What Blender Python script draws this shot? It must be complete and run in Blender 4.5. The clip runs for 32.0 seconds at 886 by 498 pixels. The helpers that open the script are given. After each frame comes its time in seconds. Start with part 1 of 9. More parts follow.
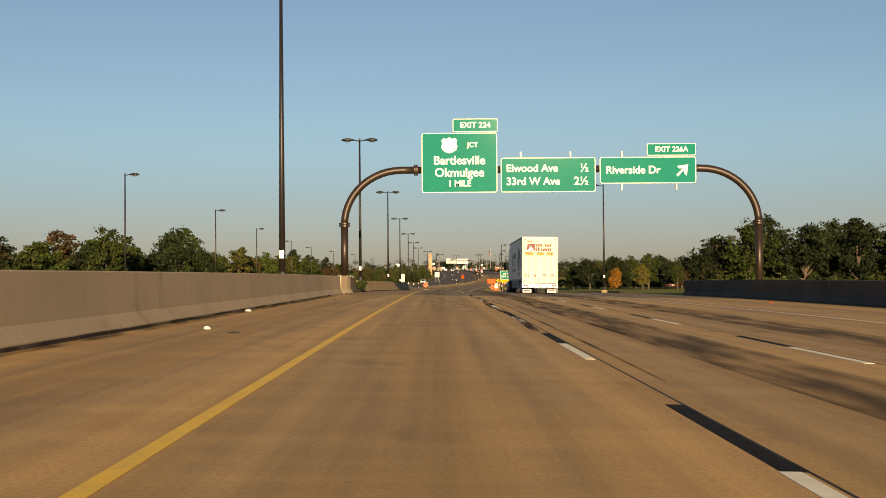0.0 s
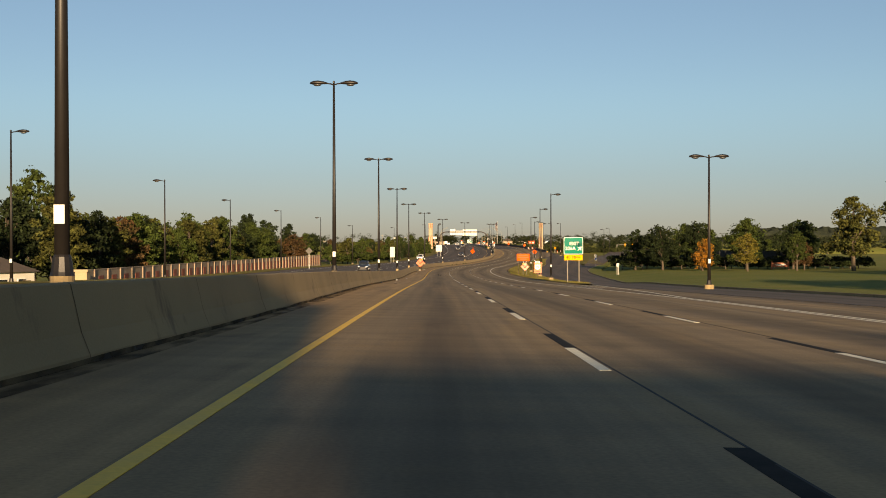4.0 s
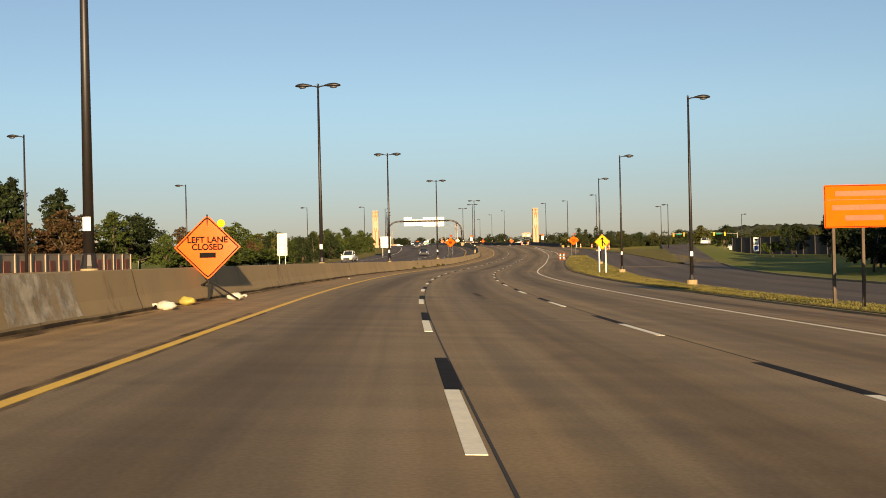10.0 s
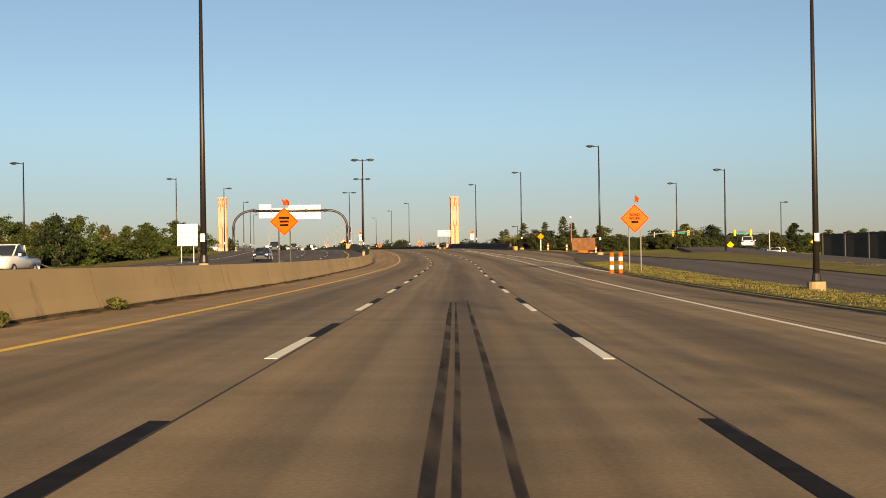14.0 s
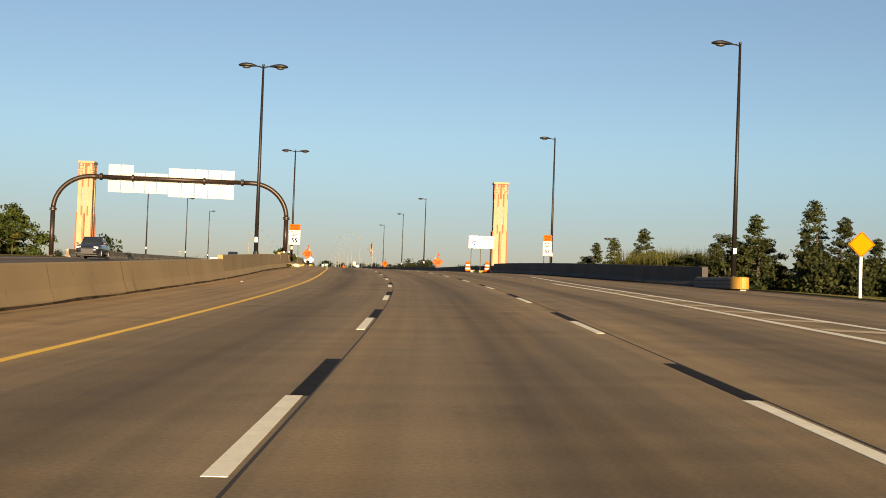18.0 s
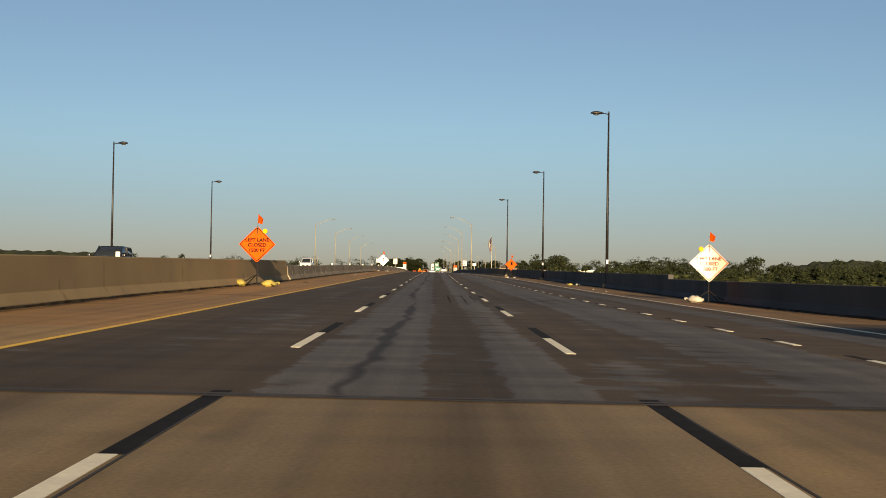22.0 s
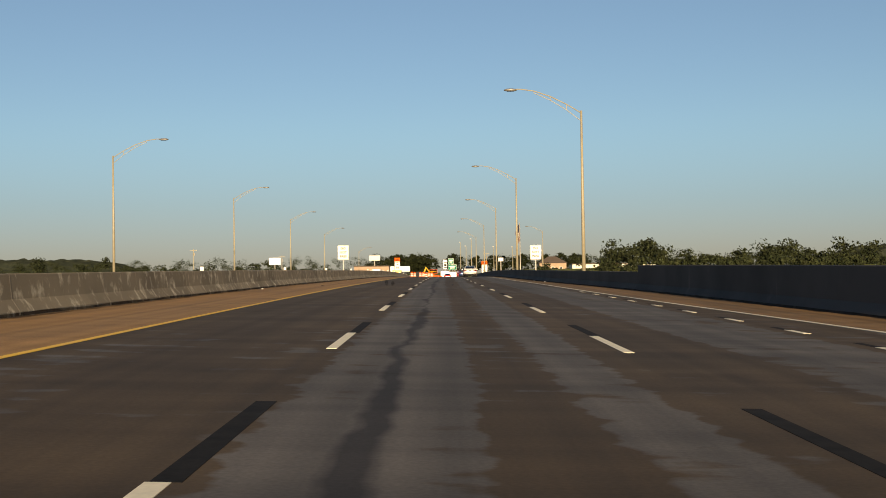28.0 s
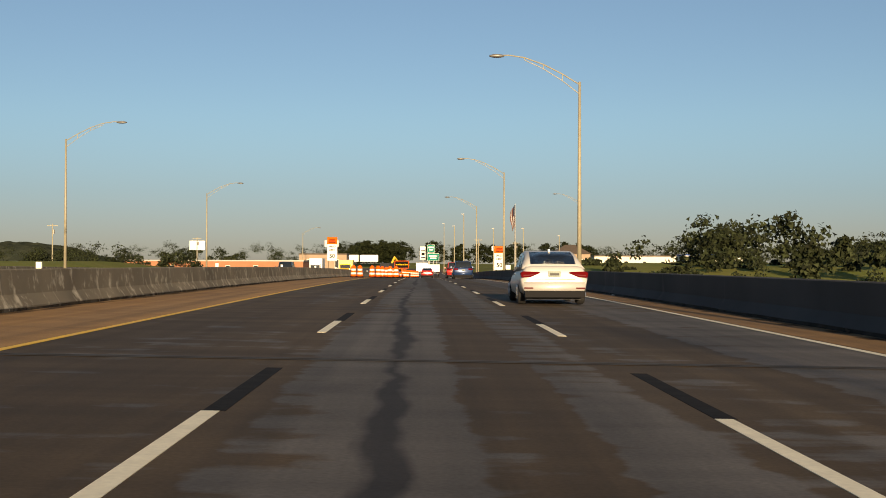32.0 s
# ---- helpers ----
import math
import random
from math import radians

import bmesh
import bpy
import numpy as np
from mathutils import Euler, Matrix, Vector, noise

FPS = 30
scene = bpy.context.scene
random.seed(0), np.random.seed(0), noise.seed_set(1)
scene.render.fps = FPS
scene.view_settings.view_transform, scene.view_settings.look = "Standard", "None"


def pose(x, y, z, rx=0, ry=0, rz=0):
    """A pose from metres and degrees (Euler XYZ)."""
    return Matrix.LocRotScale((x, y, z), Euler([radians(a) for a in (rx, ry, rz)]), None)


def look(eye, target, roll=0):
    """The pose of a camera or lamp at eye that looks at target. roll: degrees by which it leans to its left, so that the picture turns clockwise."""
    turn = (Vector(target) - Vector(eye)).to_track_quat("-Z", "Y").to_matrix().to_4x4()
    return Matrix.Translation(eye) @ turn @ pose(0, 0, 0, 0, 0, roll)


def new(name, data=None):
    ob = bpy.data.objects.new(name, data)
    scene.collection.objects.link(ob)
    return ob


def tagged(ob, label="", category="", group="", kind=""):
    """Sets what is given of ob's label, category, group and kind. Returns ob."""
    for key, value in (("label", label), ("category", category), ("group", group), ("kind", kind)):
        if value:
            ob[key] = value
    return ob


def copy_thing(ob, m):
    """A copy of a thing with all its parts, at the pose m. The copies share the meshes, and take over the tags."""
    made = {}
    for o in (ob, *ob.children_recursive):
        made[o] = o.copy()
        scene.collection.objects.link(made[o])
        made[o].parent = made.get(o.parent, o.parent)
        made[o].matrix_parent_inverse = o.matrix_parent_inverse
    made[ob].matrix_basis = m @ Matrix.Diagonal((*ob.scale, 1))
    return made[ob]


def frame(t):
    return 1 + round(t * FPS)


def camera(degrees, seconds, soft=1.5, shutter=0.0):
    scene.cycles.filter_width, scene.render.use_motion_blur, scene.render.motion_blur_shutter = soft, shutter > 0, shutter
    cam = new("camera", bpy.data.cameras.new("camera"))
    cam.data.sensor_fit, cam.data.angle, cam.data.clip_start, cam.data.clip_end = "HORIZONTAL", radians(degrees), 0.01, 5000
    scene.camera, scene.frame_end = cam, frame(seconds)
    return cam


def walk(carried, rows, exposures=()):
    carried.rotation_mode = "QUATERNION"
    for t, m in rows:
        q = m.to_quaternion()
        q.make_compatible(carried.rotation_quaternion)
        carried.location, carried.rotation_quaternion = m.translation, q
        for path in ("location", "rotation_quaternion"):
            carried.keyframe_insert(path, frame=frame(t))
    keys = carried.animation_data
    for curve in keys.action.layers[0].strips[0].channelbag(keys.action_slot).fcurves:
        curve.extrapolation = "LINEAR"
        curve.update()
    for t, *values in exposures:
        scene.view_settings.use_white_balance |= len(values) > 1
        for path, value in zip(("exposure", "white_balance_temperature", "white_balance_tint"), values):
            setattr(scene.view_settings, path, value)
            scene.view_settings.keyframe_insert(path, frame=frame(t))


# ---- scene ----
cam = camera(41.20, 32.0, soft=0.95)
PATH = [
    (0.0, 0.000, 0.000, 1.066, 90.978, 0.420, 0.000),
    (0.5, -0.079, 15.322, 1.001, 90.819, 0.349, 0.024),
    (1.0, -0.153, 30.640, 0.927, 90.657, 0.392, 0.018),
    (1.5, -0.221, 45.953, 0.829, 90.468, 0.357, 0.007),
    (2.0, -0.280, 61.251, 0.705, 90.212, 0.254, -0.027),
    (2.5, -0.334, 76.537, 0.550, 90.546, 0.105, 0.050),
    (3.0, -0.384, 91.821, 0.357, 89.793, -0.114, -0.115),
    (3.5, -0.436, 107.103, 0.130, 89.794, -0.065, -0.134),
    (4.0, -0.500, 122.388, -0.121, 89.783, 0.123, 0.099),
    (4.5, -0.583, 137.676, -0.391, 89.709, 0.283, 0.006),
    (5.0, -0.685, 152.969, -0.682, 89.553, 0.418, 0.243),
    (5.5, -0.805, 168.269, -0.995, 89.343, 0.540, 0.141),
    (6.0, -0.941, 183.577, -1.329, 89.360, 0.602, 0.246),
    (6.5, -1.089, 198.896, -1.681, 89.302, 0.617, 0.352),
    (7.0, -1.238, 214.228, -2.041, 89.336, 0.563, 0.271),
    (7.5, -1.354, 229.569, -2.397, 89.389, 0.495, 0.110),
    (8.0, -1.389, 244.920, -2.723, 89.438, 0.277, -0.317),
    (8.5, -1.303, 260.274, -3.004, 89.659, 0.398, -0.833),
    (9.0, -1.078, 275.628, -3.247, 89.845, 0.619, -1.420),
    (9.5, -0.721, 290.972, -3.457, 90.069, 1.019, -1.914),
    (10.0, -0.248, 306.309, -3.641, 90.095, 1.256, -2.198),
    (10.5, 0.334, 321.639, -3.805, 90.198, 1.603, -2.476),
    (11.0, 1.041, 336.960, -3.946, 90.256, 1.754, -3.153),
    (11.5, 1.894, 352.274, -4.067, 90.413, 1.775, -3.763),
    (12.0, 2.909, 367.567, -4.182, 90.331, 1.725, -4.362),
    (12.5, 4.099, 382.818, -4.295, 90.394, 1.563, -5.026),
    (13.0, 5.475, 398.025, -4.403, 90.425, 1.364, -5.710),
    (13.5, 7.043, 413.193, -4.498, 90.399, 1.208, -6.439),
    (14.0, 8.793, 428.336, -4.555, 90.489, 0.846, -7.186),
    (14.5, 10.690, 443.465, -4.566, 90.671, 0.521, -7.850),
    (15.0, 12.675, 458.588, -4.531, 90.925, 0.237, -7.648),
    (15.5, 14.693, 473.713, -4.454, 91.114, -0.126, -8.048),
    (16.0, 16.694, 488.846, -4.337, 91.228, -0.551, -7.557),
    (16.5, 18.632, 503.992, -4.183, 91.284, -0.957, -7.516),
    (17.0, 20.464, 519.157, -3.994, 91.400, -1.239, -6.956),
    (17.5, 22.156, 534.347, -3.773, 91.401, -1.646, -6.309),
    (18.0, 23.688, 549.538, -3.521, 91.610, -2.087, -5.707),
    (18.5, 25.055, 564.713, -3.236, 91.778, -2.130, -5.114),
    (19.0, 26.250, 579.883, -2.924, 91.953, -2.039, -4.431),
    (19.5, 27.260, 595.052, -2.587, 92.165, -1.932, -3.649),
    (20.0, 28.061, 610.238, -2.254, 92.131, -1.838, -2.855),
    (20.5, 28.622, 625.490, -1.958, 91.993, -1.581, -1.823),
    (21.0, 28.932, 640.803, -1.700, 91.834, -1.404, -0.876),
    (21.5, 29.022, 656.145, -1.482, 91.504, -1.079, -0.223),
    (22.0, 28.954, 671.475, -1.314, 91.292, -0.908, 0.156),
    (22.5, 28.797, 686.793, -1.201, 91.106, -0.548, 0.448),
    (23.0, 28.605, 702.097, -1.110, 91.235, -0.286, 0.414),
    (23.5, 28.419, 717.395, -1.009, 91.067, 0.323, 0.309),
    (24.0, 28.248, 732.684, -0.893, 91.172, 0.842, 0.327),
    (24.5, 28.086, 747.968, -0.764, 91.194, 1.120, 0.368),
    (25.0, 27.923, 763.260, -0.631, 91.178, 1.012, 0.518),
    (25.5, 27.749, 778.559, -0.501, 91.191, 0.854, 0.519),
    (26.0, 27.558, 793.859, -0.372, 91.205, 0.873, 0.419),
    (26.5, 27.346, 809.161, -0.247, 91.205, 0.951, 0.627),
    (27.0, 27.115, 824.466, -0.126, 91.213, 1.008, 0.612),
    (27.5, 26.868, 839.774, -0.009, 91.224, 0.993, 0.696),
    (28.0, 26.612, 855.087, 0.106, 91.150, 0.833, 0.741),
    (28.5, 26.356, 870.401, 0.214, 91.191, 0.839, 0.651),
    (29.0, 26.106, 885.715, 0.310, 91.159, 0.597, 0.572),
    (29.5, 25.867, 901.026, 0.391, 91.070, 0.359, 0.519),
    (30.0, 25.644, 916.328, 0.460, 91.025, 0.237, 0.525),
    (30.5, 25.444, 931.614, 0.509, 90.835, 0.150, 0.400),
    (31.0, 25.276, 946.886, 0.544, 90.660, 0.200, 0.250),
    (31.5, 25.142, 962.152, 0.572, 90.700, 0.100, 0.190),
    (32.0, 25.054, 977.416, 0.599, 90.670, -0.180, -0.390),
]
EXPOSURES = [(0.0, 1.08, 6880, 12), (2.5, 1.06, 6780, 11), (6.0, 1.36, 6830, 12), (13.0, 1.40, 6830, 12), (18.0, 1.40, 6760, 11), (19.0, 1.36, 6680, 10), (20.0, 1.09, 6540, 10), (21.0, 1.08, 6580, 10), (32.0, 1.10, 6580, 10)]
walk(cam, [(t, pose(*p)) for t, *p in PATH], EXPOSURES)

# ---- world, sun ----
SUN_ELEV, SUN_YAW = 8.6, 5.0      # the light travels 5 degrees to the left of +y, from 8.6 degrees up
world = bpy.data.worlds.new("world")
scene.world = world
world.use_nodes = True
_sky = world.node_tree.nodes.new("ShaderNodeTexSky")
_sky.sky_type = "NISHITA"
_sky.sun_disc = False
_sky.sun_elevation = radians(SUN_ELEV)
_sky.sun_rotation = radians(180 - SUN_YAW)
_sky.altitude = 1000
_sky.air_density = 1.0
_sky.dust_density = 0.8
_sky.ozone_density = 3.0
_bg = world.node_tree.nodes["Background"]
_bg.inputs["Strength"].default_value = 0.055
# thin morning haze takes some of the colour out of the sky
_hsv = world.node_tree.nodes.new("ShaderNodeHueSaturation")
_hsv.inputs["Saturation"].default_value = 0.85
_warm = world.node_tree.nodes.new("ShaderNodeMix")
_warm.data_type, _warm.blend_type = "RGBA", "MULTIPLY"
_warm.inputs[0].default_value = 1.0
_warm.inputs[7].default_value = (1.0, 1.0, 0.972, 1)
world.node_tree.links.new(_sky.outputs["Color"], _hsv.inputs["Color"])
world.node_tree.links.new(_hsv.outputs["Color"], _warm.inputs[6])
# grey haze lies all round along the horizon
_wn, _wl = world.node_tree.nodes, world.node_tree.links
_tc, _sp, _hz, _haze = _wn.new("ShaderNodeTexCoord"), _wn.new("ShaderNodeSeparateXYZ"), _wn.new("ShaderNodeValToRGB"), _wn.new("ShaderNodeMix")
_hz.color_ramp.interpolation = "EASE"
_hz.color_ramp.elements[0].position, _hz.color_ramp.elements[0].color = 0.02, (0.81, 0.74, 0.83, 1)
_hz.color_ramp.elements[1].position, _hz.color_ramp.elements[1].color = 0.13, (1, 1, 1, 1)
_haze.data_type, _haze.blend_type = "RGBA", "MULTIPLY"
_haze.inputs[0].default_value = 1.0
_wl.new(_tc.outputs["Generated"], _sp.inputs[0])
_wl.new(_sp.outputs[2], _hz.inputs["Fac"])
_wl.new(_warm.outputs[2], _haze.inputs[6])
_wl.new(_hz.outputs["Color"], _haze.inputs[7])
_wl.new(_haze.outputs[2], _bg.inputs["Color"])
_lamp = bpy.data.lights.new("sun", "SUN")
_lamp.energy, _lamp.angle, _lamp.color = 4.5, radians(0.6), (1.0, 0.74, 0.45)
_sun = new("sun", _lamp)
_ce = math.cos(radians(SUN_ELEV))
_sun.matrix_world = look((0, 0, 60), (-math.sin(radians(SUN_YAW)) * _ce * 100, math.cos(radians(SUN_YAW)) * _ce * 100, 60 - 100 * math.sin(radians(SUN_ELEV))))


# ---- alignment: everything is laid out along the yellow edge line ----
def table(ys, vs):
    """A smooth curve through the stations."""
    ys, vs = np.array(ys, float), np.array(vs, float)
    m = np.gradient(vs, ys)

    def f(y):
        y = np.asarray(y, float)
        i = np.clip(np.searchsorted(ys, y) - 1, 0, len(ys) - 2)
        h = ys[i + 1] - ys[i]
        u = np.clip((y - ys[i]) / h, 0, 1)
        r = (2 * u**3 - 3 * u**2 + 1) * vs[i] + (u**3 - 2 * u**2 + u) * h * m[i] + (3 * u**2 - 2 * u**3) * vs[i + 1] + (u**3 - u**2) * h * m[i + 1]
        return r
    return f


YEL = table([-60, 0, 40, 100, 190, 225, 260, 284, 309, 349, 384, 412, 430, 442, 470, 502, 516, 531, 544, 555, 592, 625, 655, 690, 716, 780, 826, 868, 929, 991, 1100, 1300, 1600],
            [-1.6, -1.7, -1.85, -2.02, -2.53, -2.72, -2.9, -3.08, -3.15, -2.6, -.8, 1.7, 4.0, 5.64, 9.45, 13.85, 15.8, 17.65, 19.05, 20.05, 22.75, 23.65, 23.85, 23.7, 23.44, 22.8, 22.4, 21.7, 20.8, 20.2, 18.9, 16.5, 13])
ZY = table([-60, 0, 35, 70, 105, 140, 175, 210, 245, 280, 315, 350, 385, 420, 455, 490, 525, 560, 595, 630, 665, 700, 735, 770, 805, 840, 875, 910, 945, 980, 1020, 1060, 1100, 1140, 1200, 1300, 1600],
           [0.1, 0.04, -0.13, -0.42, -0.87, -1.47, -2.17, -2.97, -3.75, -4.31, -4.68, -4.93, -5.18, -5.42, -5.49, -5.36, -5.01, -4.46, -3.73, -2.99, -2.45, -2.12, -1.81, -1.48, -1.19, -0.93, -0.69, -0.53, -0.45, -0.39, -0.42, -0.60, -0.94, -1.45, -2.05, -2.0, 0.2])
BANK = table([-60, 0, 70, 140, 210, 280, 315, 350, 385, 420, 455, 490, 525, 560, 595, 630, 665, 700, 735, 770, 840, 910, 980, 1100, 1300],
             [1.3, 1.32, 1.1, 1.2, 1.43, 1.8, 2.24, 2.5, 2.36, 1.88, 1.17, .36, -.43, -.88, -.93, -.55, 0, .8, 1.43, 1.82, 1.8, 1.29, .83, .74, .74])
FOOT = table([-60, 0, 60, 65.5, 66.2, 70.2, 71, 84, 104, 116, 195, 259, 300, 350, 380, 417, 448, 478, 500, 540, 560, 600, 625, 637, 665, 675, 700, 728, 785, 876, 940, 1000, 1300],
             [-3.85, -3.85, -3.8, -3.9, -3.65, -3.6, -3.95, -4.0, -2.9, -2.35, -2.45, -2.6, -2.6, -2.0, -1.85, -1.7, -1.85, -1.8, -2.1, -2.55, -3.05, -3.3, -3.35, -3.05, -3.35, -3.3, -3.4, -2.9, -3.1, -3.2, -3.1, -3.0, -3.0])
KERB = table([-60, 70, 110, 160, 224, 247, 282, 310, 333, 352, 368, 388, 408, 421, 444, 492, 518, 545, 575, 600, 612, 640, 662, 667, 671, 688, 708, 748, 800, 832, 848, 868, 882, 895, 912, 940, 960, 1000, 1100, 1300],
             [17.2, 17.1, 16.6, 14.5, 12.3, 11.9, 11.5, 11.3, 11.3, 12.0, 12.85, 14.0, 15.75, 16.9, 19.7, 26.6, 31, 37, 41, 40.6, 39.9, 39.9, 40.0, 40.3, 41.6, 41.5, 40.5, 41.0, 40.85, 40.3, 39.3, 36.9, 35.85, 35.3, 34.5, 33.15, 32.5, 31.9, 30.5, 28.0])
ISLE_R = table([130, 224, 257, 290, 330, 370, 400, 430, 455, 475, 495, 519, 545], [13.5, 12.6, 15.2, 16.0, 17.0, 18.4, 20.2, 23.9, 27.2, 29.6, 31.2, 34.0, 40.5])
RAMP_R = table([100, 160, 224, 250, 300, 350, 375, 413, 441, 476, 540, 600, 700], [19, 19.5, 20, 21.5, 25.5, 29.2, 31, 35, 39.5, 46.5, 60, 74, 100])
FRONT_L = table([455, 470, 500, 540, 600, 700], [38.5, 40.5, 45.5, 53.5, 66, 91])
MERGE_R = table([440, 470, 500, 540, 575, 605], [38.0, 40.0, 41.2, 42.4, 42.6, 41.5])
BASE_L = table([-300, 0, 120, 220, 420, 600, 690, 730, 1040, 1085, 1300, 4000], [-5, -5, -5.4, -6.2, -6.3, -6.3, -6.5, -13, -13, -4.5, -3.6, -3])
BASE_R = table([-300, 0, 150, 230, 300, 420, 520, 600, 690, 730, 1040, 1085, 1300, 4000], [-5, -5, -3.8, -4.4, -5.2, -6.1, -5.9, -5.8, -6.5, -13, -13, -4.5, -3.6, -3])
PHASE = table([-60, 0, 102, 228, 351, 410, 535, 594, 654, 714, 775, 910, 935, 960, 985, 1100, 1300],
              [7.2, 6.6, 4.64, 2.29, -2, -4.54, -12.06, -13.76, -15, -15.8, -16.2, -14.6, -14.1, -13.5, -12.5, -11, -10])


LANE_1 = table([-60, 70, 100, 290, 350, 405, 442, 540, 617, 677, 772, 915, 985, 1300], [3.57, 3.57, 3.45, 3.36, 3.22, 3.2, 3.07, 3.07, 3.34, 3.31, 3.25, 3.36, 3.24, 3.3])
LANE_2 = table([-60, 70, 100, 290, 350, 405, 442, 540, 617, 677, 772, 915, 985, 1300], [7.15, 7.15, 7.05, 6.95, 6.88, 6.87, 6.67, 6.68, 7.03, 6.86, 6.83, 7.05, 6.80, 6.8])


def smooth(a, b, v):
    u = np.clip((v - a) / (b - a), 0, 1)
    return u * u * (3 - 2 * u)


def road_z(x, y):
    """Height of the carriageways: banked from 3 m left of the yellow line to 17 m right of it; the verges fall away."""
    lat = np.asarray(x, float) - YEL(y)
    island = 0.07 * np.clip(lat - 14.4, 0, 8) * smooth(240, 290, y) * (1 - smooth(470, 520, y))
    bank = smooth(556, 572, y) * (1 - smooth(597, 603.5, y)) * (1 - smooth(57, 65, x))
    bank = bank * (0.12 * smooth(41.6, 43.4, x) + 0.10 * np.clip(x - 45.5, 0, 10))
    return ZY(y) - np.tan(np.radians(BANK(y))) * np.clip(lat, -3.2, 17.0) - island - bank


def ground_z(x, y):
    """Height of the ground beside and under the carriageways."""
    x, y = np.asarray(x, float), np.asarray(y, float)
    z = road_z(x, y) - 0.30
    left = YEL(np.clip(y, -60, 1590)) - 36.5
    right = np.where(y < 250, 22.0, np.where(y < 620, RAMP_R(np.clip(y, 100, 700)) + 1.0, KERB(np.clip(y, 612, 1290)) + 1.5))
    u = smooth(0, 9, left - x)
    z = z * (1 - u) + BASE_L(y) * u
    u = smooth(0, 14, x - right)
    z = z * (1 - u) + BASE_R(y) * u
    under = smooth(700, 735, y) * (1 - smooth(1040, 1082, y))
    z = z * (1 - under) + (-13.0) * under
    far = smooth(150, 900, np.abs(x))
    return z + far * 2.0 * np.sin(x / 170.0) * np.cos(y / 210.0)


STATION_Y = np.arange(-60, 1400, 1.0)
STATION_S = np.r_[0, np.cumsum(np.hypot(1, np.diff(YEL(STATION_Y))))]
STATION_S -= np.interp(0, STATION_Y, STATION_S)


def along(s):
    """y at a length s along the yellow line."""
    return float(np.interp(s, STATION_S, STATION_Y))


def heading(y):
    return math.atan2(float(YEL(y + 1) - YEL(y - 1)), 2.0)


# ---- building blocks ----
def bm_object(name, bm, material, smooth_faces=False):
    me = bpy.data.meshes.new(name)
    bm.to_mesh(me)
    bm.free()
    if smooth_faces:
        me.polygons.foreach_set("use_smooth", [True] * len(me.polygons))
    for m in (material if isinstance(material, (list, tuple)) else [material]):
        me.materials.append(m)
    return new(name, me)


def part(name, bm, material, parent, label="", smooth_faces=False):
    ob = bm_object(name, bm, material, smooth_faces)
    ob.parent = parent
    if label:
        ob["label"] = label
    return ob


def shared(name, me, parent, m=None, label=""):
    ob = new(name, me)
    ob.parent = parent
    if m is not None:
        ob.matrix_basis = m
    if label:
        ob["label"] = label
    return ob


def mesh_of(name, bm, material):
    me = bpy.data.meshes.new(name)
    bm.to_mesh(me)
    bm.free()
    me.materials.append(material)
    return me


def thing(name, m, label, category, group="", kind=""):
    ob = new(name)
    ob.matrix_basis = m
    ob.empty_display_size = 0.2
    return tagged(ob, label, category, group, kind)


def add_box(bm, x0, x1, y0, y1, z0, z1, bevel=0.0, m=None):
    r = bmesh.ops.create_cube(bm, size=1.0)
    vs = r["verts"]
    for v in vs:
        v.co = Vector((x0 + (v.co.x + 0.5) * (x1 - x0), y0 + (v.co.y + 0.5) * (y1 - y0), z0 + (v.co.z + 0.5) * (z1 - z0)))
    if bevel > 0:
        es = list({e for v in vs for e in v.link_edges})
        r = bmesh.ops.bevel(bm, geom=es, offset=bevel, segments=2, affect="EDGES", profile=0.7)
        vs = list({v for f in r["faces"] for v in f.verts} | {v for v in vs if v.is_valid})
    if m is not None:
        bmesh.ops.transform(bm, matrix=m, verts=vs)
    return bm


def box(x0, x1, y0, y1, z0, z1, bevel=0.0, m=None):
    return add_box(bmesh.new(), x0, x1, y0, y1, z0, z1, bevel, m)


def add_tube(bm, pts, radii, sides=10, caps=True):
    """A tube through points; one radius for each."""
    pts = [Vector(p) for p in pts]
    if not isinstance(radii, (list, tuple)):
        radii = [radii] * len(pts)
    rings, up = [], None
    for i, p in enumerate(pts):
        d = (pts[min(i + 1, len(pts) - 1)] - pts[max(i - 1, 0)]).normalized()
        if up is None:
            up = Vector((1, 0, 0)) if abs(d.x) < 0.9 else Vector((0, 1, 0))
        a = (up - d * up.dot(d)).normalized()
        up = a
        b = d.cross(a)
        rings.append([bm.verts.new(p + (a * math.cos(k * math.tau / sides) + b * math.sin(k * math.tau / sides)) * radii[i]) for k in range(sides)])
    for r0, r1 in zip(rings, rings[1:]):
        for k in range(sides):
            bm.faces.new((r0[k], r0[(k + 1) % sides], r1[(k + 1) % sides], r1[k]))
    if caps:
        bm.faces.new(rings[0][::-1])
        bm.faces.new(rings[-1])
    return bm


def tube(pts, radii, sides=10):
    return add_tube(bmesh.new(), pts, radii, sides)


def plate(outline, y0, y1):
    """A flat panel in the xz plane with the given outline, from y0 (front) to y1."""
    bm = bmesh.new()
    a = [bm.verts.new((x, y0, z)) for x, z in outline]
    b = [bm.verts.new((x, y1, z)) for x, z in outline]
    n = len(outline)
    bm.faces.new(a)
    bm.faces.new(b[::-1])
    for i in range(n):
        bm.faces.new((a[i], b[i], b[(i + 1) % n], a[(i + 1) % n]))
    bmesh.ops.recalc_face_normals(bm, faces=bm.faces)
    return bm


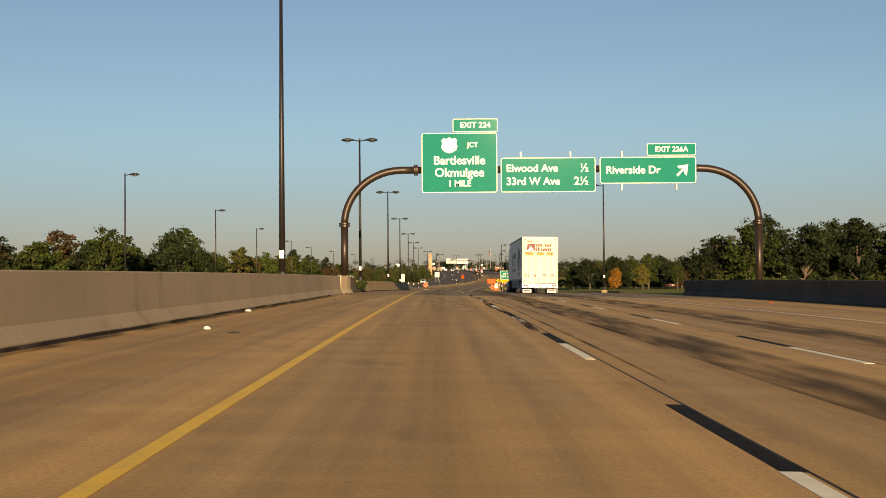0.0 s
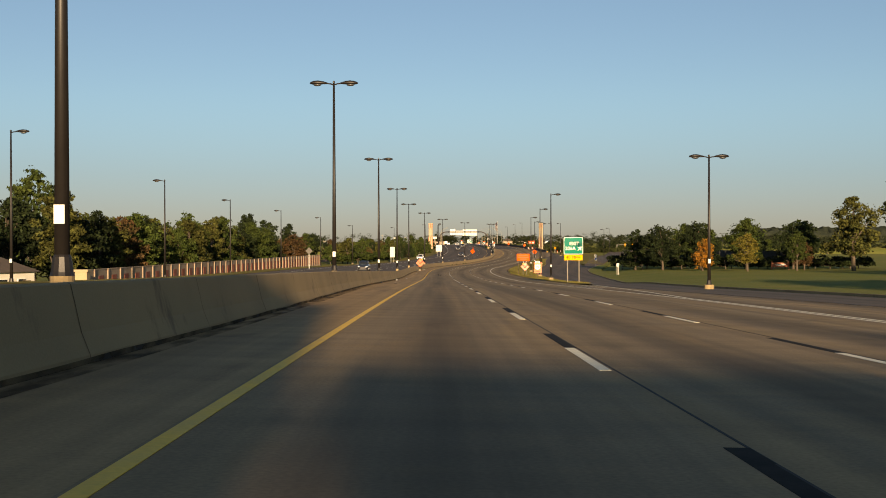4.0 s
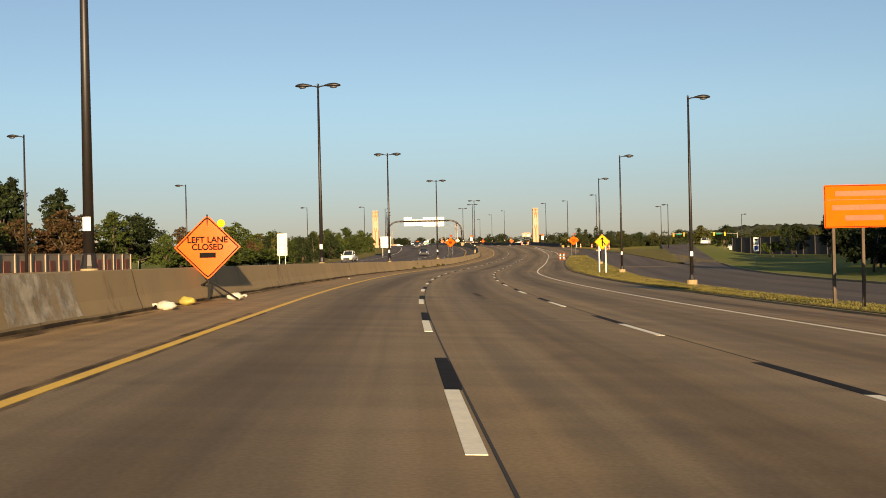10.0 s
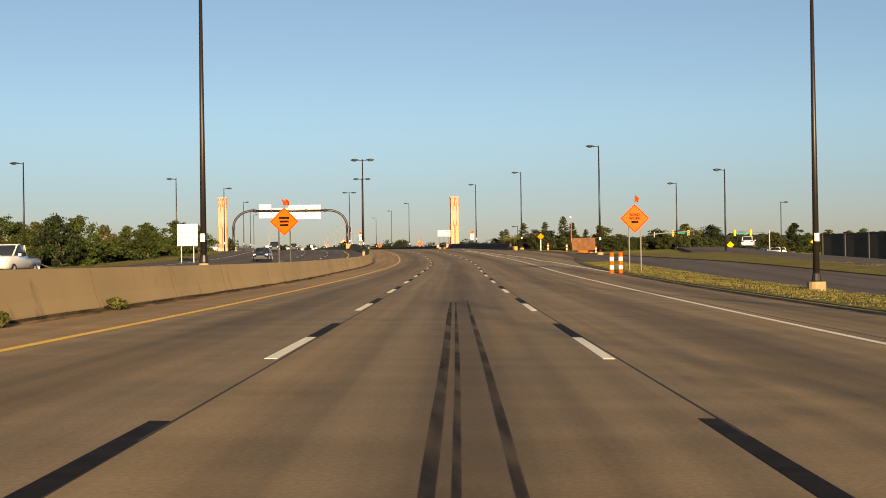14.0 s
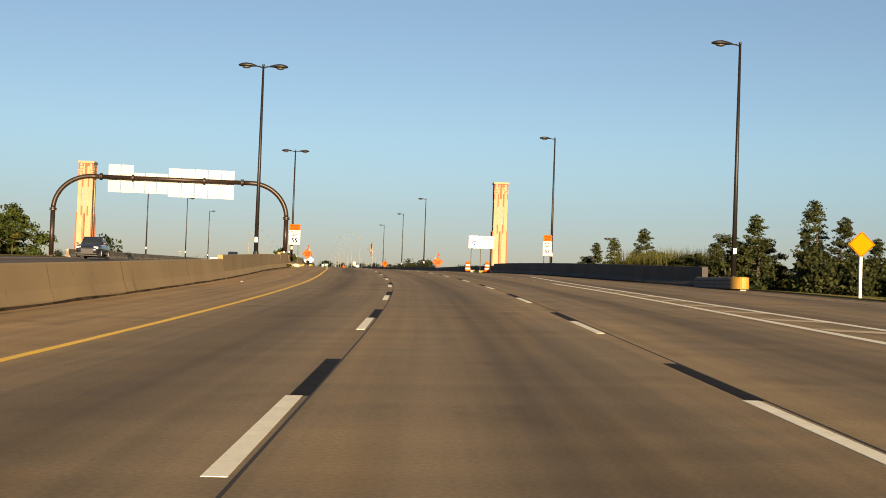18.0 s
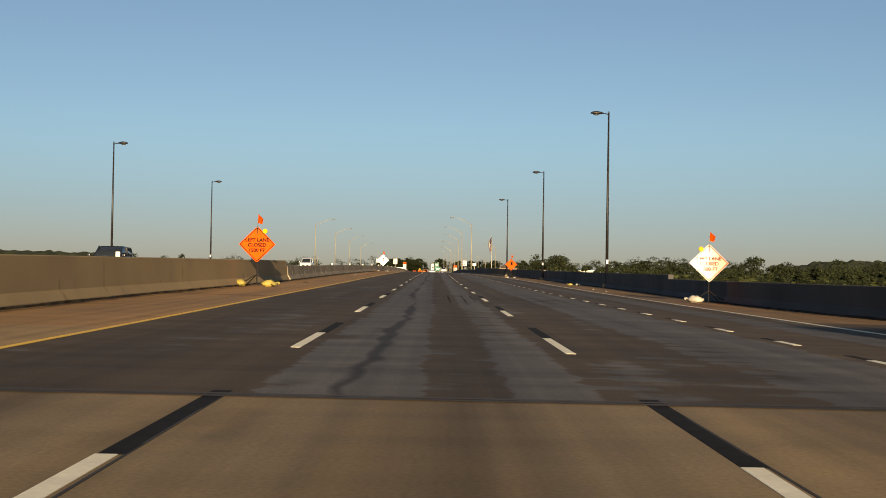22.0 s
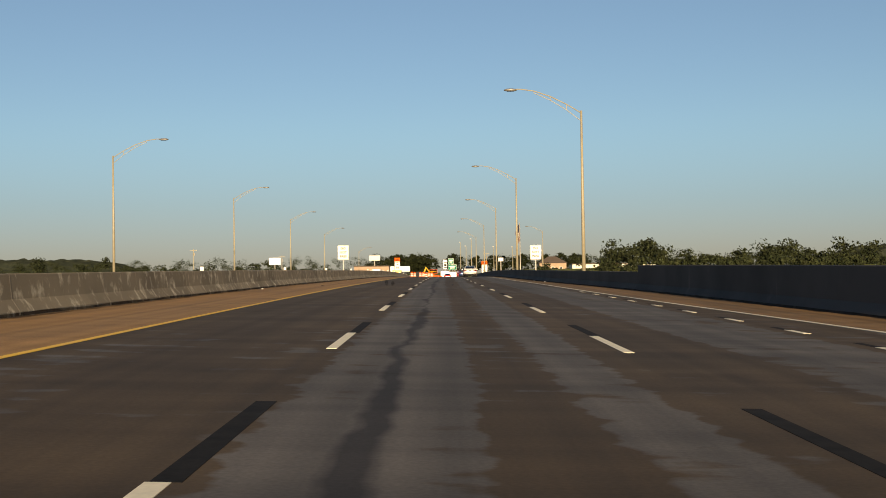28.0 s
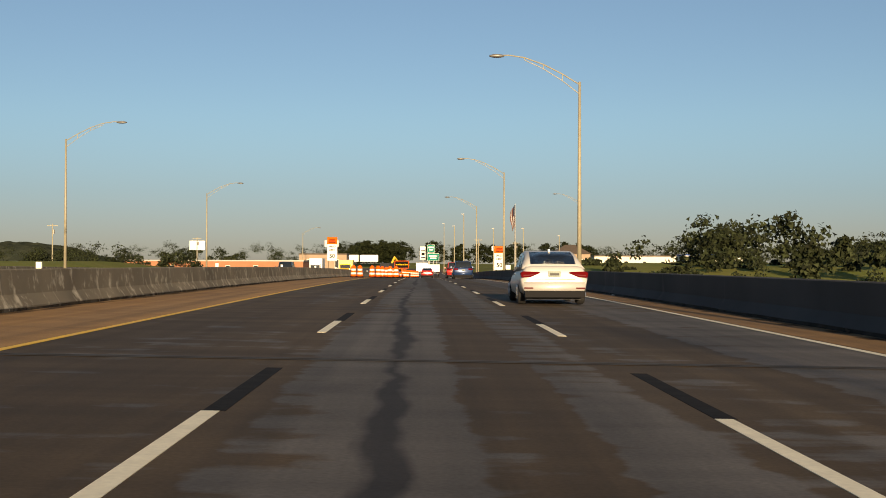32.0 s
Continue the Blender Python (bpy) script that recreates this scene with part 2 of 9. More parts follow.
def rounded(x0, x1, z0, z1, r, n=5):
    pts = []
    for cx, cz, a0 in ((x1 - r, z0 + r, -90), (x1 - r, z1 - r, 0), (x0 + r, z1 - r, 90), (x0 + r, z0 + r, 180)):
        for k in range(n + 1):
            a = radians(a0 + 90 * k / n)
            pts.append((cx + r * math.cos(a), cz + r * math.sin(a)))
    return pts


def words(text, size, x, z, y, material, parent, name="lettering", bold=0.0, wide=1.0, align="CENTER", label=""):
    """Lettering in the xz plane, facing -y, as a mesh."""
    cu = bpy.data.curves.new("text", "FONT")
    cu.body, cu.size, cu.align_x, cu.align_y = text, size, align, "CENTER"
    cu.extrude, cu.offset = 0.004, bold
    tmp = bpy.data.objects.new("text", cu)
    scene.collection.objects.link(tmp)
    bpy.context.view_layer.update()
    me = bpy.data.meshes.new_from_object(tmp.evaluated_get(bpy.context.evaluated_depsgraph_get()))
    bpy.data.objects.remove(tmp)
    bpy.data.curves.remove(cu)
    me.materials.clear()
    me.materials.append(material)
    ob = new(name, me)
    ob.parent = parent
    ob.matrix_basis = pose(x, y, z, 90, 0, 0) @ Matrix.Diagonal((wide, 1, 1, 1))
    if label:
        ob["label"] = label
    return ob


# ---- materials ----
def material(name, base, rough=0.8, metal=0.0, var=0.12, scale=6.0, fine=60.0, bump=0.1, second=None, second_at=0.55, coat=0.0, spec=0.5, stretch=(1, 1, 1), per_object=0.0, coords="Object", bump_scale=None):
    """A surface with variation at two scales: broad blotches towards a second colour and a fine grain with relief."""
    m = bpy.data.materials.new(name)
    m.use_nodes = True
    nt = m.node_tree
    n, l = nt.nodes, nt.links
    b = n["Principled BSDF"]
    b.inputs["Roughness"].default_value, b.inputs["Metallic"].default_value = rough, metal
    b.inputs["Coat Weight"].default_value = coat
    b.inputs["Coat Roughness"].default_value = 0.12
    b.inputs["Specular IOR Level"].default_value = spec
    tc = n.new("ShaderNodeTexCoord")
    mp = n.new("ShaderNodeMapping")
    mp.inputs["Scale"].default_value = stretch
    l.new(tc.outputs[coords], mp.inputs["Vector"])
    big = n.new("ShaderNodeTexNoise")
    big.inputs["Scale"].default_value, big.inputs["Detail"].default_value = scale, 5.0
    l.new(mp.outputs["Vector"], big.inputs["Vector"])
    ramp = n.new("ShaderNodeValToRGB")
    ramp.color_ramp.elements[0].position, ramp.color_ramp.elements[1].position = second_at - 0.18, second_at + 0.18
    second = second or tuple(c * (1 - var) for c in base)
    ramp.color_ramp.elements[0].color, ramp.color_ramp.elements[1].color = (*base, 1), (*second, 1)
    l.new(big.outputs["Fac"], ramp.inputs["Fac"])
    small = n.new("ShaderNodeTexNoise")
    small.inputs["Scale"].default_value, small.inputs["Detail"].default_value = fine, 3.0
    l.new(mp.outputs["Vector"], small.inputs["Vector"])
    mix = n.new("ShaderNodeMix")
    mix.data_type, mix.blend_type = "RGBA", "MULTIPLY"
    mix.inputs[0].default_value = min(1.0, var * 2)
    l.new(ramp.outputs["Color"], mix.inputs[6])
    grain = n.new("ShaderNodeMapRange")
    grain.inputs["From Min"].default_value, grain.inputs["From Max"].default_value = 0.3, 0.7
    grain.inputs["To Min"].default_value, grain.inputs["To Max"].default_value = 0.65, 1.15
    l.new(small.outputs["Fac"], grain.inputs["Value"])
    l.new(grain.outputs["Result"], mix.inputs[7])
    out = mix.outputs[2]
    if per_object:
        info = n.new("ShaderNodeObjectInfo")
        hsv = n.new("ShaderNodeHueSaturation")
        mr = n.new("ShaderNodeMapRange")
        mr.inputs["To Min"].default_value, mr.inputs["To Max"].default_value = 1 - per_object, 1 + per_object
        l.new(info.outputs["Random"], mr.inputs["Value"])
        l.new(mr.outputs["Result"], hsv.inputs["Value"])
        l.new(out, hsv.inputs["Color"])
        out = hsv.outputs["Color"]
    l.new(out, b.inputs["Base Color"])
    if bump:
        bp = n.new("ShaderNodeBump")
        bp.inputs["Strength"].default_value, bp.inputs["Distance"].default_value = bump, 0.02
        l.new(small.outputs["Fac"], bp.inputs["Height"])
        l.new(bp.outputs["Normal"], b.inputs["Normal"])
    return m


def road_material(name, base, second, patch, patch_at=0.80, wear=0.5, oily=0.6, mottle=0.5, band=0.0, edge=0.09, ragged=1.0, track=0.16, greys=()):
    """Pavement: its UV is metres across and along. Wheel tracks, long streaks, blotches and grain."""
    m = bpy.data.materials.new(name)
    m.use_nodes = True
    nt = m.node_tree
    n, l = nt.nodes, nt.links
    b = n["Principled BSDF"]
    b.inputs["Roughness"].default_value = 0.82
    b.inputs["Specular IOR Level"].default_value = 0.18
    uv = n.new("ShaderNodeUVMap")

    def noise_at(sx, sy, scale, detail=4.0):
        mp = n.new("ShaderNodeMapping")
        mp.inputs["Scale"].default_value = (sx, sy, 1)
        l.new(uv.outputs["UV"], mp.inputs["Vector"])
        t = n.new("ShaderNodeTexNoise")
        t.inputs["Scale"].default_value, t.inputs["Detail"].default_value = scale, detail
        l.new(mp.outputs["Vector"], t.inputs["Vector"])
        return t.outputs["Fac"]

    def ramp(fac, a, ca, c, cc):
        r = n.new("ShaderNodeValToRGB")
        r.color_ramp.elements[0].position, r.color_ramp.elements[0].color = a, (*ca, 1)
        r.color_ramp.elements[1].position, r.color_ramp.elements[1].color = c, (*cc, 1)
        l.new(fac, r.inputs["Fac"])
        return r.outputs["Color"]

    def mix(kind, fac, a, c):
        x = n.new("ShaderNodeMix")
        x.data_type, x.blend_type = "RGBA", kind
        if isinstance(fac, float):
            x.inputs[0].default_value = fac
        else:
            l.new(fac, x.inputs[0])
        l.new(a, x.inputs[6])
        l.new(c, x.inputs[7])
        return x.outputs[2]

    def maths(op, a, c=None):
        x = n.new("ShaderNodeMath")
        x.operation = op
        for i, v in enumerate((a, c)):
            if v is None:
                continue
            if isinstance(v, (int, float)):
                x.inputs[i].default_value = v
            else:
                l.new(v, x.inputs[i])
        return x.outputs[0]

    white, black = (1, 1, 1), (0, 0, 0)
    sep = n.new("ShaderNodeSeparateXYZ")
    l.new(uv.outputs["UV"], sep.inputs[0])
    lat = sep.outputs[0]
    col = ramp(noise_at(1, 0.25, 0.12), 0.35, base, 0.65, second)
    # worn patches, mostly in the wheel tracks (two a lane)
    w = maths("MULTIPLY", maths("ADD", maths("COSINE", maths("MULTIPLY", maths("SUBTRACT", lat, 0.75), 2 * math.pi / 1.8)), 1.0), 0.5)
    if greys:
        # grey repair strips lie along fixed lines instead
        w = None
        for c, half in greys:
            bump = n.new("ShaderNodeMapRange")
            bump.interpolation_type = "SMOOTHSTEP"
            bump.inputs["From Min"].default_value, bump.inputs["From Max"].default_value = half + 0.12, half - 0.12
            l.new(maths("ABSOLUTE", maths("SUBTRACT", lat, c)), bump.inputs["Value"])
            w = bump.outputs["Result"] if w is None else maths("MAXIMUM", w, bump.outputs["Result"])
    rag = maths("ADD", maths("MULTIPLY", noise_at(0.5, 2.2, 1.0, 5), 0.26 * ragged), maths("MULTIPLY", noise_at(1.6, 0.8, 1.0, 6), 0.24 * ragged))
    if greys:
        rag = maths("ADD", rag, maths("MULTIPLY", maths("SUBTRACT", noise_at(0.9, 2.0, 1.0, 8), 0.5), 1.0))
    mask = maths("ADD", maths("ADD", maths("MULTIPLY", noise_at(0.75, 0.09, 1.0, 5), 1.0), maths("MULTIPLY", w, track)), rag)
    worn = maths("MULTIPLY", ramp(maths("MULTIPLY", mask, 0.5), patch_at * 0.5, black, (patch_at + edge) * 0.5, white), wear)
    tint = n.new("ShaderNodeRGB")
    tint.outputs[0].default_value = (*patch, 1)
    col = mix("MIX", worn, col, tint.outputs[0])
    # oil dropped along the middle of each lane
    mid = maths("POWER", maths("MULTIPLY", maths("ADD", maths("COSINE", maths("MULTIPLY", maths("SUBTRACT", lat, 1.62), 2 * math.pi / 3.6)), 1.0), 0.5), 3.0)
    oil = maths("MULTIPLY", maths("MULTIPLY", mid, noise_at(0.6, 0.05, 0.8, 4)), oily)
    col = mix("MULTIPLY", 1.0, col, ramp(oil, 0.0, white, 0.6, (0.42, 0.42, 0.44)))
    streak = ramp(noise_at(1, 0.012, 2.6, 4), 0.36, (0.74, 0.74, 0.75), 0.64, (1.10, 1.09, 1.08))
    col = mix("MULTIPLY", 0.8, col, streak)
    cross = ramp(noise_at(0.22, 1.3, 0.8, 5), 0.36, (0.76, 0.76, 0.77), 0.66, (1.16, 1.15, 1.14))
    col = mix("MULTIPLY", mottle, col, cross)
    stains = ramp(noise_at(1, 0.45, 0.9, 6), 0.60, white, 0.72, (0.66, 0.65, 0.66))
    col = mix("MULTIPLY", 0.7, col, stains)
    if band:
        # a ragged dark seam wandering down the road
        off = maths("ADD", maths("MULTIPLY", maths("SUBTRACT", noise_at(0.0, 0.035, 1.0, 2), 0.5), 0.9), maths("MULTIPLY", maths("SUBTRACT", noise_at(0.0, 0.5, 1.0, 4), 0.5), 0.5))
        dist = maths("ABSOLUTE", maths("SUBTRACT", maths("SUBTRACT", lat, band), off))
        fade = maths("ADD", dist, maths("MULTIPLY", noise_at(1.2, 0.10, 1.0, 4), 0.5))
        col = mix("MULTIPLY", 1.0, col, ramp(fade, 0.28, (0.36, 0.35, 0.36), 0.37, white))
    grain = noise_at(1, 1, 28, 4)
    gc = ramp(grain, 0.3, (0.80, 0.80, 0.80), 0.7, (1.14, 1.14, 1.13))
    col = mix("MULTIPLY", 0.8, col, gc)
    l.new(col, b.inputs["Base Color"])
    bp = n.new("ShaderNodeBump")
    bp.inputs["Strength"].default_value, bp.inputs["Distance"].default_value = 0.12, 0.006
    l.new(grain, bp.inputs["Height"])
    l.new(bp.outputs["Normal"], b.inputs["Normal"])
    return m


def concrete(name, base, second, stain, stain_at, spot=0.35, drip=0.22):
    """Cast concrete: soft broad mottling, stains that run down it, and a fine grain."""
    m = material(name, base, 0.92, var=0.10, scale=0.35, fine=45, bump=0.12, second=second, spec=0.2)
    n, l = m.node_tree.nodes, m.node_tree.links
    b = n["Principled BSDF"]
    old = b.inputs["Base Color"].links[0].from_socket
    tc, mp, t = n.new("ShaderNodeTexCoord"), n.new("ShaderNodeMapping"), n.new("ShaderNodeTexNoise")
    mp.inputs["Scale"].default_value = (spot, spot, spot * drip)
    t.inputs["Scale"].default_value, t.inputs["Detail"].default_value, t.inputs["Roughness"].default_value = 2.0, 8.0, 0.62
    l.new(tc.outputs["Object"], mp.inputs["Vector"])
    l.new(mp.outputs["Vector"], t.inputs["Vector"])
    r = n.new("ShaderNodeMapRange")
    r.inputs["From Min"].default_value, r.inputs["From Max"].default_value = stain_at - 0.05, stain_at + 0.10
    l.new(t.outputs["Fac"], r.inputs["Value"])
    x = n.new("ShaderNodeMix")
    x.data_type = "RGBA"
    x.inputs[7].default_value = (*stain, 1)
    l.new(r.outputs["Result"], x.inputs[0])
    l.new(old, x.inputs[6])
    l.new(x.outputs[2], b.inputs["Base Color"])
    return m


def film_material(name, base, low=0.1, high=0.8, scale=0.5, stretch=(1, 0.12, 1)):
    """A thin worn film on the pavement: rubber, oil or grime that lets the surface show through in patches."""
    m = material(name, base, 0.85, var=0.3, scale=2, fine=20, bump=0, spec=0.2)
    n, l = m.node_tree.nodes, m.node_tree.links
    tc, mp, t = n.new("ShaderNodeTexCoord"), n.new("ShaderNodeMapping"), n.new("ShaderNodeTexNoise")
    mp.inputs["Scale"].default_value = stretch
    t.inputs["Scale"].default_value, t.inputs["Detail"].default_value = scale * 6, 6.0
    l.new(tc.outputs["Object"], mp.inputs["Vector"])
    l.new(mp.outputs["Vector"], t.inputs["Vector"])
    r = n.new("ShaderNodeMapRange")
    r.inputs["From Min"].default_value, r.inputs["From Max"].default_value = 0.36, 0.64
    r.inputs["To Min"].default_value, r.inputs["To Max"].default_value = low, high
    l.new(t.outputs["Fac"], r.inputs["Value"])
    l.new(r.outputs["Result"], n["Principled BSDF"].inputs["Alpha"])
    return m


def leaf_material(name, base, second):
    """Leaves: broad patches of two greens, each spray lighter or darker than its neighbours."""
    m = material(name, base, 0.75, var=0.3, scale=0.45, fine=2.5, bump=0, second=second, per_object=0.22, coords="Object", spec=0.12)
    n, l = m.node_tree.nodes, m.node_tree.links
    b = n["Principled BSDF"]
    old = b.inputs["Base Color"].links[0].from_socket
    geo, mr, hsv = n.new("ShaderNodeNewGeometry"), n.new("ShaderNodeMapRange"), n.new("ShaderNodeHueSaturation")
    mr.inputs["To Min"].default_value, mr.inputs["To Max"].default_value = 0.35, 1.55
    l.new(geo.outputs["Random Per Island"], mr.inputs["Value"])
    l.new(mr.outputs["Result"], hsv.inputs["Value"])
    l.new(old, hsv.inputs["Color"])
    l.new(hsv.outputs["Color"], b.inputs["Base Color"])
    return m


M = {}
M["road"] = road_material("brown_grey_concrete_pavement", (0.328, 0.228, 0.108), (0.278, 0.198, 0.099), (0.246, 0.184, 0.104), 0.78, 0.6, 0.8, 0.5)
M["approach"] = road_material("tan_concrete_deck", (0.590, 0.360, 0.132), (0.520, 0.322, 0.124), (0.430, 0.282, 0.128), 0.80, 0.55, 0.45, 0.35)
M["deck"] = road_material("patched_dark_bridge_deck", (0.104, 0.072, 0.038), (0.074, 0.053, 0.030), (0.136, 0.127, 0.116), 1.11, 0.85, 0.30, 1.0, 4.35, 0.12, 1.9, 0.38,
                          ((4.28, 0.72), (6.15, 0.36), (9.4, 1.0), (12.6, 0.5)))
M["shoulder"] = road_material("tan_shoulder_concrete", (0.420, 0.275, 0.116), (0.360, 0.240, 0.107), (0.310, 0.212, 0.102), 0.80, 0.6, 0.0, 0.5)
M["shoulder_deck"] = road_material("orange_brown_bridge_shoulder", (0.430, 0.245, 0.088), (0.365, 0.212, 0.080), (0.310, 0.190, 0.082), 0.80, 0.6, 0.0, 0.5)
M["shoulder_right"] = road_material("dark_brown_dusty_shoulder", (0.300, 0.178, 0.072), (0.250, 0.152, 0.064), (0.205, 0.132, 0.062), 0.80, 0.6, 0.0, 0.5)
M["ramp"] = road_material("grey_ramp_pavement", (0.150, 0.112, 0.078), (0.128, 0.100, 0.070), (0.115, 0.095, 0.075), 0.78, 0.5, 0.5, 0.4)
M["barrier"] = concrete("weathered_barrier_concrete", (0.350, 0.258, 0.132), (0.270, 0.202, 0.108), (0.150, 0.110, 0.065), 0.64, spot=0.6, drip=0.5)
M["old_barrier"] = concrete("stained_old_barrier_concrete", (0.265, 0.225, 0.155), (0.150, 0.126, 0.090), (0.56, 0.50, 0.37), 0.585, spot=1.3, drip=0.8)
M["barrier_pale"] = concrete("pale_tan_barrier_concrete", (0.440, 0.340, 0.215), (0.360, 0.280, 0.180), (0.27, 0.205, 0.13), 0.63, spot=1.1, drip=0.25)
M["barrier_dark"] = concrete("dark_brown_barrier_concrete", (0.125, 0.097, 0.066), (0.092, 0.073, 0.052), (0.18, 0.14, 0.092), 0.62, spot=0.7, drip=0.35)
M["joint_brown"] = material("brown_barrier_joint", (0.10, 0.072, 0.044), 0.95, var=0.3, scale=3, fine=20, bump=0.1, second=(0.16, 0.115, 0.068), spec=0.1)
M["mortar"] = material("pale_joint_mortar", (0.42, 0.36, 0.26), 0.9, var=0.3, scale=3, fine=20, bump=0.1, second=(0.30, 0.255, 0.18), spec=0.2)
M["foot_band"] = film_material("dark_foot_film", (0.045, 0.032, 0.021), 0.45, 0.95, 0.5, (1, 0.3, 1))
# shade on the parapets' sunless side is put into this dark grey
M["parapet"] = concrete("shade_grey_parapet_concrete", (0.085, 0.081, 0.078), (0.056, 0.054, 0.053), (0.13, 0.12, 0.11), 0.66, spot=0.5)
M["white_paint"] = material("worn_white_road_paint", (0.94, 0.86, 0.62), 0.7, var=0.12, scale=3, fine=20, bump=0.05, second=(0.82, 0.75, 0.54))
M["beige_paint"] = material("faded_beige_road_paint", (0.62, 0.49, 0.29), 0.8, var=0.2, scale=2, fine=20, bump=0.05, second=(0.48, 0.37, 0.21))
M["worn_paint"] = film_material("worn_beige_road_paint", (0.66, 0.54, 0.34), 0.15, 0.75, 0.5, (1, 0.5, 1))
M["yellow_paint"] = material("worn_yellow_road_paint", (0.94, 0.57, 0.030), 0.7, var=0.12, scale=2, fine=20, bump=0.05, second=(0.82, 0.51, 0.06))
M["black_paint"] = material("black_contrast_marking", (0.012, 0.011, 0.010), 0.9, var=0.3, scale=3, fine=25, bump=0.05, second=(0.024, 0.021, 0.018), spec=0.1)
M["grime"] = film_material("dark_gutter_grime", (0.040, 0.029, 0.019), 0.0, 0.62, 0.6, (1, 0.2, 1))
M["joint"] = material("dark_pavement_joint", (0.018, 0.014, 0.011), 0.9, var=0.3, scale=2, fine=30, bump=0)
# wall turned from the sun: its shade is painted into these two colours
M["wall_shade_grey"] = material("weathered_shade_grey_wall_concrete", (0.060, 0.053, 0.050), 0.9, var=0.25, scale=0.8, fine=10, bump=0.2)
M["wall_shade_red"] = material("shade_dark_red_inset_panel", (0.045, 0.022, 0.020), 0.9, var=0.25, scale=0.8, fine=10, bump=0.2)
M["grass"] = material("dry_roadside_grass", (0.150, 0.132, 0.036), 0.95, var=0.3, scale=0.5, fine=5, bump=0.4, second=(0.25, 0.20, 0.068), coords="Object", spec=0.04)
M["lawn"] = material("mown_park_grass", (0.170, 0.190, 0.042), 0.95, var=0.3, scale=0.12, fine=3, bump=0.5, second=(0.23, 0.21, 0.058), spec=0.05)
M["blade"] = material("grass_blades", (0.085, 0.082, 0.021), 0.9, var=0.3, scale=0.3, fine=5, bump=0, second=(0.15, 0.118, 0.042), per_object=0.2, spec=0.05)
M["water"] = material("river_water", (0.05, 0.06, 0.06), 0.15, var=0.1, scale=0.2, fine=2, bump=0.1)
M["pole"] = material("dark_bronze_pole_paint", (0.02, 0.017, 0.015), 0.45, 0.3, var=0.2, scale=3, fine=30, bump=0.03)
M["gantry"] = material("dark_brown_steel_tube", (0.035, 0.022, 0.014), 0.42, 0.3, var=0.25, scale=1.5, fine=20, bump=0.03)
M["galv"] = material("galvanised_steel", (0.25, 0.24, 0.215), 0.5, 0.5, var=0.2, scale=6, fine=30, bump=0.02)
M["tan_pole"] = material("tan_weathered_light_pole", (0.30, 0.27, 0.185), 0.6, 0.1, var=0.2, scale=2, fine=20, bump=0.02)
M["glass_lamp"] = material("lamp_lens", (0.05, 0.05, 0.05), 0.4, var=0.1, scale=5, fine=20, bump=0)
M["green"] = material("green_sign_sheeting", (0.0, 0.165, 0.110), 0.045, var=0.08, scale=2, fine=30, bump=0.006, spec=0.3)
M["sign_white"] = material("white_sign_sheeting", (0.78, 0.77, 0.70), 0.045, var=0.05, scale=2, fine=30, bump=0.006, spec=0.3)
M["orange"] = material("orange_sign_sheeting", (0.80, 0.105, 0.006), 0.12, var=0.12, scale=2, fine=30, bump=0.006, spec=0.05)
M["yellow_sign"] = material("yellow_sign_sheeting", (0.80, 0.42, 0.004), 0.05, var=0.08, scale=2, fine=30, bump=0.006, spec=0.3)
M["amber_sign"] = material("amber_yellow_sign_sheeting", (0.56, 0.21, 0.002), 0.7, var=0.08, scale=2, fine=30, bump=0.0, spec=0.03)
M["sign_black"] = material("black_sign_ink", (0.010, 0.009, 0.008), 0.9, var=0.1, scale=5, fine=30, bump=0, spec=0.05)
M["sign_back"] = material("bare_aluminium_sign_back", (0.36, 0.35, 0.325), 0.5, 0.3, var=0.12, scale=2, fine=20, bump=0.02)
M["dull_post"] = material("weathered_steel_sign_post", (0.21, 0.185, 0.145), 0.7, 0.0, var=0.2, scale=3, fine=20, bump=0.02, spec=0.2)
M["dull_back"] = material("weathered_grey_sign_back", (0.125, 0.118, 0.105), 0.75, 0.0, var=0.2, scale=3, fine=20, bump=0.02, spec=0.2)
M["blue_shield"] = material("blue_shield_sheeting", (0.02, 0.07, 0.30), 0.4, var=0.05, bump=0, spec=0.05)
M["red_shield"] = material("red_shield_sheeting", (0.45, 0.02, 0.03), 0.4, var=0.05, bump=0, spec=0.05)
M["cream"] = material("cream_precast_concrete", (0.40, 0.31, 0.18), 0.8, var=0.15, scale=0.6, fine=10, bump=0.1, second=(0.34, 0.265, 0.155))
M["lattice"] = material("pale_grey_lattice_blocks", (0.36, 0.35, 0.32), 0.8, var=0.2, scale=2, fine=14, bump=0.05, spec=0.2)
M["terracotta"] = material("terracotta_trim", (0.34, 0.10, 0.04), 0.7, var=0.2, scale=1.5, fine=14, bump=0.08)
M["wall_beige"] = material("beige_noise_wall_concrete", (0.34, 0.25, 0.17), 0.88, var=0.2, scale=0.6, fine=8, bump=0.2, second=(0.28, 0.21, 0.145), per_object=0.08)
M["wall_red"] = material("brick_red_wall_inset", (0.26, 0.075, 0.04), 0.88, var=0.25, scale=1.5, fine=10, bump=0.3, per_object=0.15)
M["bark"] = material("bark", (0.10, 0.075, 0.05), 0.95, var=0.35, scale=3, fine=14, bump=0.5, stretch=(1, 1, 0.3))
LEAVES = {}
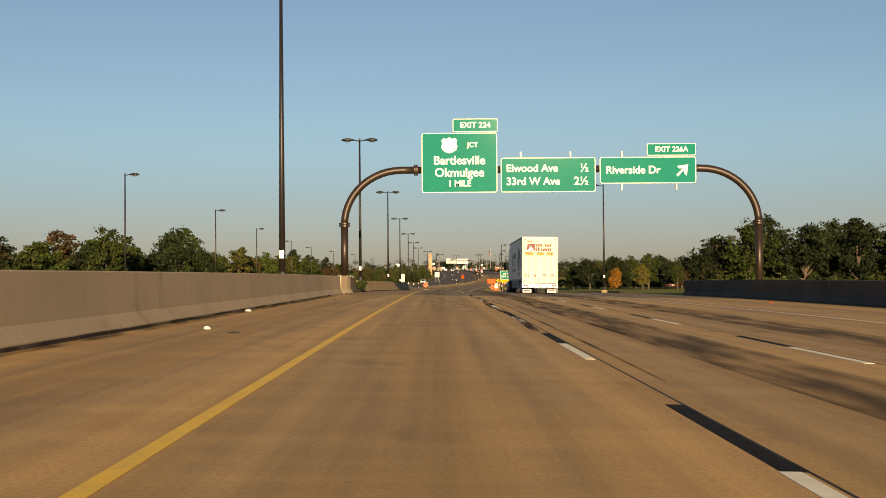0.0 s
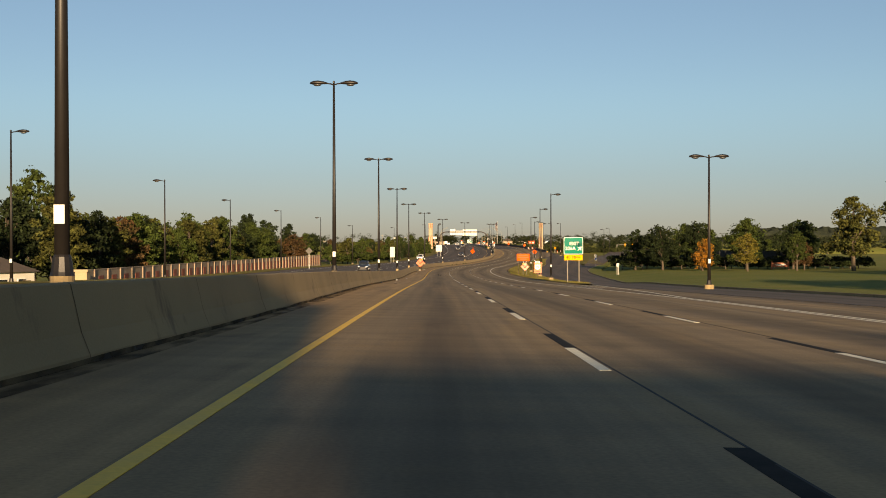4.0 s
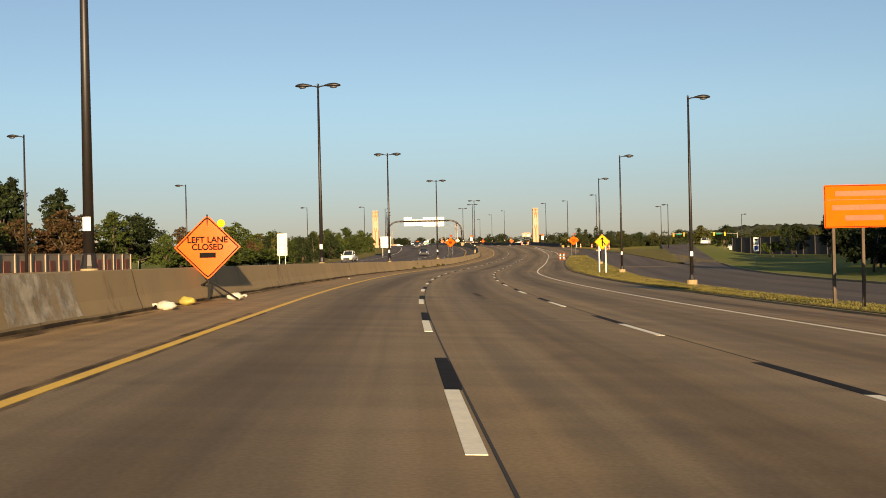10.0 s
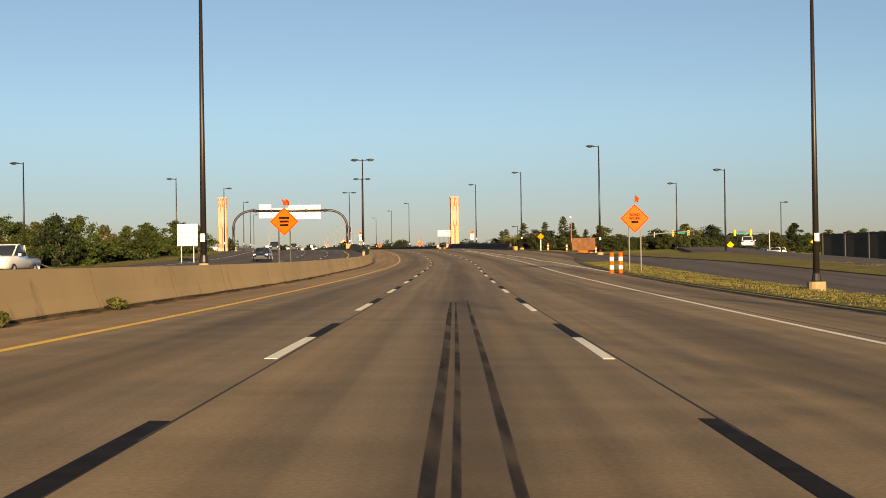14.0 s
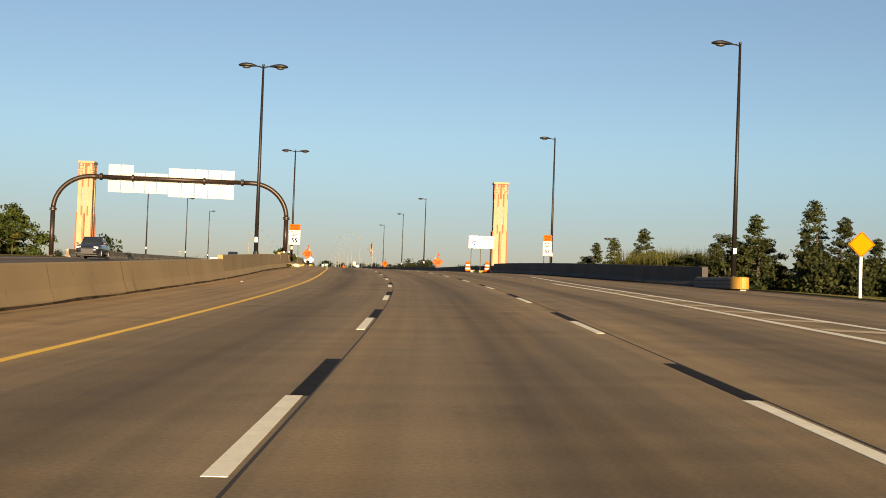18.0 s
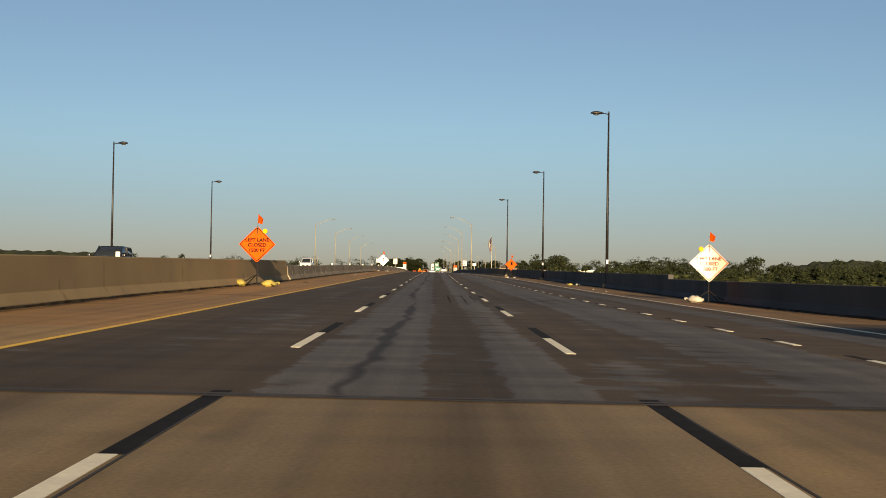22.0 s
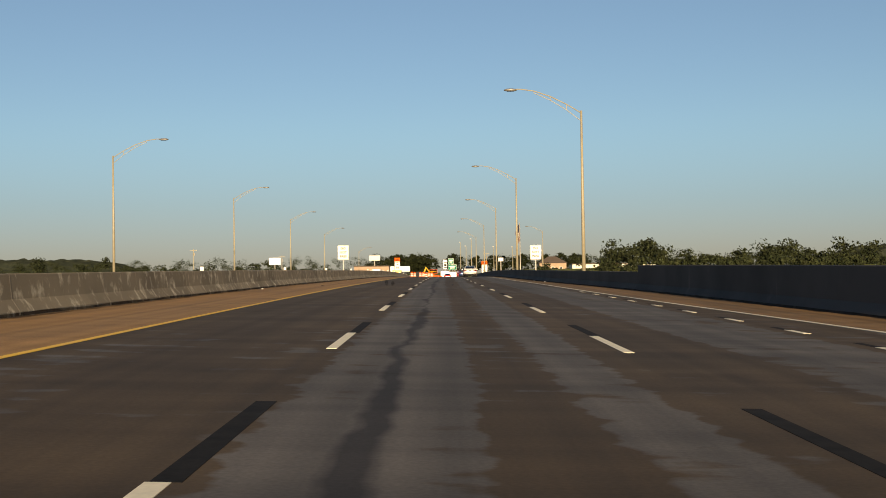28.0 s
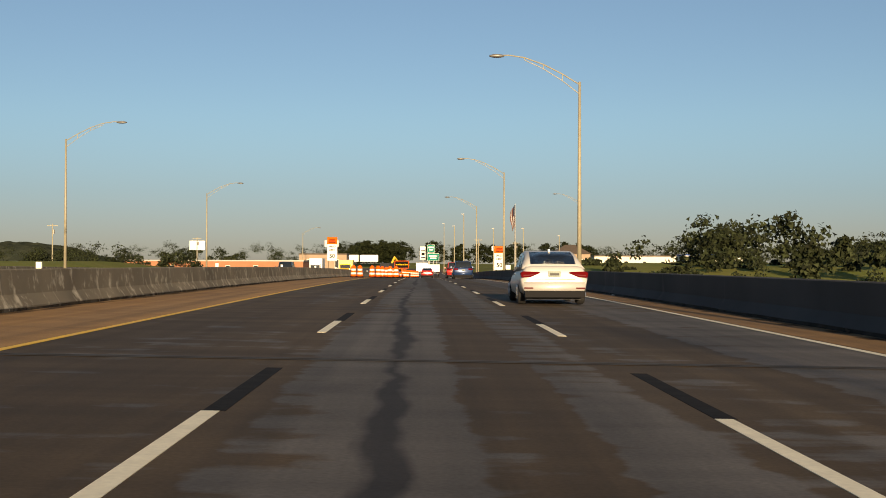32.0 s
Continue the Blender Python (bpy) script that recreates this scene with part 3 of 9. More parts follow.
# "dark" is the green with crown shade put into the leaf colour
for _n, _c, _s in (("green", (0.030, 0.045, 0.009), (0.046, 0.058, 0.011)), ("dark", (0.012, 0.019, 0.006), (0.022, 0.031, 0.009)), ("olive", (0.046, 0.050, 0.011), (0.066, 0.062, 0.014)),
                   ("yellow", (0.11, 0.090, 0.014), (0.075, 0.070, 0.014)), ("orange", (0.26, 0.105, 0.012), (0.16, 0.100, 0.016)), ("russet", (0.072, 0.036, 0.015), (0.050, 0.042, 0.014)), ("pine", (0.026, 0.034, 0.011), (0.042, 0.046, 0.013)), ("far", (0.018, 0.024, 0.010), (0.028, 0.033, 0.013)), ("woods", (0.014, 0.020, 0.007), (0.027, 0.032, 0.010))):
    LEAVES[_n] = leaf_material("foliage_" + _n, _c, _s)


# ---- the large structure ----
def strip(name, y0, y1, step, left, right, dz, mat, across=6, kind="structure", label="", category="", thick=0.0, parent=None):
    """A ribbon of pavement between two edges, with UV in metres across (from the yellow line) and along."""
    ys = np.linspace(y0, y1, max(2, int(round((y1 - y0) / step)) + 1))
    us = np.linspace(0, 1, across + 1)
    xl, xr = np.array([float(left(y)) for y in ys]), np.array([float(right(y)) for y in ys])
    xs = xl[:, None] * (1 - us) + xr[:, None] * us
    yy = np.repeat(ys[:, None], across + 1, 1)
    zs = road_z(xs, yy) + dz
    verts = np.stack([xs, yy, zs], -1).reshape(-1, 3)
    w = across + 1
    faces = [(i * w + j, i * w + j + 1, (i + 1) * w + j + 1, (i + 1) * w + j) for i in range(len(ys) - 1) for j in range(across)]
    uv = np.stack([xs - YEL(yy), np.interp(yy, STATION_Y, STATION_S)], -1).reshape(-1, 2)
    loops = [k for f in faces for k in f]
    if thick:
        n0 = len(verts)
        rim = [i * w for i in range(len(ys))], [i * w + across for i in range(len(ys))]
        low = []
        for line in rim:
            low.append(list(range(n0 + len(low) * len(ys), n0 + (len(low) + 1) * len(ys))))
            verts = np.vstack([verts, verts[line] - [0, 0, thick]])
            uv = np.vstack([uv, uv[line]])
        for i in range(len(ys) - 1):
            for f in ((rim[0][i], rim[0][i + 1], low[0][i + 1], low[0][i]), (rim[1][i + 1], rim[1][i], low[1][i], low[1][i + 1]), (low[0][i], low[0][i + 1], low[1][i + 1], low[1][i])):
                faces.append(f)
                loops.extend(f)
    me = bpy.data.meshes.new(name)
    me.from_pydata(verts.tolist(), [], faces)
    layer = me.uv_layers.new(name="UVMap")
    layer.data.foreach_set("uv", uv[loops].ravel())
    me.materials.append(mat)
    ob = new(name, me)
    ob.parent = parent
    return tagged(ob, label, category, "", kind)


def grid_ground():
    xs = np.unique(np.r_[np.arange(-64, 100, 2.0), np.arange(-200, -64, 8), np.arange(100, 240, 8), np.geomspace(240, 3000, 16), -np.geomspace(200, 3000, 16)])
    ys = np.unique(np.r_[np.arange(-80, 1200, 8.0), np.arange(1200, 1600, 40), np.geomspace(1600, 5000, 10), -np.geomspace(80, 900, 6)])
    xx, yy = np.meshgrid(xs, ys)
    zz = ground_z(xx, yy)
    w = len(xs)
    me = bpy.data.meshes.new("ground")
    me.from_pydata(np.stack([xx, yy, zz], -1).reshape(-1, 3).tolist(), [], [(i * w + j, i * w + j + 1, (i + 1) * w + j + 1, (i + 1) * w + j) for i in range(len(ys) - 1) for j in range(w - 1)])
    me.polygons.foreach_set("use_smooth", [True] * len(me.polygons))
    me.materials.append(M["lawn"])
    return tagged(new("ground", me), "rolling ground of mown and dry grass", "ground", kind="structure")


def F(f, d=0.0):
    return lambda y: float(f(y)) + d


OUT_R = table([500, 520, 540, 560, 580, 605, 661, 684, 754, 800, 822, 850, 876, 890, 905, 933, 955, 1000, 1100, 1300],
              [39.0, 40.0, 40.3, 40.2, 39.5, 38.3, 37.8, 37.6, 37.6, 37.4, 37.0, 35.4, 33.85, 32.95, 32.3, 31.7, 31.15, 30.5, 29.2, 26.9])


grid_ground()
_w = box(-3000, 3000, 690, 1085, -12.4, -11.6)
tagged(bm_object("water", _w, M["water"]), "dark still river water under the bridge", "water", kind="structure")
YF = lambda d: (lambda y: float(YEL(y)) + d)
FT = lambda d=0.0: (lambda y: float(YEL(y) + FOOT(y)) + d)
road = strip("road", 66.6, 681, 2.0, YF(-0.1), F(KERB), 0.0, M["road"], 10, label="brown-grey worn concrete motorway carriageway", category="road", thick=0.35)
approach = strip("road_approach", -60, 66.6, 2.0, YF(-0.1), F(KERB), 0.0, M["approach"], 10, label="tan concrete bridge approach with dark tyre marks", category="road", thick=0.5)
deck = strip("road_bridge", 681, 1400, 2.0, YF(-0.1), F(KERB), 0.0, M["deck"], 10, label="patched dark bridge deck with grey repairs", category="road", thick=1.2)
strip("shoulder_approach", -60, 66.6, 2.0, FT(-0.4), YF(-0.1), 0.0, M["approach"], 2, label="pale tan concrete shoulder beside the tall median wall", category="shoulder", thick=0.35)
strip("shoulder", 66.6, 690, 2.0, FT(-0.4), YF(-0.1), 0.0, M["shoulder"], 2, label="tan concrete shoulder beside the median barrier", category="shoulder", thick=0.35)
strip("shoulder_median_bridge", 690, 1400, 2.0, FT(-0.4), YF(-0.1), 0.0, M["shoulder_deck"], 2, label="orange-brown dusty shoulder beside the old median barrier", category="shoulder", thick=0.35)
opposite = strip("road_opposite", -60, 1400, 3.0, YF(-27.0), FT(-0.4), -0.012, M["ramp"], 5, label="grey opposite carriageway beyond the median barrier", category="road", thick=0.5)
strip("road_ramp", 126, 700, 2.5, lambda y: float(ISLE_R(y)) if y < 462 else max(float(FRONT_L(y)), float(ISLE_R(min(y, 462)))), F(RAMP_R), -0.012, M["ramp"], 5, label="grey exit ramp and frontage road", category="road", thick=0.35)
strip("road_merge", 440, 604, 2.0, lambda y: float(ISLE_R(y)) if y < 520 else float(KERB(y)) - 0.3, F(MERGE_R), -0.006, M["ramp"], 4, label="grey entry ramp joining the motorway", category="road", thick=0.35)
strip("shoulder_bridge", 700, 1400, 2.0, lambda y: float(OUT_R(y)) + 0.1, F(KERB), 0.004, M["shoulder_right"], 2, label="brown dusty shoulder beside the bridge parapet", category="shoulder")
# raised grass island between the carriageway and the ramp, with kerbs
island = strip("island", 232, 520, 2.0, F(KERB), F(ISLE_R), 0.07, M["grass"], 4, label="long raised traffic island of dry grass", category="island", thick=0.5)
strip("verge_park", 150, 470, 2.5, F(RAMP_R), lambda y: float(RAMP_R(y)) + 3.0, 0.10, M["lawn"], 2, label="mown grass verge behind the ramp kerb", category="verge", thick=0.5)
strip("verge_between", 478, 600, 2.5, F(MERGE_R), lambda y: min(float(FRONT_L(y)), 60.0), 0.06, M["grass"], 3, label="dry grass between the ramps", category="verge", thick=0.5)
strip("verge_left", 80, 690, 3.0, YF(-31.5), YF(-27.0), 0.05, M["grass"], 2, label="dry grass verge beside the opposite carriageway", category="verge", thick=0.5)


def kerb_run(name, f, y0, y1, side, dz):
    ob = strip(name, y0, y1, 2.0, (lambda y: float(f(y)) - (0.16 if side < 0 else 0)), (lambda y: float(f(y)) + (0.16 if side > 0 else 0)), dz, M["barrier"], 1, label="low concrete kerb", category="kerb", thick=0.25)
    return ob


kerb_run("kerb", KERB, 234, 518, -1, 0.045)
kerb_run("kerb_island", ISLE_R, 234, 518, 1, 0.045)
kerb_run("kerb_ramp", RAMP_R, 150, 470, -1, 0.13)


# ---- road markings ----
def dash_mesh(name, length, width, mat):
    return mesh_of(name, box(-width / 2, width / 2, 0, length, 0.0, 0.012), mat)


WHITE_DASH = dash_mesh("lane_dash", 3.4, 0.13, M["white_paint"])
BLACK_DASH = dash_mesh("contrast_dash", 3.35, 0.16, M["black_paint"])
SHORT_DASH = dash_mesh("dotted_dash", 1.1, 0.13, M["white_paint"])
SHORT_BLACK = dash_mesh("contrast_dash", 0.9, 0.13, M["black_paint"])


def lay(me, name, x, y, parent, dz=0.0):
    """Lays a marking at (x, y), in the road's surface and along its heading."""
    a = heading(y)
    z0, z1 = float(road_z(x, y)), float(road_z(x + math.sin(a) * 3, y + math.cos(a) * 3))
    zr = float(road_z(x + 1, y)) - z0
    m = Matrix.Translation((x, y, z0 + dz)) @ Euler((math.atan2(z1 - z0, 3.0), -math.atan(zr), -a)).to_matrix().to_4x4()
    shared(name, me, parent, m)


def road_at(y):
    return approach if y < 66.6 else road if y < 681 else deck


_k = [float(12.19 * i) for i in range(-4, 108)]
for _s0 in _k:
    s = _s0
    for _ in range(6):
        s = _s0 + float(PHASE(along(s)))
    for line in (LANE_1, LANE_2):
        y0, y1 = along(s - 3.4), along(s)
        if not -40 < y0 < 1290:
            continue
        lay(WHITE_DASH, "lane_dash", float(YEL(y0) + line(y0)), y0, road_at(y0), -0.008)
        lay(BLACK_DASH, "contrast_dash", float(YEL(y1) + line(y1)) + 0.03, y1, road_at(y1), -0.009)
    for lat in (-9.5, -13.1, -16.7):
        y0 = along(s)
        if 60 < y0 < 1200 and lat > -14:
            lay(WHITE_DASH, "lane_dash", float(YEL(y0)) + lat, y0, opposite, -0.012)
for _i in range(-2, 58):
    y = float(np.interp(_i, [-2, 0, 14, 28, 50, 58], [651.9, 660.4, 719.4, 780.3, 874.6, 909.0]))
    lay(SHORT_DASH, "dotted_dash", float(YEL(y)) + 10.75, y, road_at(y), -0.008)
    lay(SHORT_BLACK, "contrast_dash", float(YEL(y + 1.1)) + 10.76, y + 1.1, road_at(y), -0.009)


def grime(y0, y1, f, w0, w1, parent):
    strip("gutter_grime", y0, y1, 2.0, lambda y: float(f(y)) + w0, lambda y: float(f(y)) + w1, 0.004, M["grime"], 1, parent=parent, kind="")


def paint(name, y0, y1, f, width, mat, parent, dz=0.005):
    strip(name, y0, y1, 2.0, lambda y: float(f(y)) - width / 2, lambda y: float(f(y)) + width / 2, dz, mat, 1, parent=parent, kind="", thick=0.004)


for _a, _b, _p in ((-60, 66.6, approach), (66.6, 681, road), (681, 1290, deck)):
    paint("edge_line", _a, _b, YEL, 0.125, M["yellow_paint"], _p, 0.006)
    for line in (LANE_1, LANE_2) if _a < 600 else ():
        paint("joint_line", _a, _b, lambda y, line=line: float(YEL(y) + line(y)) + 0.11, 0.022, M["joint"], _p, 0.003)
EDGE = table([-60, 30, 60, 210, 256, 313, 360, 400, 430, 443, 460, 500, 536, 555], [12.5, 12.9, 12.2, 11.3, 10.7, 10.85, 10.85, 10.62, 10.6, 10.7, 10.87, 10.9, 10.85, 10.8])
paint("edge_line", -60, 66.6, lambda y: float(YEL(y) + EDGE(y)), 0.13, M["white_paint"], approach)
paint("edge_line", 66.6, 552, lambda y: float(YEL(y) + EDGE(y)), 0.13, M["white_paint"], road)
paint("joint_line", 240, 470, lambda y: float(YEL(y)) + 11.1, 0.022, M["joint"], road, 0.003)
paint("gore_line", 552, 602, YF(10.8), 0.2, M["white_paint"], road)
paint("gore_line", 602, 650, YF(10.8), 0.16, M["worn_paint"], road)
GORE_R = table([490, 512, 525, 534, 540, 546, 565, 590, 607, 622], [26.0, 28.6, 30.0, 30.7, 31.5, 32.1, 33.2, 34.3, 35.2, 36.4])
paint("gore_line", 492, 622, GORE_R, 0.2, M["white_paint"], road)
paint("edge_line", 505, 681, OUT_R, 0.12, M["worn_paint"], road)
paint("edge_line", 681, 1290, OUT_R, 0.13, M["white_paint"], deck)
for _i in range(27):
    y = 504 + _i * 3.4
    xs = [(float(YEL(v)) + 11.0 + (float(GORE_R(v)) - float(YEL(v)) - 11.1) * u, v) for u, v in ((k / 4, y - 0.2 * k) for k in range(5))]
    bm = bmesh.new()
    near = [bm.verts.new((px, py, float(road_z(px, py)) + 0.007)) for px, py in xs]
    far = [bm.verts.new((px, py + 0.8, float(road_z(px, py + 0.8)) + 0.007)) for px, py in xs]
    for k in range(4):
        bm.faces.new((near[k], near[k + 1], far[k + 1], far[k]))
    part("gore_stripe", bm, M["beige_paint"], road)
for _i in range(12):
    y = 196 + _i * 2.4
    x0, x1 = float(YEL(y) + EDGE(y)) + 0.3, float(YEL(y) + EDGE(y)) + 0.6 + _i * 0.42
    bm = bmesh.new()
    pts = [(x0, y), (x0, y + 0.3), (x1, y + 1.2), (x1, y + 0.9)]
    bm.faces.new([bm.verts.new((px, py, float(road_z(px, py)) + 0.007)) for px, py in pts][::-1])
    part("gore_stripe", bm, M["white_paint"], road)
paint("edge_line", 130, 236, lambda y: float(YEL(y) + EDGE(y)) + 0.3 + max(0, (y - 170)) * 0.075, 0.13, M["white_paint"], road)
paint("edge_line", -60, 1290, FT(-3.2), 0.14, M["yellow_paint"], opposite)
paint("edge_line", -60, 1290, YF(-23.0), 0.13, M["white_paint"], opposite)
for _a, _b, _p in ((-60, 66.6, approach), (66.6, 681, road), (681, 1290, deck)):
    grime(_a, _b, FT(), -0.02, 0.30, _p)
    grime(_a, _b, F(KERB), -0.42, 0.02, _p)
grime(262, 330, YEL, -0.20, -0.09, road)
grime(262, 330, YEL, 0.08, 0.14, road)
# joints across the bridge ends
for y in (-2.0, 38.65, 66.6, 75.7, 681.0, 708.5, 782.0, 848.0, 926.6, 990.0, 1056.0):
    bm = bmesh.new()
    for d0, d1, z in ((-0.13, -0.03, 0.004), (0.03, 0.13, 0.004)):
        xs = np.linspace(float(YEL(y) + FOOT(y)), float(KERB(y)), 9)
        top = [bm.verts.new((x, y + d1, float(road_z(x, y)) + z + 0.004)) for x in xs]
        bot = [bm.verts.new((x, y + d0, float(road_z(x, y)) + z + 0.004)) for x in xs]
        for k in range(8):
            bm.faces.new((bot[k], bot[k + 1], top[k + 1], top[k]))
    part("expansion_joint", bm, M["joint"] if y == 75.7 else M["shoulder"] if y < 100 else M["parapet"], road_at(y + 1))


# ---- barriers ----
def barrier(name, f, y0, y1, h, mat, label, base=0.30, top=0.09, section=12.2, seam=None, toe=0.15):
    """A safety-shape concrete wall along f (its middle), built in sections with open joints."""
    root = thing(name, pose(0, 0, 0), label, "barrier", kind="structure")
    n = max(1, int(round((y1 - y0) / section)))
    for i in range(n):
        a, b = y0 + (y1 - y0) * i / n + 0.002, y0 + (y1 - y0) * (i + 1) / n - 0.002
        prof = [(-base, -0.3), (-base, 0.08), (-base + toe, 0.31), (-top - 0.01, h - 0.02), (-top + 0.02, h), (top - 0.02, h), (top + 0.01, h - 0.02), (base - toe, 0.31), (base, 0.08), (base, -0.3)]
        bm = bmesh.new()
        rings = []
        for y in np.linspace(a, b, 5):
            x = float(f(y))
            z = float(road_z(x, y))
            t = heading(y)
            rings.append([bm.verts.new((x + px * math.cos(t), y - px * math.sin(t), z + pz)) for px, pz in prof])
        for r0, r1 in zip(rings, rings[1:]):
            for k in range(len(prof)):
                q = (k + 1) % len(prof)
                bm.faces.new((r0[k], r0[q], r1[q], r1[k]))
        bm.faces.new(rings[0][::-1])
        bm.faces.new(rings[-1])
        part("section", bm, mat, root)
        if seam:
            # a smear of pale mortar down the joint, on the side of the carriageway
            sm = bmesh.new()
            x, z, t = float(f(b)), float(road_z(float(f(b)), b)), heading(b)
            w = (0.018 + 0.012 * math.sin(i * 2.3)) * (1.0 if seam == "mortar" else 0.7)
            for (p0, q0), (p1, q1) in zip(prof[5:9], prof[6:]):
                c = [(p0, q0, -w), (p1, max(q1, 0.01), -w), (p1, max(q1, 0.01), w), (p0, q0, w)]
                sm.faces.new([sm.verts.new((x + (px + 0.004) * math.cos(t) + d * math.sin(t), b + d * math.cos(t) - px * math.sin(t), z + pz + 0.002)) for px, pz, d in c])
            part("joint_seal", sm, M[seam], root)
    return root


MED = lambda y: float(YEL(y) + FOOT(y)) - 0.30
barrier("barrier_median_bridge", MED, -60, 66.15, 1.05, M["barrier_pale"], "tall pale tan concrete median wall with sloped foot", section=25)
barrier("barrier_median_post", MED, 66.2, 70.2, 1.06, M["barrier_pale"], "bright tan concrete end block of the median wall", top=0.14)
# this stretch is darker than the walls before and after it
barrier("barrier_median_stub", MED, 70.25, 83.4, 1.02, M["barrier_dark"], "dark brown concrete median wall after the bridge", section=3.1, seam="mortar")
barrier("barrier_median", MED, 85.6, 598, 0.82, M["barrier"], "long low tan concrete median barrier with stains", section=6.1, seam="joint_brown", toe=0.09)
barrier("barrier_median_rise", MED, 598, 634, 0.98, M["barrier"], "tan concrete median barrier rising to the bridge")
barrier("barrier_median_step", MED, 634.02, 650, 1.10, M["barrier"], "taller tan concrete median barrier before the gantry", section=8)
_blk = barrier("barrier_median_block", MED, 650, 670.4, 1.19, M["barrier"], "widened tan concrete barrier block under the gantry column", top=0.12, section=10.2)
for _y0, _y1 in ((664.1, 670.3),):
    _x, _z = MED((_y0 + _y1) / 2), float(road_z(MED(_y0), (_y0 + _y1) / 2))
    part("pier_block", box(_x - 1.15, _x - 0.06, _y0, _y1, _z - 0.4, _z + 1.21, 0.02), M["barrier"], _blk, "wide concrete pier block")
barrier("barrier_median_end", MED, 670.42, 736, 1.10, M["barrier"], "tan concrete median barrier before the old bridge barrier")
barrier("barrier_median_old", MED, 736.5, 1290, 0.80, M["old_barrier"], "old stained concrete median barrier with worn paint", section=3.05, seam="mortar")
barrier("parapet_right_start", lambda y: float(KERB(y)) + 0.1, -60, 83, 1.05, M["parapet"], "plain concrete bridge parapet with shade put into its grey", base=0.24, top=0.14)
PAR_R = lambda y: float(KERB(y)) + 0.3
barrier("parapet_right", PAR_R, 601.6, 735, 0.93, M["parapet"], "plain concrete parapet before the bridge with shade put into its grey", base=0.28, top=0.13)
barrier("parapet_right_tall", PAR_R, 735, 909, 1.17, M["parapet"], "tall plain concrete bridge parapet with shade put into its grey", base=0.28, top=0.13)
barrier("parapet_right_far", PAR_R, 909, 1290, 0.86, M["parapet"], "long low concrete bridge parapet with shade put into its grey", base=0.28, top=0.13)
barrier("parapet_left", YF(-27.0), 676, 1290, 0.85, M["old_barrier"], "far concrete bridge parapet of the opposite carriageway", section=12.2)


# ---- crash cushion at the parapet's end ----
def crash_cushion(x, y, z, turn):
    """Overlapping ribbed side panels on a low frame behind a rounded yellow nose."""
    root = thing("crash_cushion", pose(x, y, z - 0.06, 0, 0, turn) @ Matrix.Diagonal((1, 1, 0.84, 1)), "dark steel crash cushion with yellow nose before the parapet", "crash cushion")
    part("base_rail", box(-0.12, 0.12, 0.2, 5.6, 0.0, 0.10), M["galv"], root)
    for k in range(5):
        y0 = 0.75 + k * 0.97
        for sx in (-1, 1):
            bm = bmesh.new()
            for z0 in (0.16, 0.34, 0.52):
                a, b = sorted((sx * (0.31 + 0.006 * k), sx * (0.38 + 0.006 * k)))
                add_box(bm, a, b, y0, y0 + 0.99, z0, z0 + 0.13, 0.03)
            a, b = sorted((sx * 0.29, sx * (0.34 + 0.006 * k)))
            add_box(bm, a, b, y0, y0 + 0.985, 0.12, 0.70)
            part("fender_panel", bm, M["cushion_steel"], root, "dark ribbed steel panel")
        part("diaphragm", box(-0.29, 0.29, y0 + 0.90, y0 + 0.95, 0.08, 0.72), M["cushion_steel"], root)
    nose = bmesh.new()
    ring = [(0.36 * math.cos(q), 0.72 - 0.62 * math.sin(q)) for q in (math.pi * k / 14 for k in range(15))]
    lo = [nose.verts.new((px, py, 0.13)) for px, py in ring]
    hi = [nose.verts.new((px, py, 0.70)) for px, py in ring]
    for k in range(14):
        nose.faces.new((lo[k], hi[k], hi[k + 1], lo[k + 1]))
    nose.faces.new(hi[::-1])
    nose.faces.new(lo)
    part("nose", nose, M["cushion_yellow"], root, "rounded dull yellow nose cover")
    return root


M["cushion_steel"] = material("dark_weathered_cushion_steel", (0.060, 0.060, 0.066), 0.6, 0.3, var=0.3, scale=3, fine=20, bump=0.05)
M["cushion_yellow"] = material("dull_yellow_nose_plastic", (0.46, 0.25, 0.04), 0.6, var=0.2, scale=3, fine=20, bump=0.05)
crash_cushion(40.55, 595.7, float(road_z(40.5, 597)), -1.0)


def barrier_patch(f, y0, y1, h, mat):
    """A thin skim of fresh mortar over the face of the median barrier."""
    ys = np.linspace(y0, y1, 9)
    prof = [(0.104, h - 0.02), (0.160, 0.55), (0.212, 0.32), (0.302, 0.09)]
    bm = bmesh.new()
    rows = []
    for i, y in enumerate(ys):
        x = float(f(y))
        z, t = float(road_z(x, y)), heading(y)
        rows.append([bm.verts.new((x + (px + 0.005) * math.cos(t), y - px * math.sin(t), z + pz + (0.03 * math.sin(i * 2.1 + k) if 0 < k < 3 else 0))) for k, (px, pz) in enumerate(prof)])
    for r0, r1 in zip(rows, rows[1:]):
        for k in range(3):
            bm.faces.new((r0[k], r0[k + 1], r1[k + 1], r1[k]))
    return tagged(bm_object("mortar_patch", bm, mat), "ragged pale mortar repair on the barrier's face", "mortar patch")


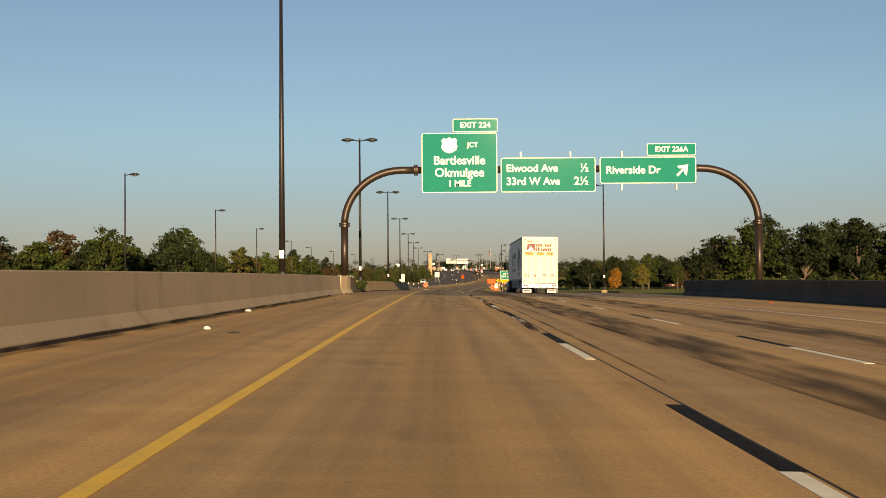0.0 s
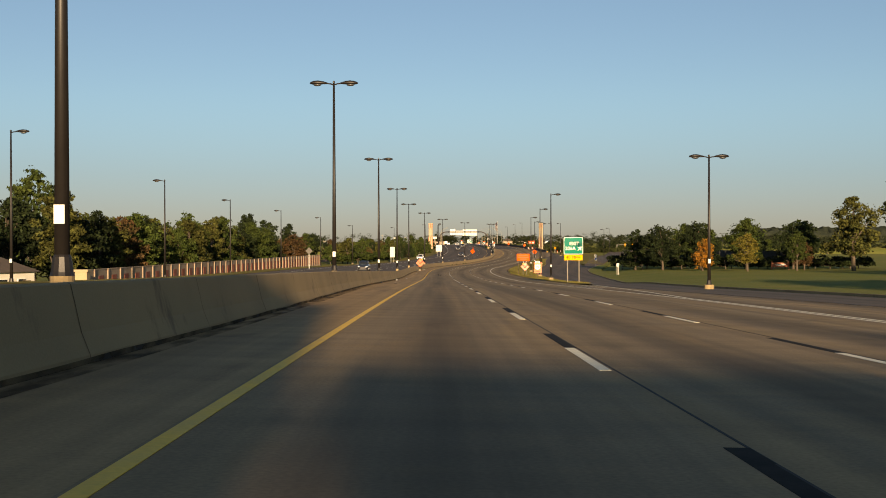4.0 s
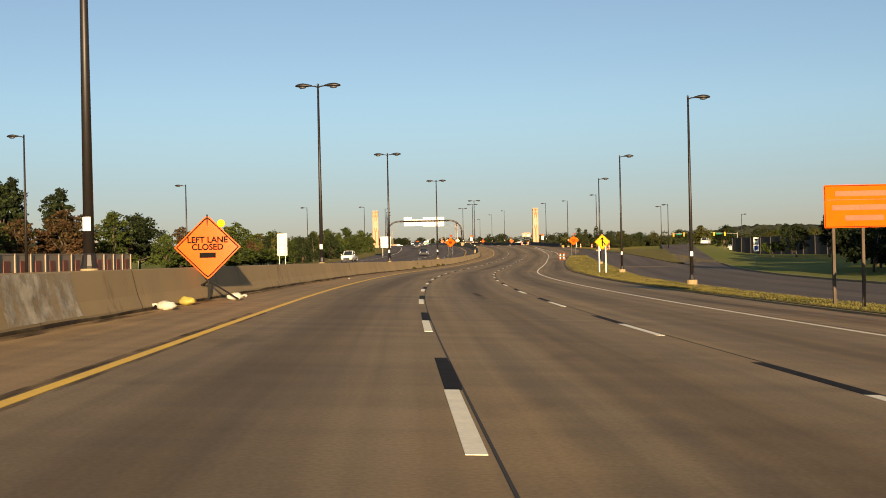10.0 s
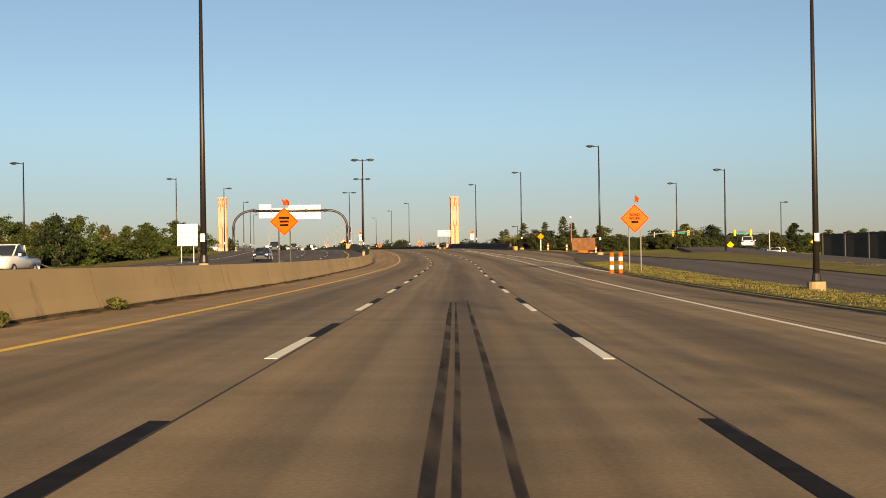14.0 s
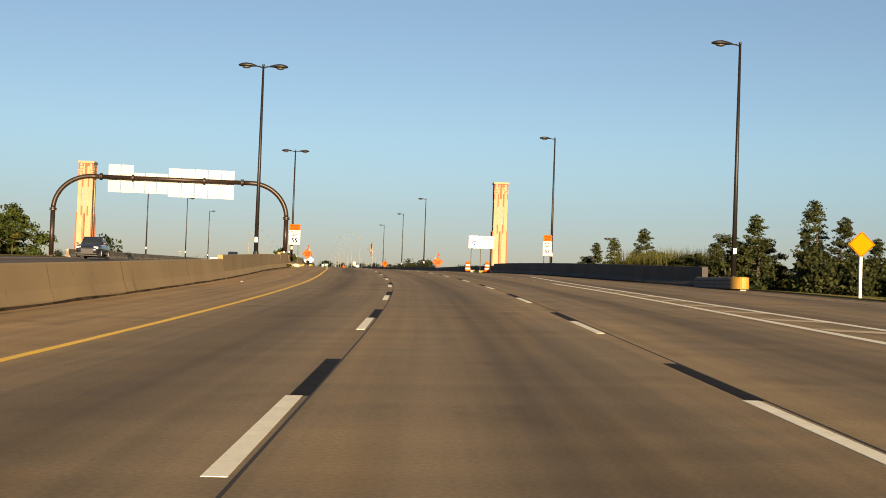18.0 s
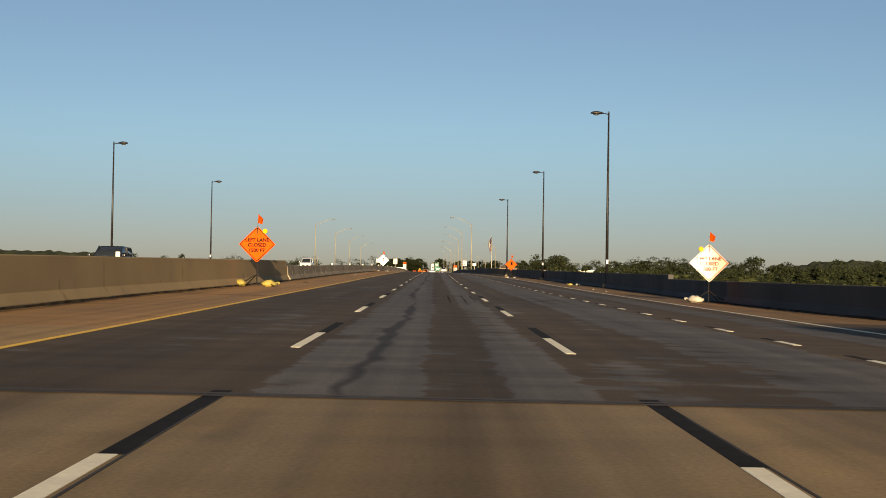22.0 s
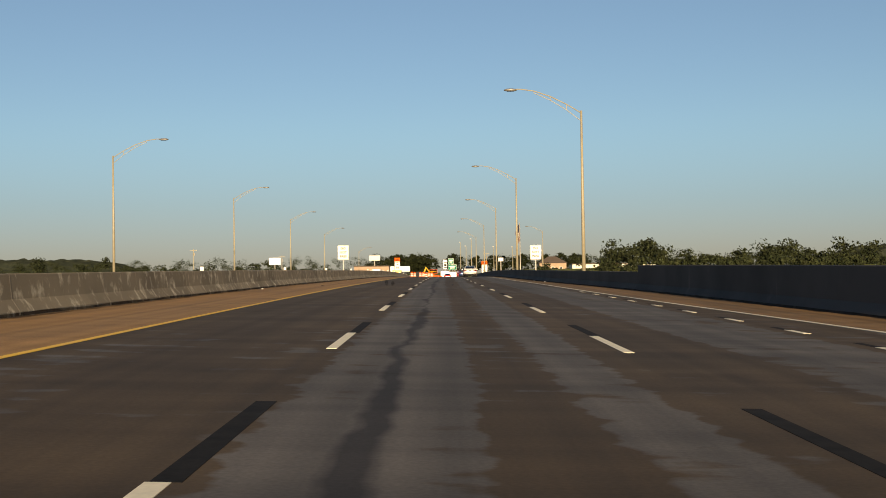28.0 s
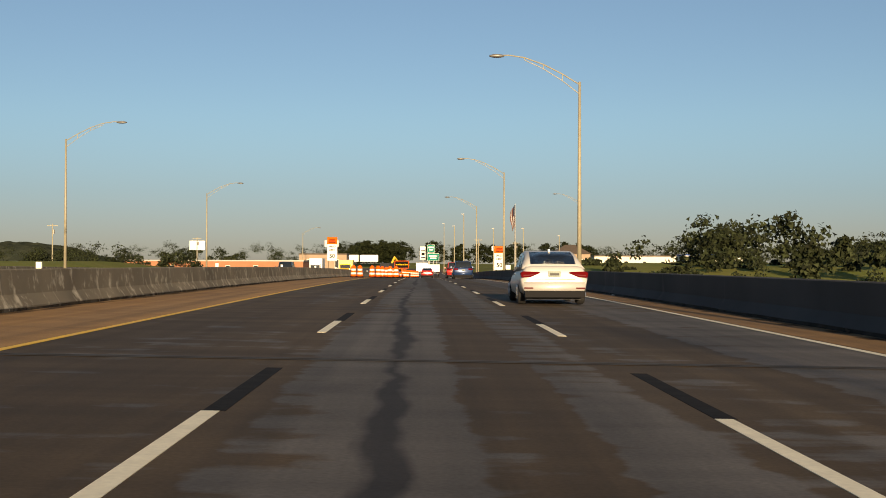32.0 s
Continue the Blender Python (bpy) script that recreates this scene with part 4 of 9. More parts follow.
def spall(f, y, z, ln, ht, seed):
    """A dark broken spot in the barrier's face."""
    rr = random.Random(seed)
    x, t = float(f(y)), heading(y)
    off = 0.30 if z < 0.09 else 0.30 - (z - 0.08) * 0.39 if z < 0.31 else 0.21 - (z - 0.31) * 0.225
    bm = bmesh.new()
    vs = []
    for k in range(14):
        a = k * math.tau / 14
        d, h = ln * math.cos(a) * (0.6 + 0.5 * rr.random()), ht * math.sin(a) * (0.6 + 0.5 * rr.random())
        o = off - (h * 0.1 if z > 0.31 else 0.0) + 0.012
        vs.append(bm.verts.new((x + o * math.cos(t) + d * math.sin(t), y + d * math.cos(t) - o * math.sin(t), float(road_z(x, y)) + max(0.01, z + h))))
    bm.faces.new(vs)
    return tagged(bm_object("broken_spot", bm, M["joint"]), "dark broken spot in the barrier's concrete", "damage", "barrier damage")


for _i, (_y, _z, _l, _h) in enumerate(((424.5, 0.05, 0.35, 0.05), (435.1, 0.05, 0.5, 0.04), (427.1, 0.50, 0.35, 0.07), (426.7, 0.42, 0.2, 0.04), (452.0, 0.05, 0.3, 0.04))):
    spall(MED, _y, _z, _l, _h, _i)
M["mortar_skim"] = film_material("pale_mortar_skim", (0.52, 0.46, 0.34), 0.15, 1.0, 0.5, (1, 1, 1))
barrier_patch(MED, 322.2, 325.6, 0.82, M["mortar_skim"])


def foot_band(f, side, y0, y1, h):
    """A dark band along the upright foot of a barrier, with an uneven upper edge."""
    ys = np.arange(y0, y1, 0.8)
    bm = bmesh.new()
    rows = []
    for y in ys:
        x = float(f(y)) + side * 0.004
        z = float(road_z(x, y))
        rows.append([bm.verts.new((x, y, z + 0.002)), bm.verts.new((x, y, z + h * (0.8 + 0.4 * noise.noise((0.35 * y, side, 0)))))])
    for a, b in zip(rows, rows[1:]):
        bm.faces.new((a[0], a[1], b[1], b[0]))
    return tagged(bm_object("barrier_dirt", bm, M["foot_band"]), "dark uneven band along the barrier's foot", "dirt", kind="stuff")


for _a, _b in ((-60, 62), (62, 260), (260, 598), (598, 736), (736, 1290)):
    foot_band(lambda y: float(YEL(y) + FOOT(y)), 1, _a, _b, 0.075)
foot_band(lambda y: float(KERB(y)) + 0.02, -1, 609, 1290, 0.085)


# ---- lamps ----
def lamp_head(parent, x, z, side, label="dark cobra-head luminaire"):
    """A flattened oval luminaire that reaches out to one side."""
    bm = bmesh.new()
    secs = [(0.0, 0.05, 0.05), (0.10, 0.10, 0.07), (0.30, 0.17, 0.11), (0.55, 0.21, 0.14), (0.80, 0.19, 0.12), (0.98, 0.10, 0.07), (1.03, 0.02, 0.02)]
    rings = []
    for d, wy, hz in secs:
        ring = []
        for k in range(10):
            a = k * math.tau / 10
            zz = math.sin(a) * hz
            ring.append(bm.verts.new((x + side * d, math.cos(a) * wy, z + (zz if zz > 0 else zz * 0.8) + 0.03 * math.sin(d * 3))))
        rings.append(ring)
    for r0, r1 in zip(rings, rings[1:]):
        for k in range(10):
            f = (r0[k], r0[(k + 1) % 10], r1[(k + 1) % 10], r1[k])
            bm.faces.new(f if side < 0 else f[::-1])
    bm.faces.new(rings[0])
    bm.faces.new(rings[-1])
    bmesh.ops.recalc_face_normals(bm, faces=bm.faces)
    head = part("luminaire", bm, M["pole"], parent, label, True)
    lens = bmesh.new()
    bmesh.ops.create_uvsphere(lens, u_segments=10, v_segments=5, radius=1.0)
    bmesh.ops.transform(lens, matrix=Matrix.Translation((x + side * 0.58, 0, z - 0.09)) @ Matrix.Diagonal((0.24, 0.15, 0.08, 1)), verts=lens.verts)
    part("lens", lens, M["glass_lamp"], head, "dark lamp lens", True)


def street_lamp(m, h, sides, label, group, base_h=0.0, tag=True):
    """A tapered dark pole with one or two heads on short arms."""
    root = thing("street_lamp", m, label, "street lamp", group)
    if base_h:
        part("footing", tube([(0, 0, -0.4), (0, 0, base_h)], [0.34 if base_h < 0.9 else 0.19] * 2, 16), M["barrier"], root, "round concrete footing")
    part("base_cover", tube([(0, 0, base_h), (0, 0, base_h + 0.06), (0, 0, base_h + 0.3), (0, 0, base_h + 0.34)], [0.20, 0.18, 0.145, 0.12], 12), M["pole"], root)
    part("pole", tube([(0, 0, base_h), (0, 0, h * 0.5), (0, 0, h)], [0.125, 0.095, 0.06], 12), M["pole"], root, "", True)
    part("cap", tube([(0, 0, h), (0, 0, h + 0.08), (0, 0, h + 0.12)], [0.075, 0.07, 0.02], 10), M["pole"], root)
    for s in sides:
        part("arm", tube([(0, 0, h - 0.12), (s * 0.2, 0, h - 0.05), (s * 0.42, 0, h - 0.03)], [0.04, 0.04, 0.035], 8), M["pole"], root)
        lamp_head(root, s * 0.38, h - 0.02, s)
    if tag:
        tz = 1.74 if base_h > 0.9 else base_h + 1.5
        part("number_tag", box(-0.085, 0.085, -0.148, -0.135, tz, tz + 0.30, 0.0), M["sign_white"], root, "small white tag")
    return root


def stand(x, y, dz=0.0, turn=0.0):
    return pose(x, y, float(road_z(x, y)) + dz, 0, 0, turn - math.degrees(heading(min(y, 1280))))


MEDIAN_LAMPS = [(-6.0, 44), (-6.4, 91.3), (-6.55, 141), (-6.95, 191), (-6.97, 237.5), (-7.05, 283.5), (-6.95, 332.2), (-4.95, 379.3), (-1.1, 427.3), (5.4, 473.6), (17.0, 569), (19.7, 617.4), (20.15, 671.0)]
_first = None
for x, y in MEDIAN_LAMPS:
    m = stand(x, y, -0.1)
    if _first is None:
        _first = street_lamp(m, 11.85, (-1, 1), "tall dark pole with two cobra-head lamps on the median", "median lamps", 0.92)
    else:
        copy_thing(_first, m)
RIGHT_OUT = [(14.2, 286), (16.3, 330.8), (18.3, 380.2), (22.6, 425.9), (28.0, 470)]
_first = None
for x, y in RIGHT_OUT:
    m = stand(x, y, 0.1)
    if _first is None:
        _first = street_lamp(m, 11.85, (1,), "tall dark pole with one cobra-head lamp on the grass island", "island lamps", 0.3)
    else:
        copy_thing(_first, m)
RIGHT_IN = [(17.7, 129.6, 0.9), (41.7, 553, 0.9), (43.0, 604, 0.89), (43.8, 654, 0.94), (41.3, 762.2, 1.03), (40.75, 816, 1.01), (38.45, 856.5, 0.92)]
_first = None
for x, y, k in RIGHT_IN:
    m = stand(x, y, 0.0) @ Matrix.Diagonal((1, 1, k if _first is None else k / RIGHT_IN[0][2], 1))
    if _first is None:
        _first = street_lamp(m, 13.1, (-1,), "tall dark pole with one cobra-head lamp at the road's edge", "edge lamps", 0.3)
    else:
        copy_thing(_first, m)
street_lamp(stand(18.0, 205), 9.3, (-1, 1), "dark pole with two cobra-head lamps beside the exit ramp", "ramp lamps", 0.3)
_first = None
for x, y, s in ((-31, 115, 1), (-32, 166, 1), (-33.5, 212, 1), (-33.7, 262, -1), (-34.5, 309, -1), (-33, 356, -1), (-30, 402, -1), (-26.6, 455, -1), (-19.2, 556, -1), (-8.6, 608, -1), (-3.6, 643.2, 1), (-4.0, 735, 1), (-4.2, 788, 1), (-5.0, 841, 1)):
    m = stand(x, y, -0.1, 180 if s < 0 else 0) @ Matrix.Diagonal((1, 1, 1.09 if y > 700 else 0.93 if 450 < y < 560 else 1, 1))
    if _first is None:
        _first = street_lamp(m, 11.6, (1,), "tall dark pole with one cobra-head lamp by the opposite carriageway", "opposite lamps", 0.1)
    else:
        copy_thing(_first, m)
# far frontage lamps
_first = None
for x, y, s in ((58.5, 560, -1), (66, 600, -1), (95.3, 630, 1), (60, 696, -1), (96, 560, 1), (112, 600, -1)):
    m = pose(x, y, float(ground_z(x, y)), 0, 0, 180 if s < 0 else 0)
    if _first is None:
        _first = street_lamp(m, 10.0, (1,), "dark pole with a single lamp by the frontage road", "frontage lamps", 0.2, False)
    else:
        copy_thing(_first, m)


def truss_lamp(m):
    """A pale tapered pole with a curved truss arm of two tubes."""
    root = thing("street_lamp", m, "pale tan tapered pole with a curved truss arm lamp", "street lamp", "truss lamps")
    part("base_plate", box(-0.25, 0.25, -0.25, 0.25, 0.20, 0.24), M["galv"], root)
    part("pole", tube([(0, 0, 0.2), (0, 0, 5.5), (0, 0, 10.75)], [0.125, 0.095, 0.065], 12), M["tan_pole"], root, "", True)
    up = [(0, 0, 10.6), (-0.9, 0, 11.15), (-1.9, 0, 11.65), (-2.9, 0, 12.0), (-3.7, 0, 12.12), (-4.05, 0, 12.12)]
    lo = [(0, 0, 10.1), (-0.9, 0, 10.8), (-1.9, 0, 11.42), (-2.9, 0, 11.88)]
    part("arm", tube(up, [0.033] * 6, 8), M["tan_pole"], root)
    part("arm_brace", tube(lo, [0.022] * 4, 6), M["tan_pole"], root)
    for a, b in zip(up[1:4], lo[1:4]):
        part("strut", tube([a, b], [0.02, 0.02], 6), M["tan_pole"], root)
    bm = bmesh.new()
    bmesh.ops.create_uvsphere(bm, u_segments=12, v_segments=6, radius=1.0)
    bmesh.ops.transform(bm, matrix=Matrix.Translation((-4.35, 0, 12.08)) @ Matrix.Diagonal((0.42, 0.19, 0.10, 1)), verts=bm.verts)
    part("luminaire", bm, M["galv"], root, "pale oval luminaire", True)
    return root


_first = None
for x, y in ((34.35, 927.8), (32.98, 982), (32.6, 1039), (31.96, 1095.5), (31.2, 1152)):
    m = stand(x, y)
    if _first is None:
        _first = truss_lamp(m)
    else:
        copy_thing(_first, m)
for y in (955, 1012, 1070, 1131):
    copy_thing(_first, stand(float(YEL(y)) - 23.2, y, 0.1, 180))
for x, y in ((50, 1180), (-10, 1290)):
    copy_thing(_first, pose(x, y, float(ground_z(x, y)), 0, 0, 180 if x < 25 else 0))


# ---- sign gantries ----
def gantry(name, y, xl, xr, z_left, z_right, beam, label, rad=0.23):
    """A monotube arch: two columns that curve into the beam, with bolted flanges."""
    root = thing(name, pose(0, 0, 0), label, "sign gantry")
    r = 3.6
    knee = beam - 3.4
    for s, x, zb in ((1, xl, z_left), (-1, xr, z_right)):
        part("column", tube([(x, y, zb), (x, y, knee)], [rad, rad], 20), M["gantry"], root, "", True)
        arc = [(x + s * (r - r * math.cos(a)), y, knee + 3.4 * math.sin(a)) for a in np.linspace(0, math.pi / 2, 14)]
        arc.append((x + s * (r + 0.9), y, beam))
        part("elbow", tube(arc, [rad] * 15, 20), M["gantry"], root, "", True)
        for p, ax in (((x, y, knee), 2), ((x + s * (r + 0.9), y, beam), 0)):
            fl = bmesh.new()
            d = Vector((0, 0, 1)) if ax == 2 else Vector((1, 0, 0))
            c = Vector(p)
            add_tube(fl, [c - d * 0.12, c - d * 0.02], [rad + 0.12] * 2, 20)
            add_tube(fl, [c + d * 0.02, c + d * 0.12], [rad + 0.12] * 2, 20)
            part("flange", fl, M["gantry"], root, "bolted pipe flange")
        part("base_plate", tube([(x, y, zb), (x, y, zb + 0.08)], [rad + 0.22] * 2, 16), M["gantry"], root)
        for k in range(6):
            a = k * math.tau / 6
            part("bolt", tube([(x + (rad + 0.14) * math.cos(a), y + (rad + 0.14) * math.sin(a), zb + 0.08), (x + (rad + 0.14) * math.cos(a), y + (rad + 0.14) * math.sin(a), zb + 0.2)], [0.03] * 2, 6), M["galv"], root)
    part("beam", tube([(xl + r + 0.9, y, beam), (xr - r - 0.9, y, beam)], [rad * 0.95] * 2, 20), M["gantry"], root, "", True)
    for x in np.arange(xl + r + 4, xr - r - 2, 7.0):
        fl = bmesh.new()
        add_tube(fl, [(x - 0.1, y, beam), (x + 0.1, y, beam)], [rad + 0.1] * 2, 20)
        part("flange", fl, M["gantry"], root, "bolted pipe flange")
    return root


def sign_panel(name, m, w, h, face, label, category="road sign", border=None, r=0.15, bw=0.05, group="", back=True):
    """A sheet sign: panel, thin proud border; its lower left corner at the origin, facing -y."""
    root = thing(name, m, label, category, group)
    part("panel", plate(rounded(0, w, 0, h, r), 0.0, 0.012), face, root)
    if border is not None:
        bm = bmesh.new()
        o, i = rounded(0.02, w - 0.02, 0.02, h - 0.02, r), rounded(0.02 + bw, w - 0.02 - bw, 0.02 + bw, h - 0.02 - bw, max(0.02, r - bw))
        n = len(o)
        a = [bm.verts.new((x, -0.004, z)) for x, z in o]
        b = [bm.verts.new((x, -0.004, z)) for x, z in i]
        for k in range(n):
            bm.faces.new((a[k], a[(k + 1) % n], b[(k + 1) % n], b[k]))
        part("border", bm, border, root, "thin border line")
    if back:
        for z in (h * 0.25, h * 0.75):
            part("rail", box(0.06, w - 0.06, 0.014, 0.06, z - 0.03, z + 0.03), M["galv"], root)
    return root


def arrow(parent, x, z, size, mat):
    out = [(-0.5, -0.38), (-0.38, -0.5), (0.12, 0.02), (0.12, -0.28), (0.3, -0.46), (0.42, 0.42), (-0.46, 0.3), (-0.28, 0.12), (0.02, 0.12)]
    bm = plate([(x + a * size, z + b * size) for a, b in out], -0.008, -0.002)
    part("arrow", bm, mat, parent, "white slanting arrow")


def shield(parent, x, z, s, mat, name="shield", y=-0.006):
    out = []
    for a, b in ((-0.5, 0.30), (-0.36, 0.46), (-0.2, 0.40), (0, 0.5), (0.2, 0.40), (0.36, 0.46), (0.5, 0.30), (0.44, 0.12), (0.5, -0.08), (0.44, -0.28), (0.25, -0.42), (0, -0.5), (-0.25, -0.42), (-0.44, -0.28), (-0.5, -0.08), (-0.44, 0.12)):
        out.append((x + a * s, z + b * s))
    return part(name, plate(out, y - 0.002, y + 0.002), mat, parent, "route shield")


gantry("sign_gantry", 73.8, -6.15, 19.8, 0.55, -0.75, 7.28, "dark brown monotube sign gantry arching over the road")
W_ = M["sign_white"]
sa = sign_panel("guide_sign", pose(-1.3, 73.4, 5.8), 4.75, 3.78, M["green"], "large green guide sign for junction one mile ahead", border=W_)
shield(sa, 1.75, 2.98, 1.0, W_)
words("JCT", 0.42, 3.2, 3.0, -0.006, W_, sa, bold=0.012)
words("Bartlesville", 0.74, 2.37, 2.02, -0.006, W_, sa, bold=0.016)
words("Okmulgee", 0.74, 2.37, 1.26, -0.006, W_, sa, bold=0.016)
words("1 MILE", 0.52, 2.37, 0.58, -0.006, W_, sa, bold=0.014)
sb = sign_panel("exit_tab", pose(0.65, 73.4, 9.6), 2.85, 0.86, M["green"], "green exit number tab above a guide sign", border=W_, r=0.1, bw=0.04)
words("EXIT 224", 0.5, 1.42, 0.43, -0.006, W_, sb, bold=0.012)
sc = sign_panel("guide_sign", pose(3.63, 73.4, 5.8), 5.95, 2.2, M["green"], "green guide sign listing two avenues with distances", border=W_)
words("Elwood Ave", 0.66, 0.35, 1.5, -0.006, W_, sc, bold=0.015, align="LEFT")
words("33rd W Ave", 0.66, 0.35, 0.68, -0.006, W_, sc, bold=0.015, align="LEFT")
words("½", 0.72, 5.25, 1.5, -0.006, W_, sc, bold=0.012)
words("2½", 0.72, 5.05, 0.68, -0.006, W_, sc, bold=0.012)
sd = sign_panel("guide_sign", pose(9.8, 73.4, 6.3), 6.05, 1.7, M["green"], "green guide sign for the riverside exit with an arrow", border=W_)
words("Riverside Dr", 0.66, 0.4, 0.85, -0.006, W_, sd, bold=0.015, align="LEFT")
arrow(sd, 5.2, 0.85, 0.8, W_)
se = sign_panel("exit_tab", pose(12.75, 73.4, 8.03), 3.1, 0.8, M["green"], "green exit number tab above a guide sign", border=W_, r=0.1, bw=0.04)
words("EXIT 226A", 0.46, 1.55, 0.4, -0.006, W_, se, bold=0.012)
for x in (4.9, 8.0, 11.2, 14.6, 0.2, 2.6):
    tagged(bm_object("sign_bracket", box(x - 0.05, x + 0.05, 73.43, 73.62, 5.9, 8.35), M["galv"]), "upright steel bracket behind a guide sign", "bracket", "sign brackets")

gantry("sign_gantry", 669, -3.3, 19.55, -2.4, -1.24, 5.7, "dark monotube sign gantry over the opposite carriageway")
# backs of the signs on the second gantry: rows of plain panels
_x = 1.85
for w, z0, h in [(1.25, 4.25, 2.75)] * 2 + [(1.13, 4.25, 2.0)] * 3 + [(1.31, 4.0, 2.85)] * 5:
    ob = thing("overhead_sign", pose(_x, 669.32, z0), "bare aluminium back of an overhead sign panel", "sign panel", "sign backs")
    part("panel", box(0.0, w - 0.085, -0.01, 0.01, 0, h), M["sign_back"], ob)
    for z in np.arange(0.25, h, 0.45):
        part("rib", box(0.02, w - 0.10, -0.04, -0.012, z - 0.025, z + 0.025), M["sign_back"], ob)
    part("bracket", box(w / 2 - 0.05, w / 2 + 0.05, 0.012, 0.14, 0.2, h - 0.2), M["galv"], ob)
    _x += w


# ---- pylons at the bridge ----
def pylon(m):
    """A stepped art deco tower with terracotta fluting, lattice strips and a cap."""
    root = thing("pylon", m, "tall cream art deco bridge pylon with terracotta trim", "tower", "bridge pylons")
    cr, tc = M["cream"], M["terracotta"]
    part("base", box(-1.15, 1.15, -1.15, 1.15, -4, 0.4, 0.05), cr, root)
    part("shaft", box(-0.80, 0.80, -0.80, 0.80, 0.4, 11.9, 0.02), cr, root)
    for sx in (-1, 1):
        for sy in (-1, 1):
            def corner(name, a, b, z0, z1, mt, bev=0.02):
                part(name, box(min(sx * a, sx * b), max(sx * a, sx * b), min(sy * a, sy * b), max(sy * a, sy * b), z0, z1, bev), mt, root)
            corner("lower_pier", 0.22, 1.00, 0.4, 5.15, cr)
            corner("upper_pier", 0.46, 0.93, 5.15, 10.6, cr)
            corner("corner_fin", 0.90, 1.06, 0.4, 5.5, tc)
            corner("corner_fin", 0.80, 0.96, 9.9, 11.9, tc)
            for k in range(3):
                corner("band", 0.44, 0.97, 10.62 + k * 0.20, 10.74 + k * 0.20, cr, 0.01)
            corner("top_block", 0.30, 0.92, 11.22, 11.55, cr)
    part("cap", box(-1.05, 1.05, -1.05, 1.05, 11.95, 12.22, 0.03), cr, root)
    part("neck", box(-0.90, 0.90, -0.90, 0.90, 11.55, 11.95), tc, root)
    lace = mesh_of("lattice_block", box(-0.075, 0.075, -0.02, 0.02, 0, 0.13, 0.0), M["lattice"])
    for turn in (0, 90, 180, 270):
        r = Matrix.Rotation(radians(turn), 4, "Z")
        part("center_strip", box(-0.09, 0.09, -1.05, -0.7, 0.5, 5.45, 0.01, r), tc, root, "tall terracotta strip")
        part("center_strip", box(-0.10, 0.12, -0.98, -0.7, 10.0, 11.9, 0.01, r), tc, root, "terracotta strip")
        part("center_flank", box(-0.28, -0.13, -0.95, -0.7, 10.0, 11.9, 0.01, r), cr, root)
        for x in (-0.36, 0.36):
            part("side_strip", box(x - 0.07, x + 0.07, -0.86, -0.7, 8.85, 10.6, 0.01, r), tc, root)
            part("side_strip", box(x - 0.07, x + 0.07, -0.86, -0.7, 5.0, 6.4, 0.01, r), tc, root)
            part("window_grid", box(x * 1.7 - 0.13, x * 1.7 + 0.13, -0.945, -0.9, 11.6, 11.9, 0.0, r), M["lattice"], root, "pale grey lattice")
            for k in range(15):
                shared("lattice_block", lace, root, r @ pose(x, -0.815, 6.45 + k * 0.16))
        for k in range(22):
            shared("lattice_block", lace, root, r @ pose(0, -0.815, 5.95 + k * 0.16))
    return root


_p = pylon(pose(47.3, 710.5, -1.75, 0, 0, -2))
copy_thing(_p, pose(-7.6, 706.5, -1.75, 0, 0, -2))


# ---- trees and shrubs ----
def leaf_cloud(rng, centers, radii, count, size, squash=0.8):
    """Small leaf sprays scattered through clumps, thickest near each clump's skin."""
    c = np.array(centers, float)
    r = np.array(radii, float)
    weight = r**2 * (0.35 + 1.3 * rng.random(len(r)))
    k = rng.choice(len(c), count, p=weight / weight.sum())

    def ways(shape):
        d = rng.normal(size=(*shape, 3))
        return d / np.linalg.norm(d, axis=-1)[..., None]
    twig = ways((len(c), 11)) * (0.30 + 0.42 * rng.random((len(c), 11)))[..., None]
    size_of = 0.26 + 0.30 * rng.random((len(c), 11))
    j = rng.integers(0, 11, count)
    d = ways((count,))
    d[:, 2] = np.where(d[:, 2] < -0.35, -d[:, 2] * 0.5, d[:, 2])
    p = c[k] + (twig[k, j] + d * (size_of[k, j] * (0.5 + 0.6 * rng.random(count) ** 0.6))[:, None]) * r[k][:, None] * [1, 1, squash]
    n = d + rng.normal(size=(count, 3)) * 0.55
    n /= np.linalg.norm(n, axis=1)[:, None]
    a = np.cross(n, rng.normal(size=(count, 3)))
    a /= np.linalg.norm(a, axis=1)[:, None]
    b = np.cross(n, a)
    s = size * (0.6 + 0.8 * rng.random(count))[:, None]
    v = np.stack([p + a * s * 0.62, p + b * s * 0.5 - a * s * 0.4, p - b * s * 0.5 - a * s * 0.4], 1)
    return v.reshape(-1, 3)


def leaves_mesh(name, verts, mat):
    n = len(verts) // 3
    me = bpy.data.meshes.new(name)
    me.from_pydata(verts.tolist(), [], [(3 * i, 3 * i + 1, 3 * i + 2) for i in range(n)])
    me.materials.append(mat)
    return me


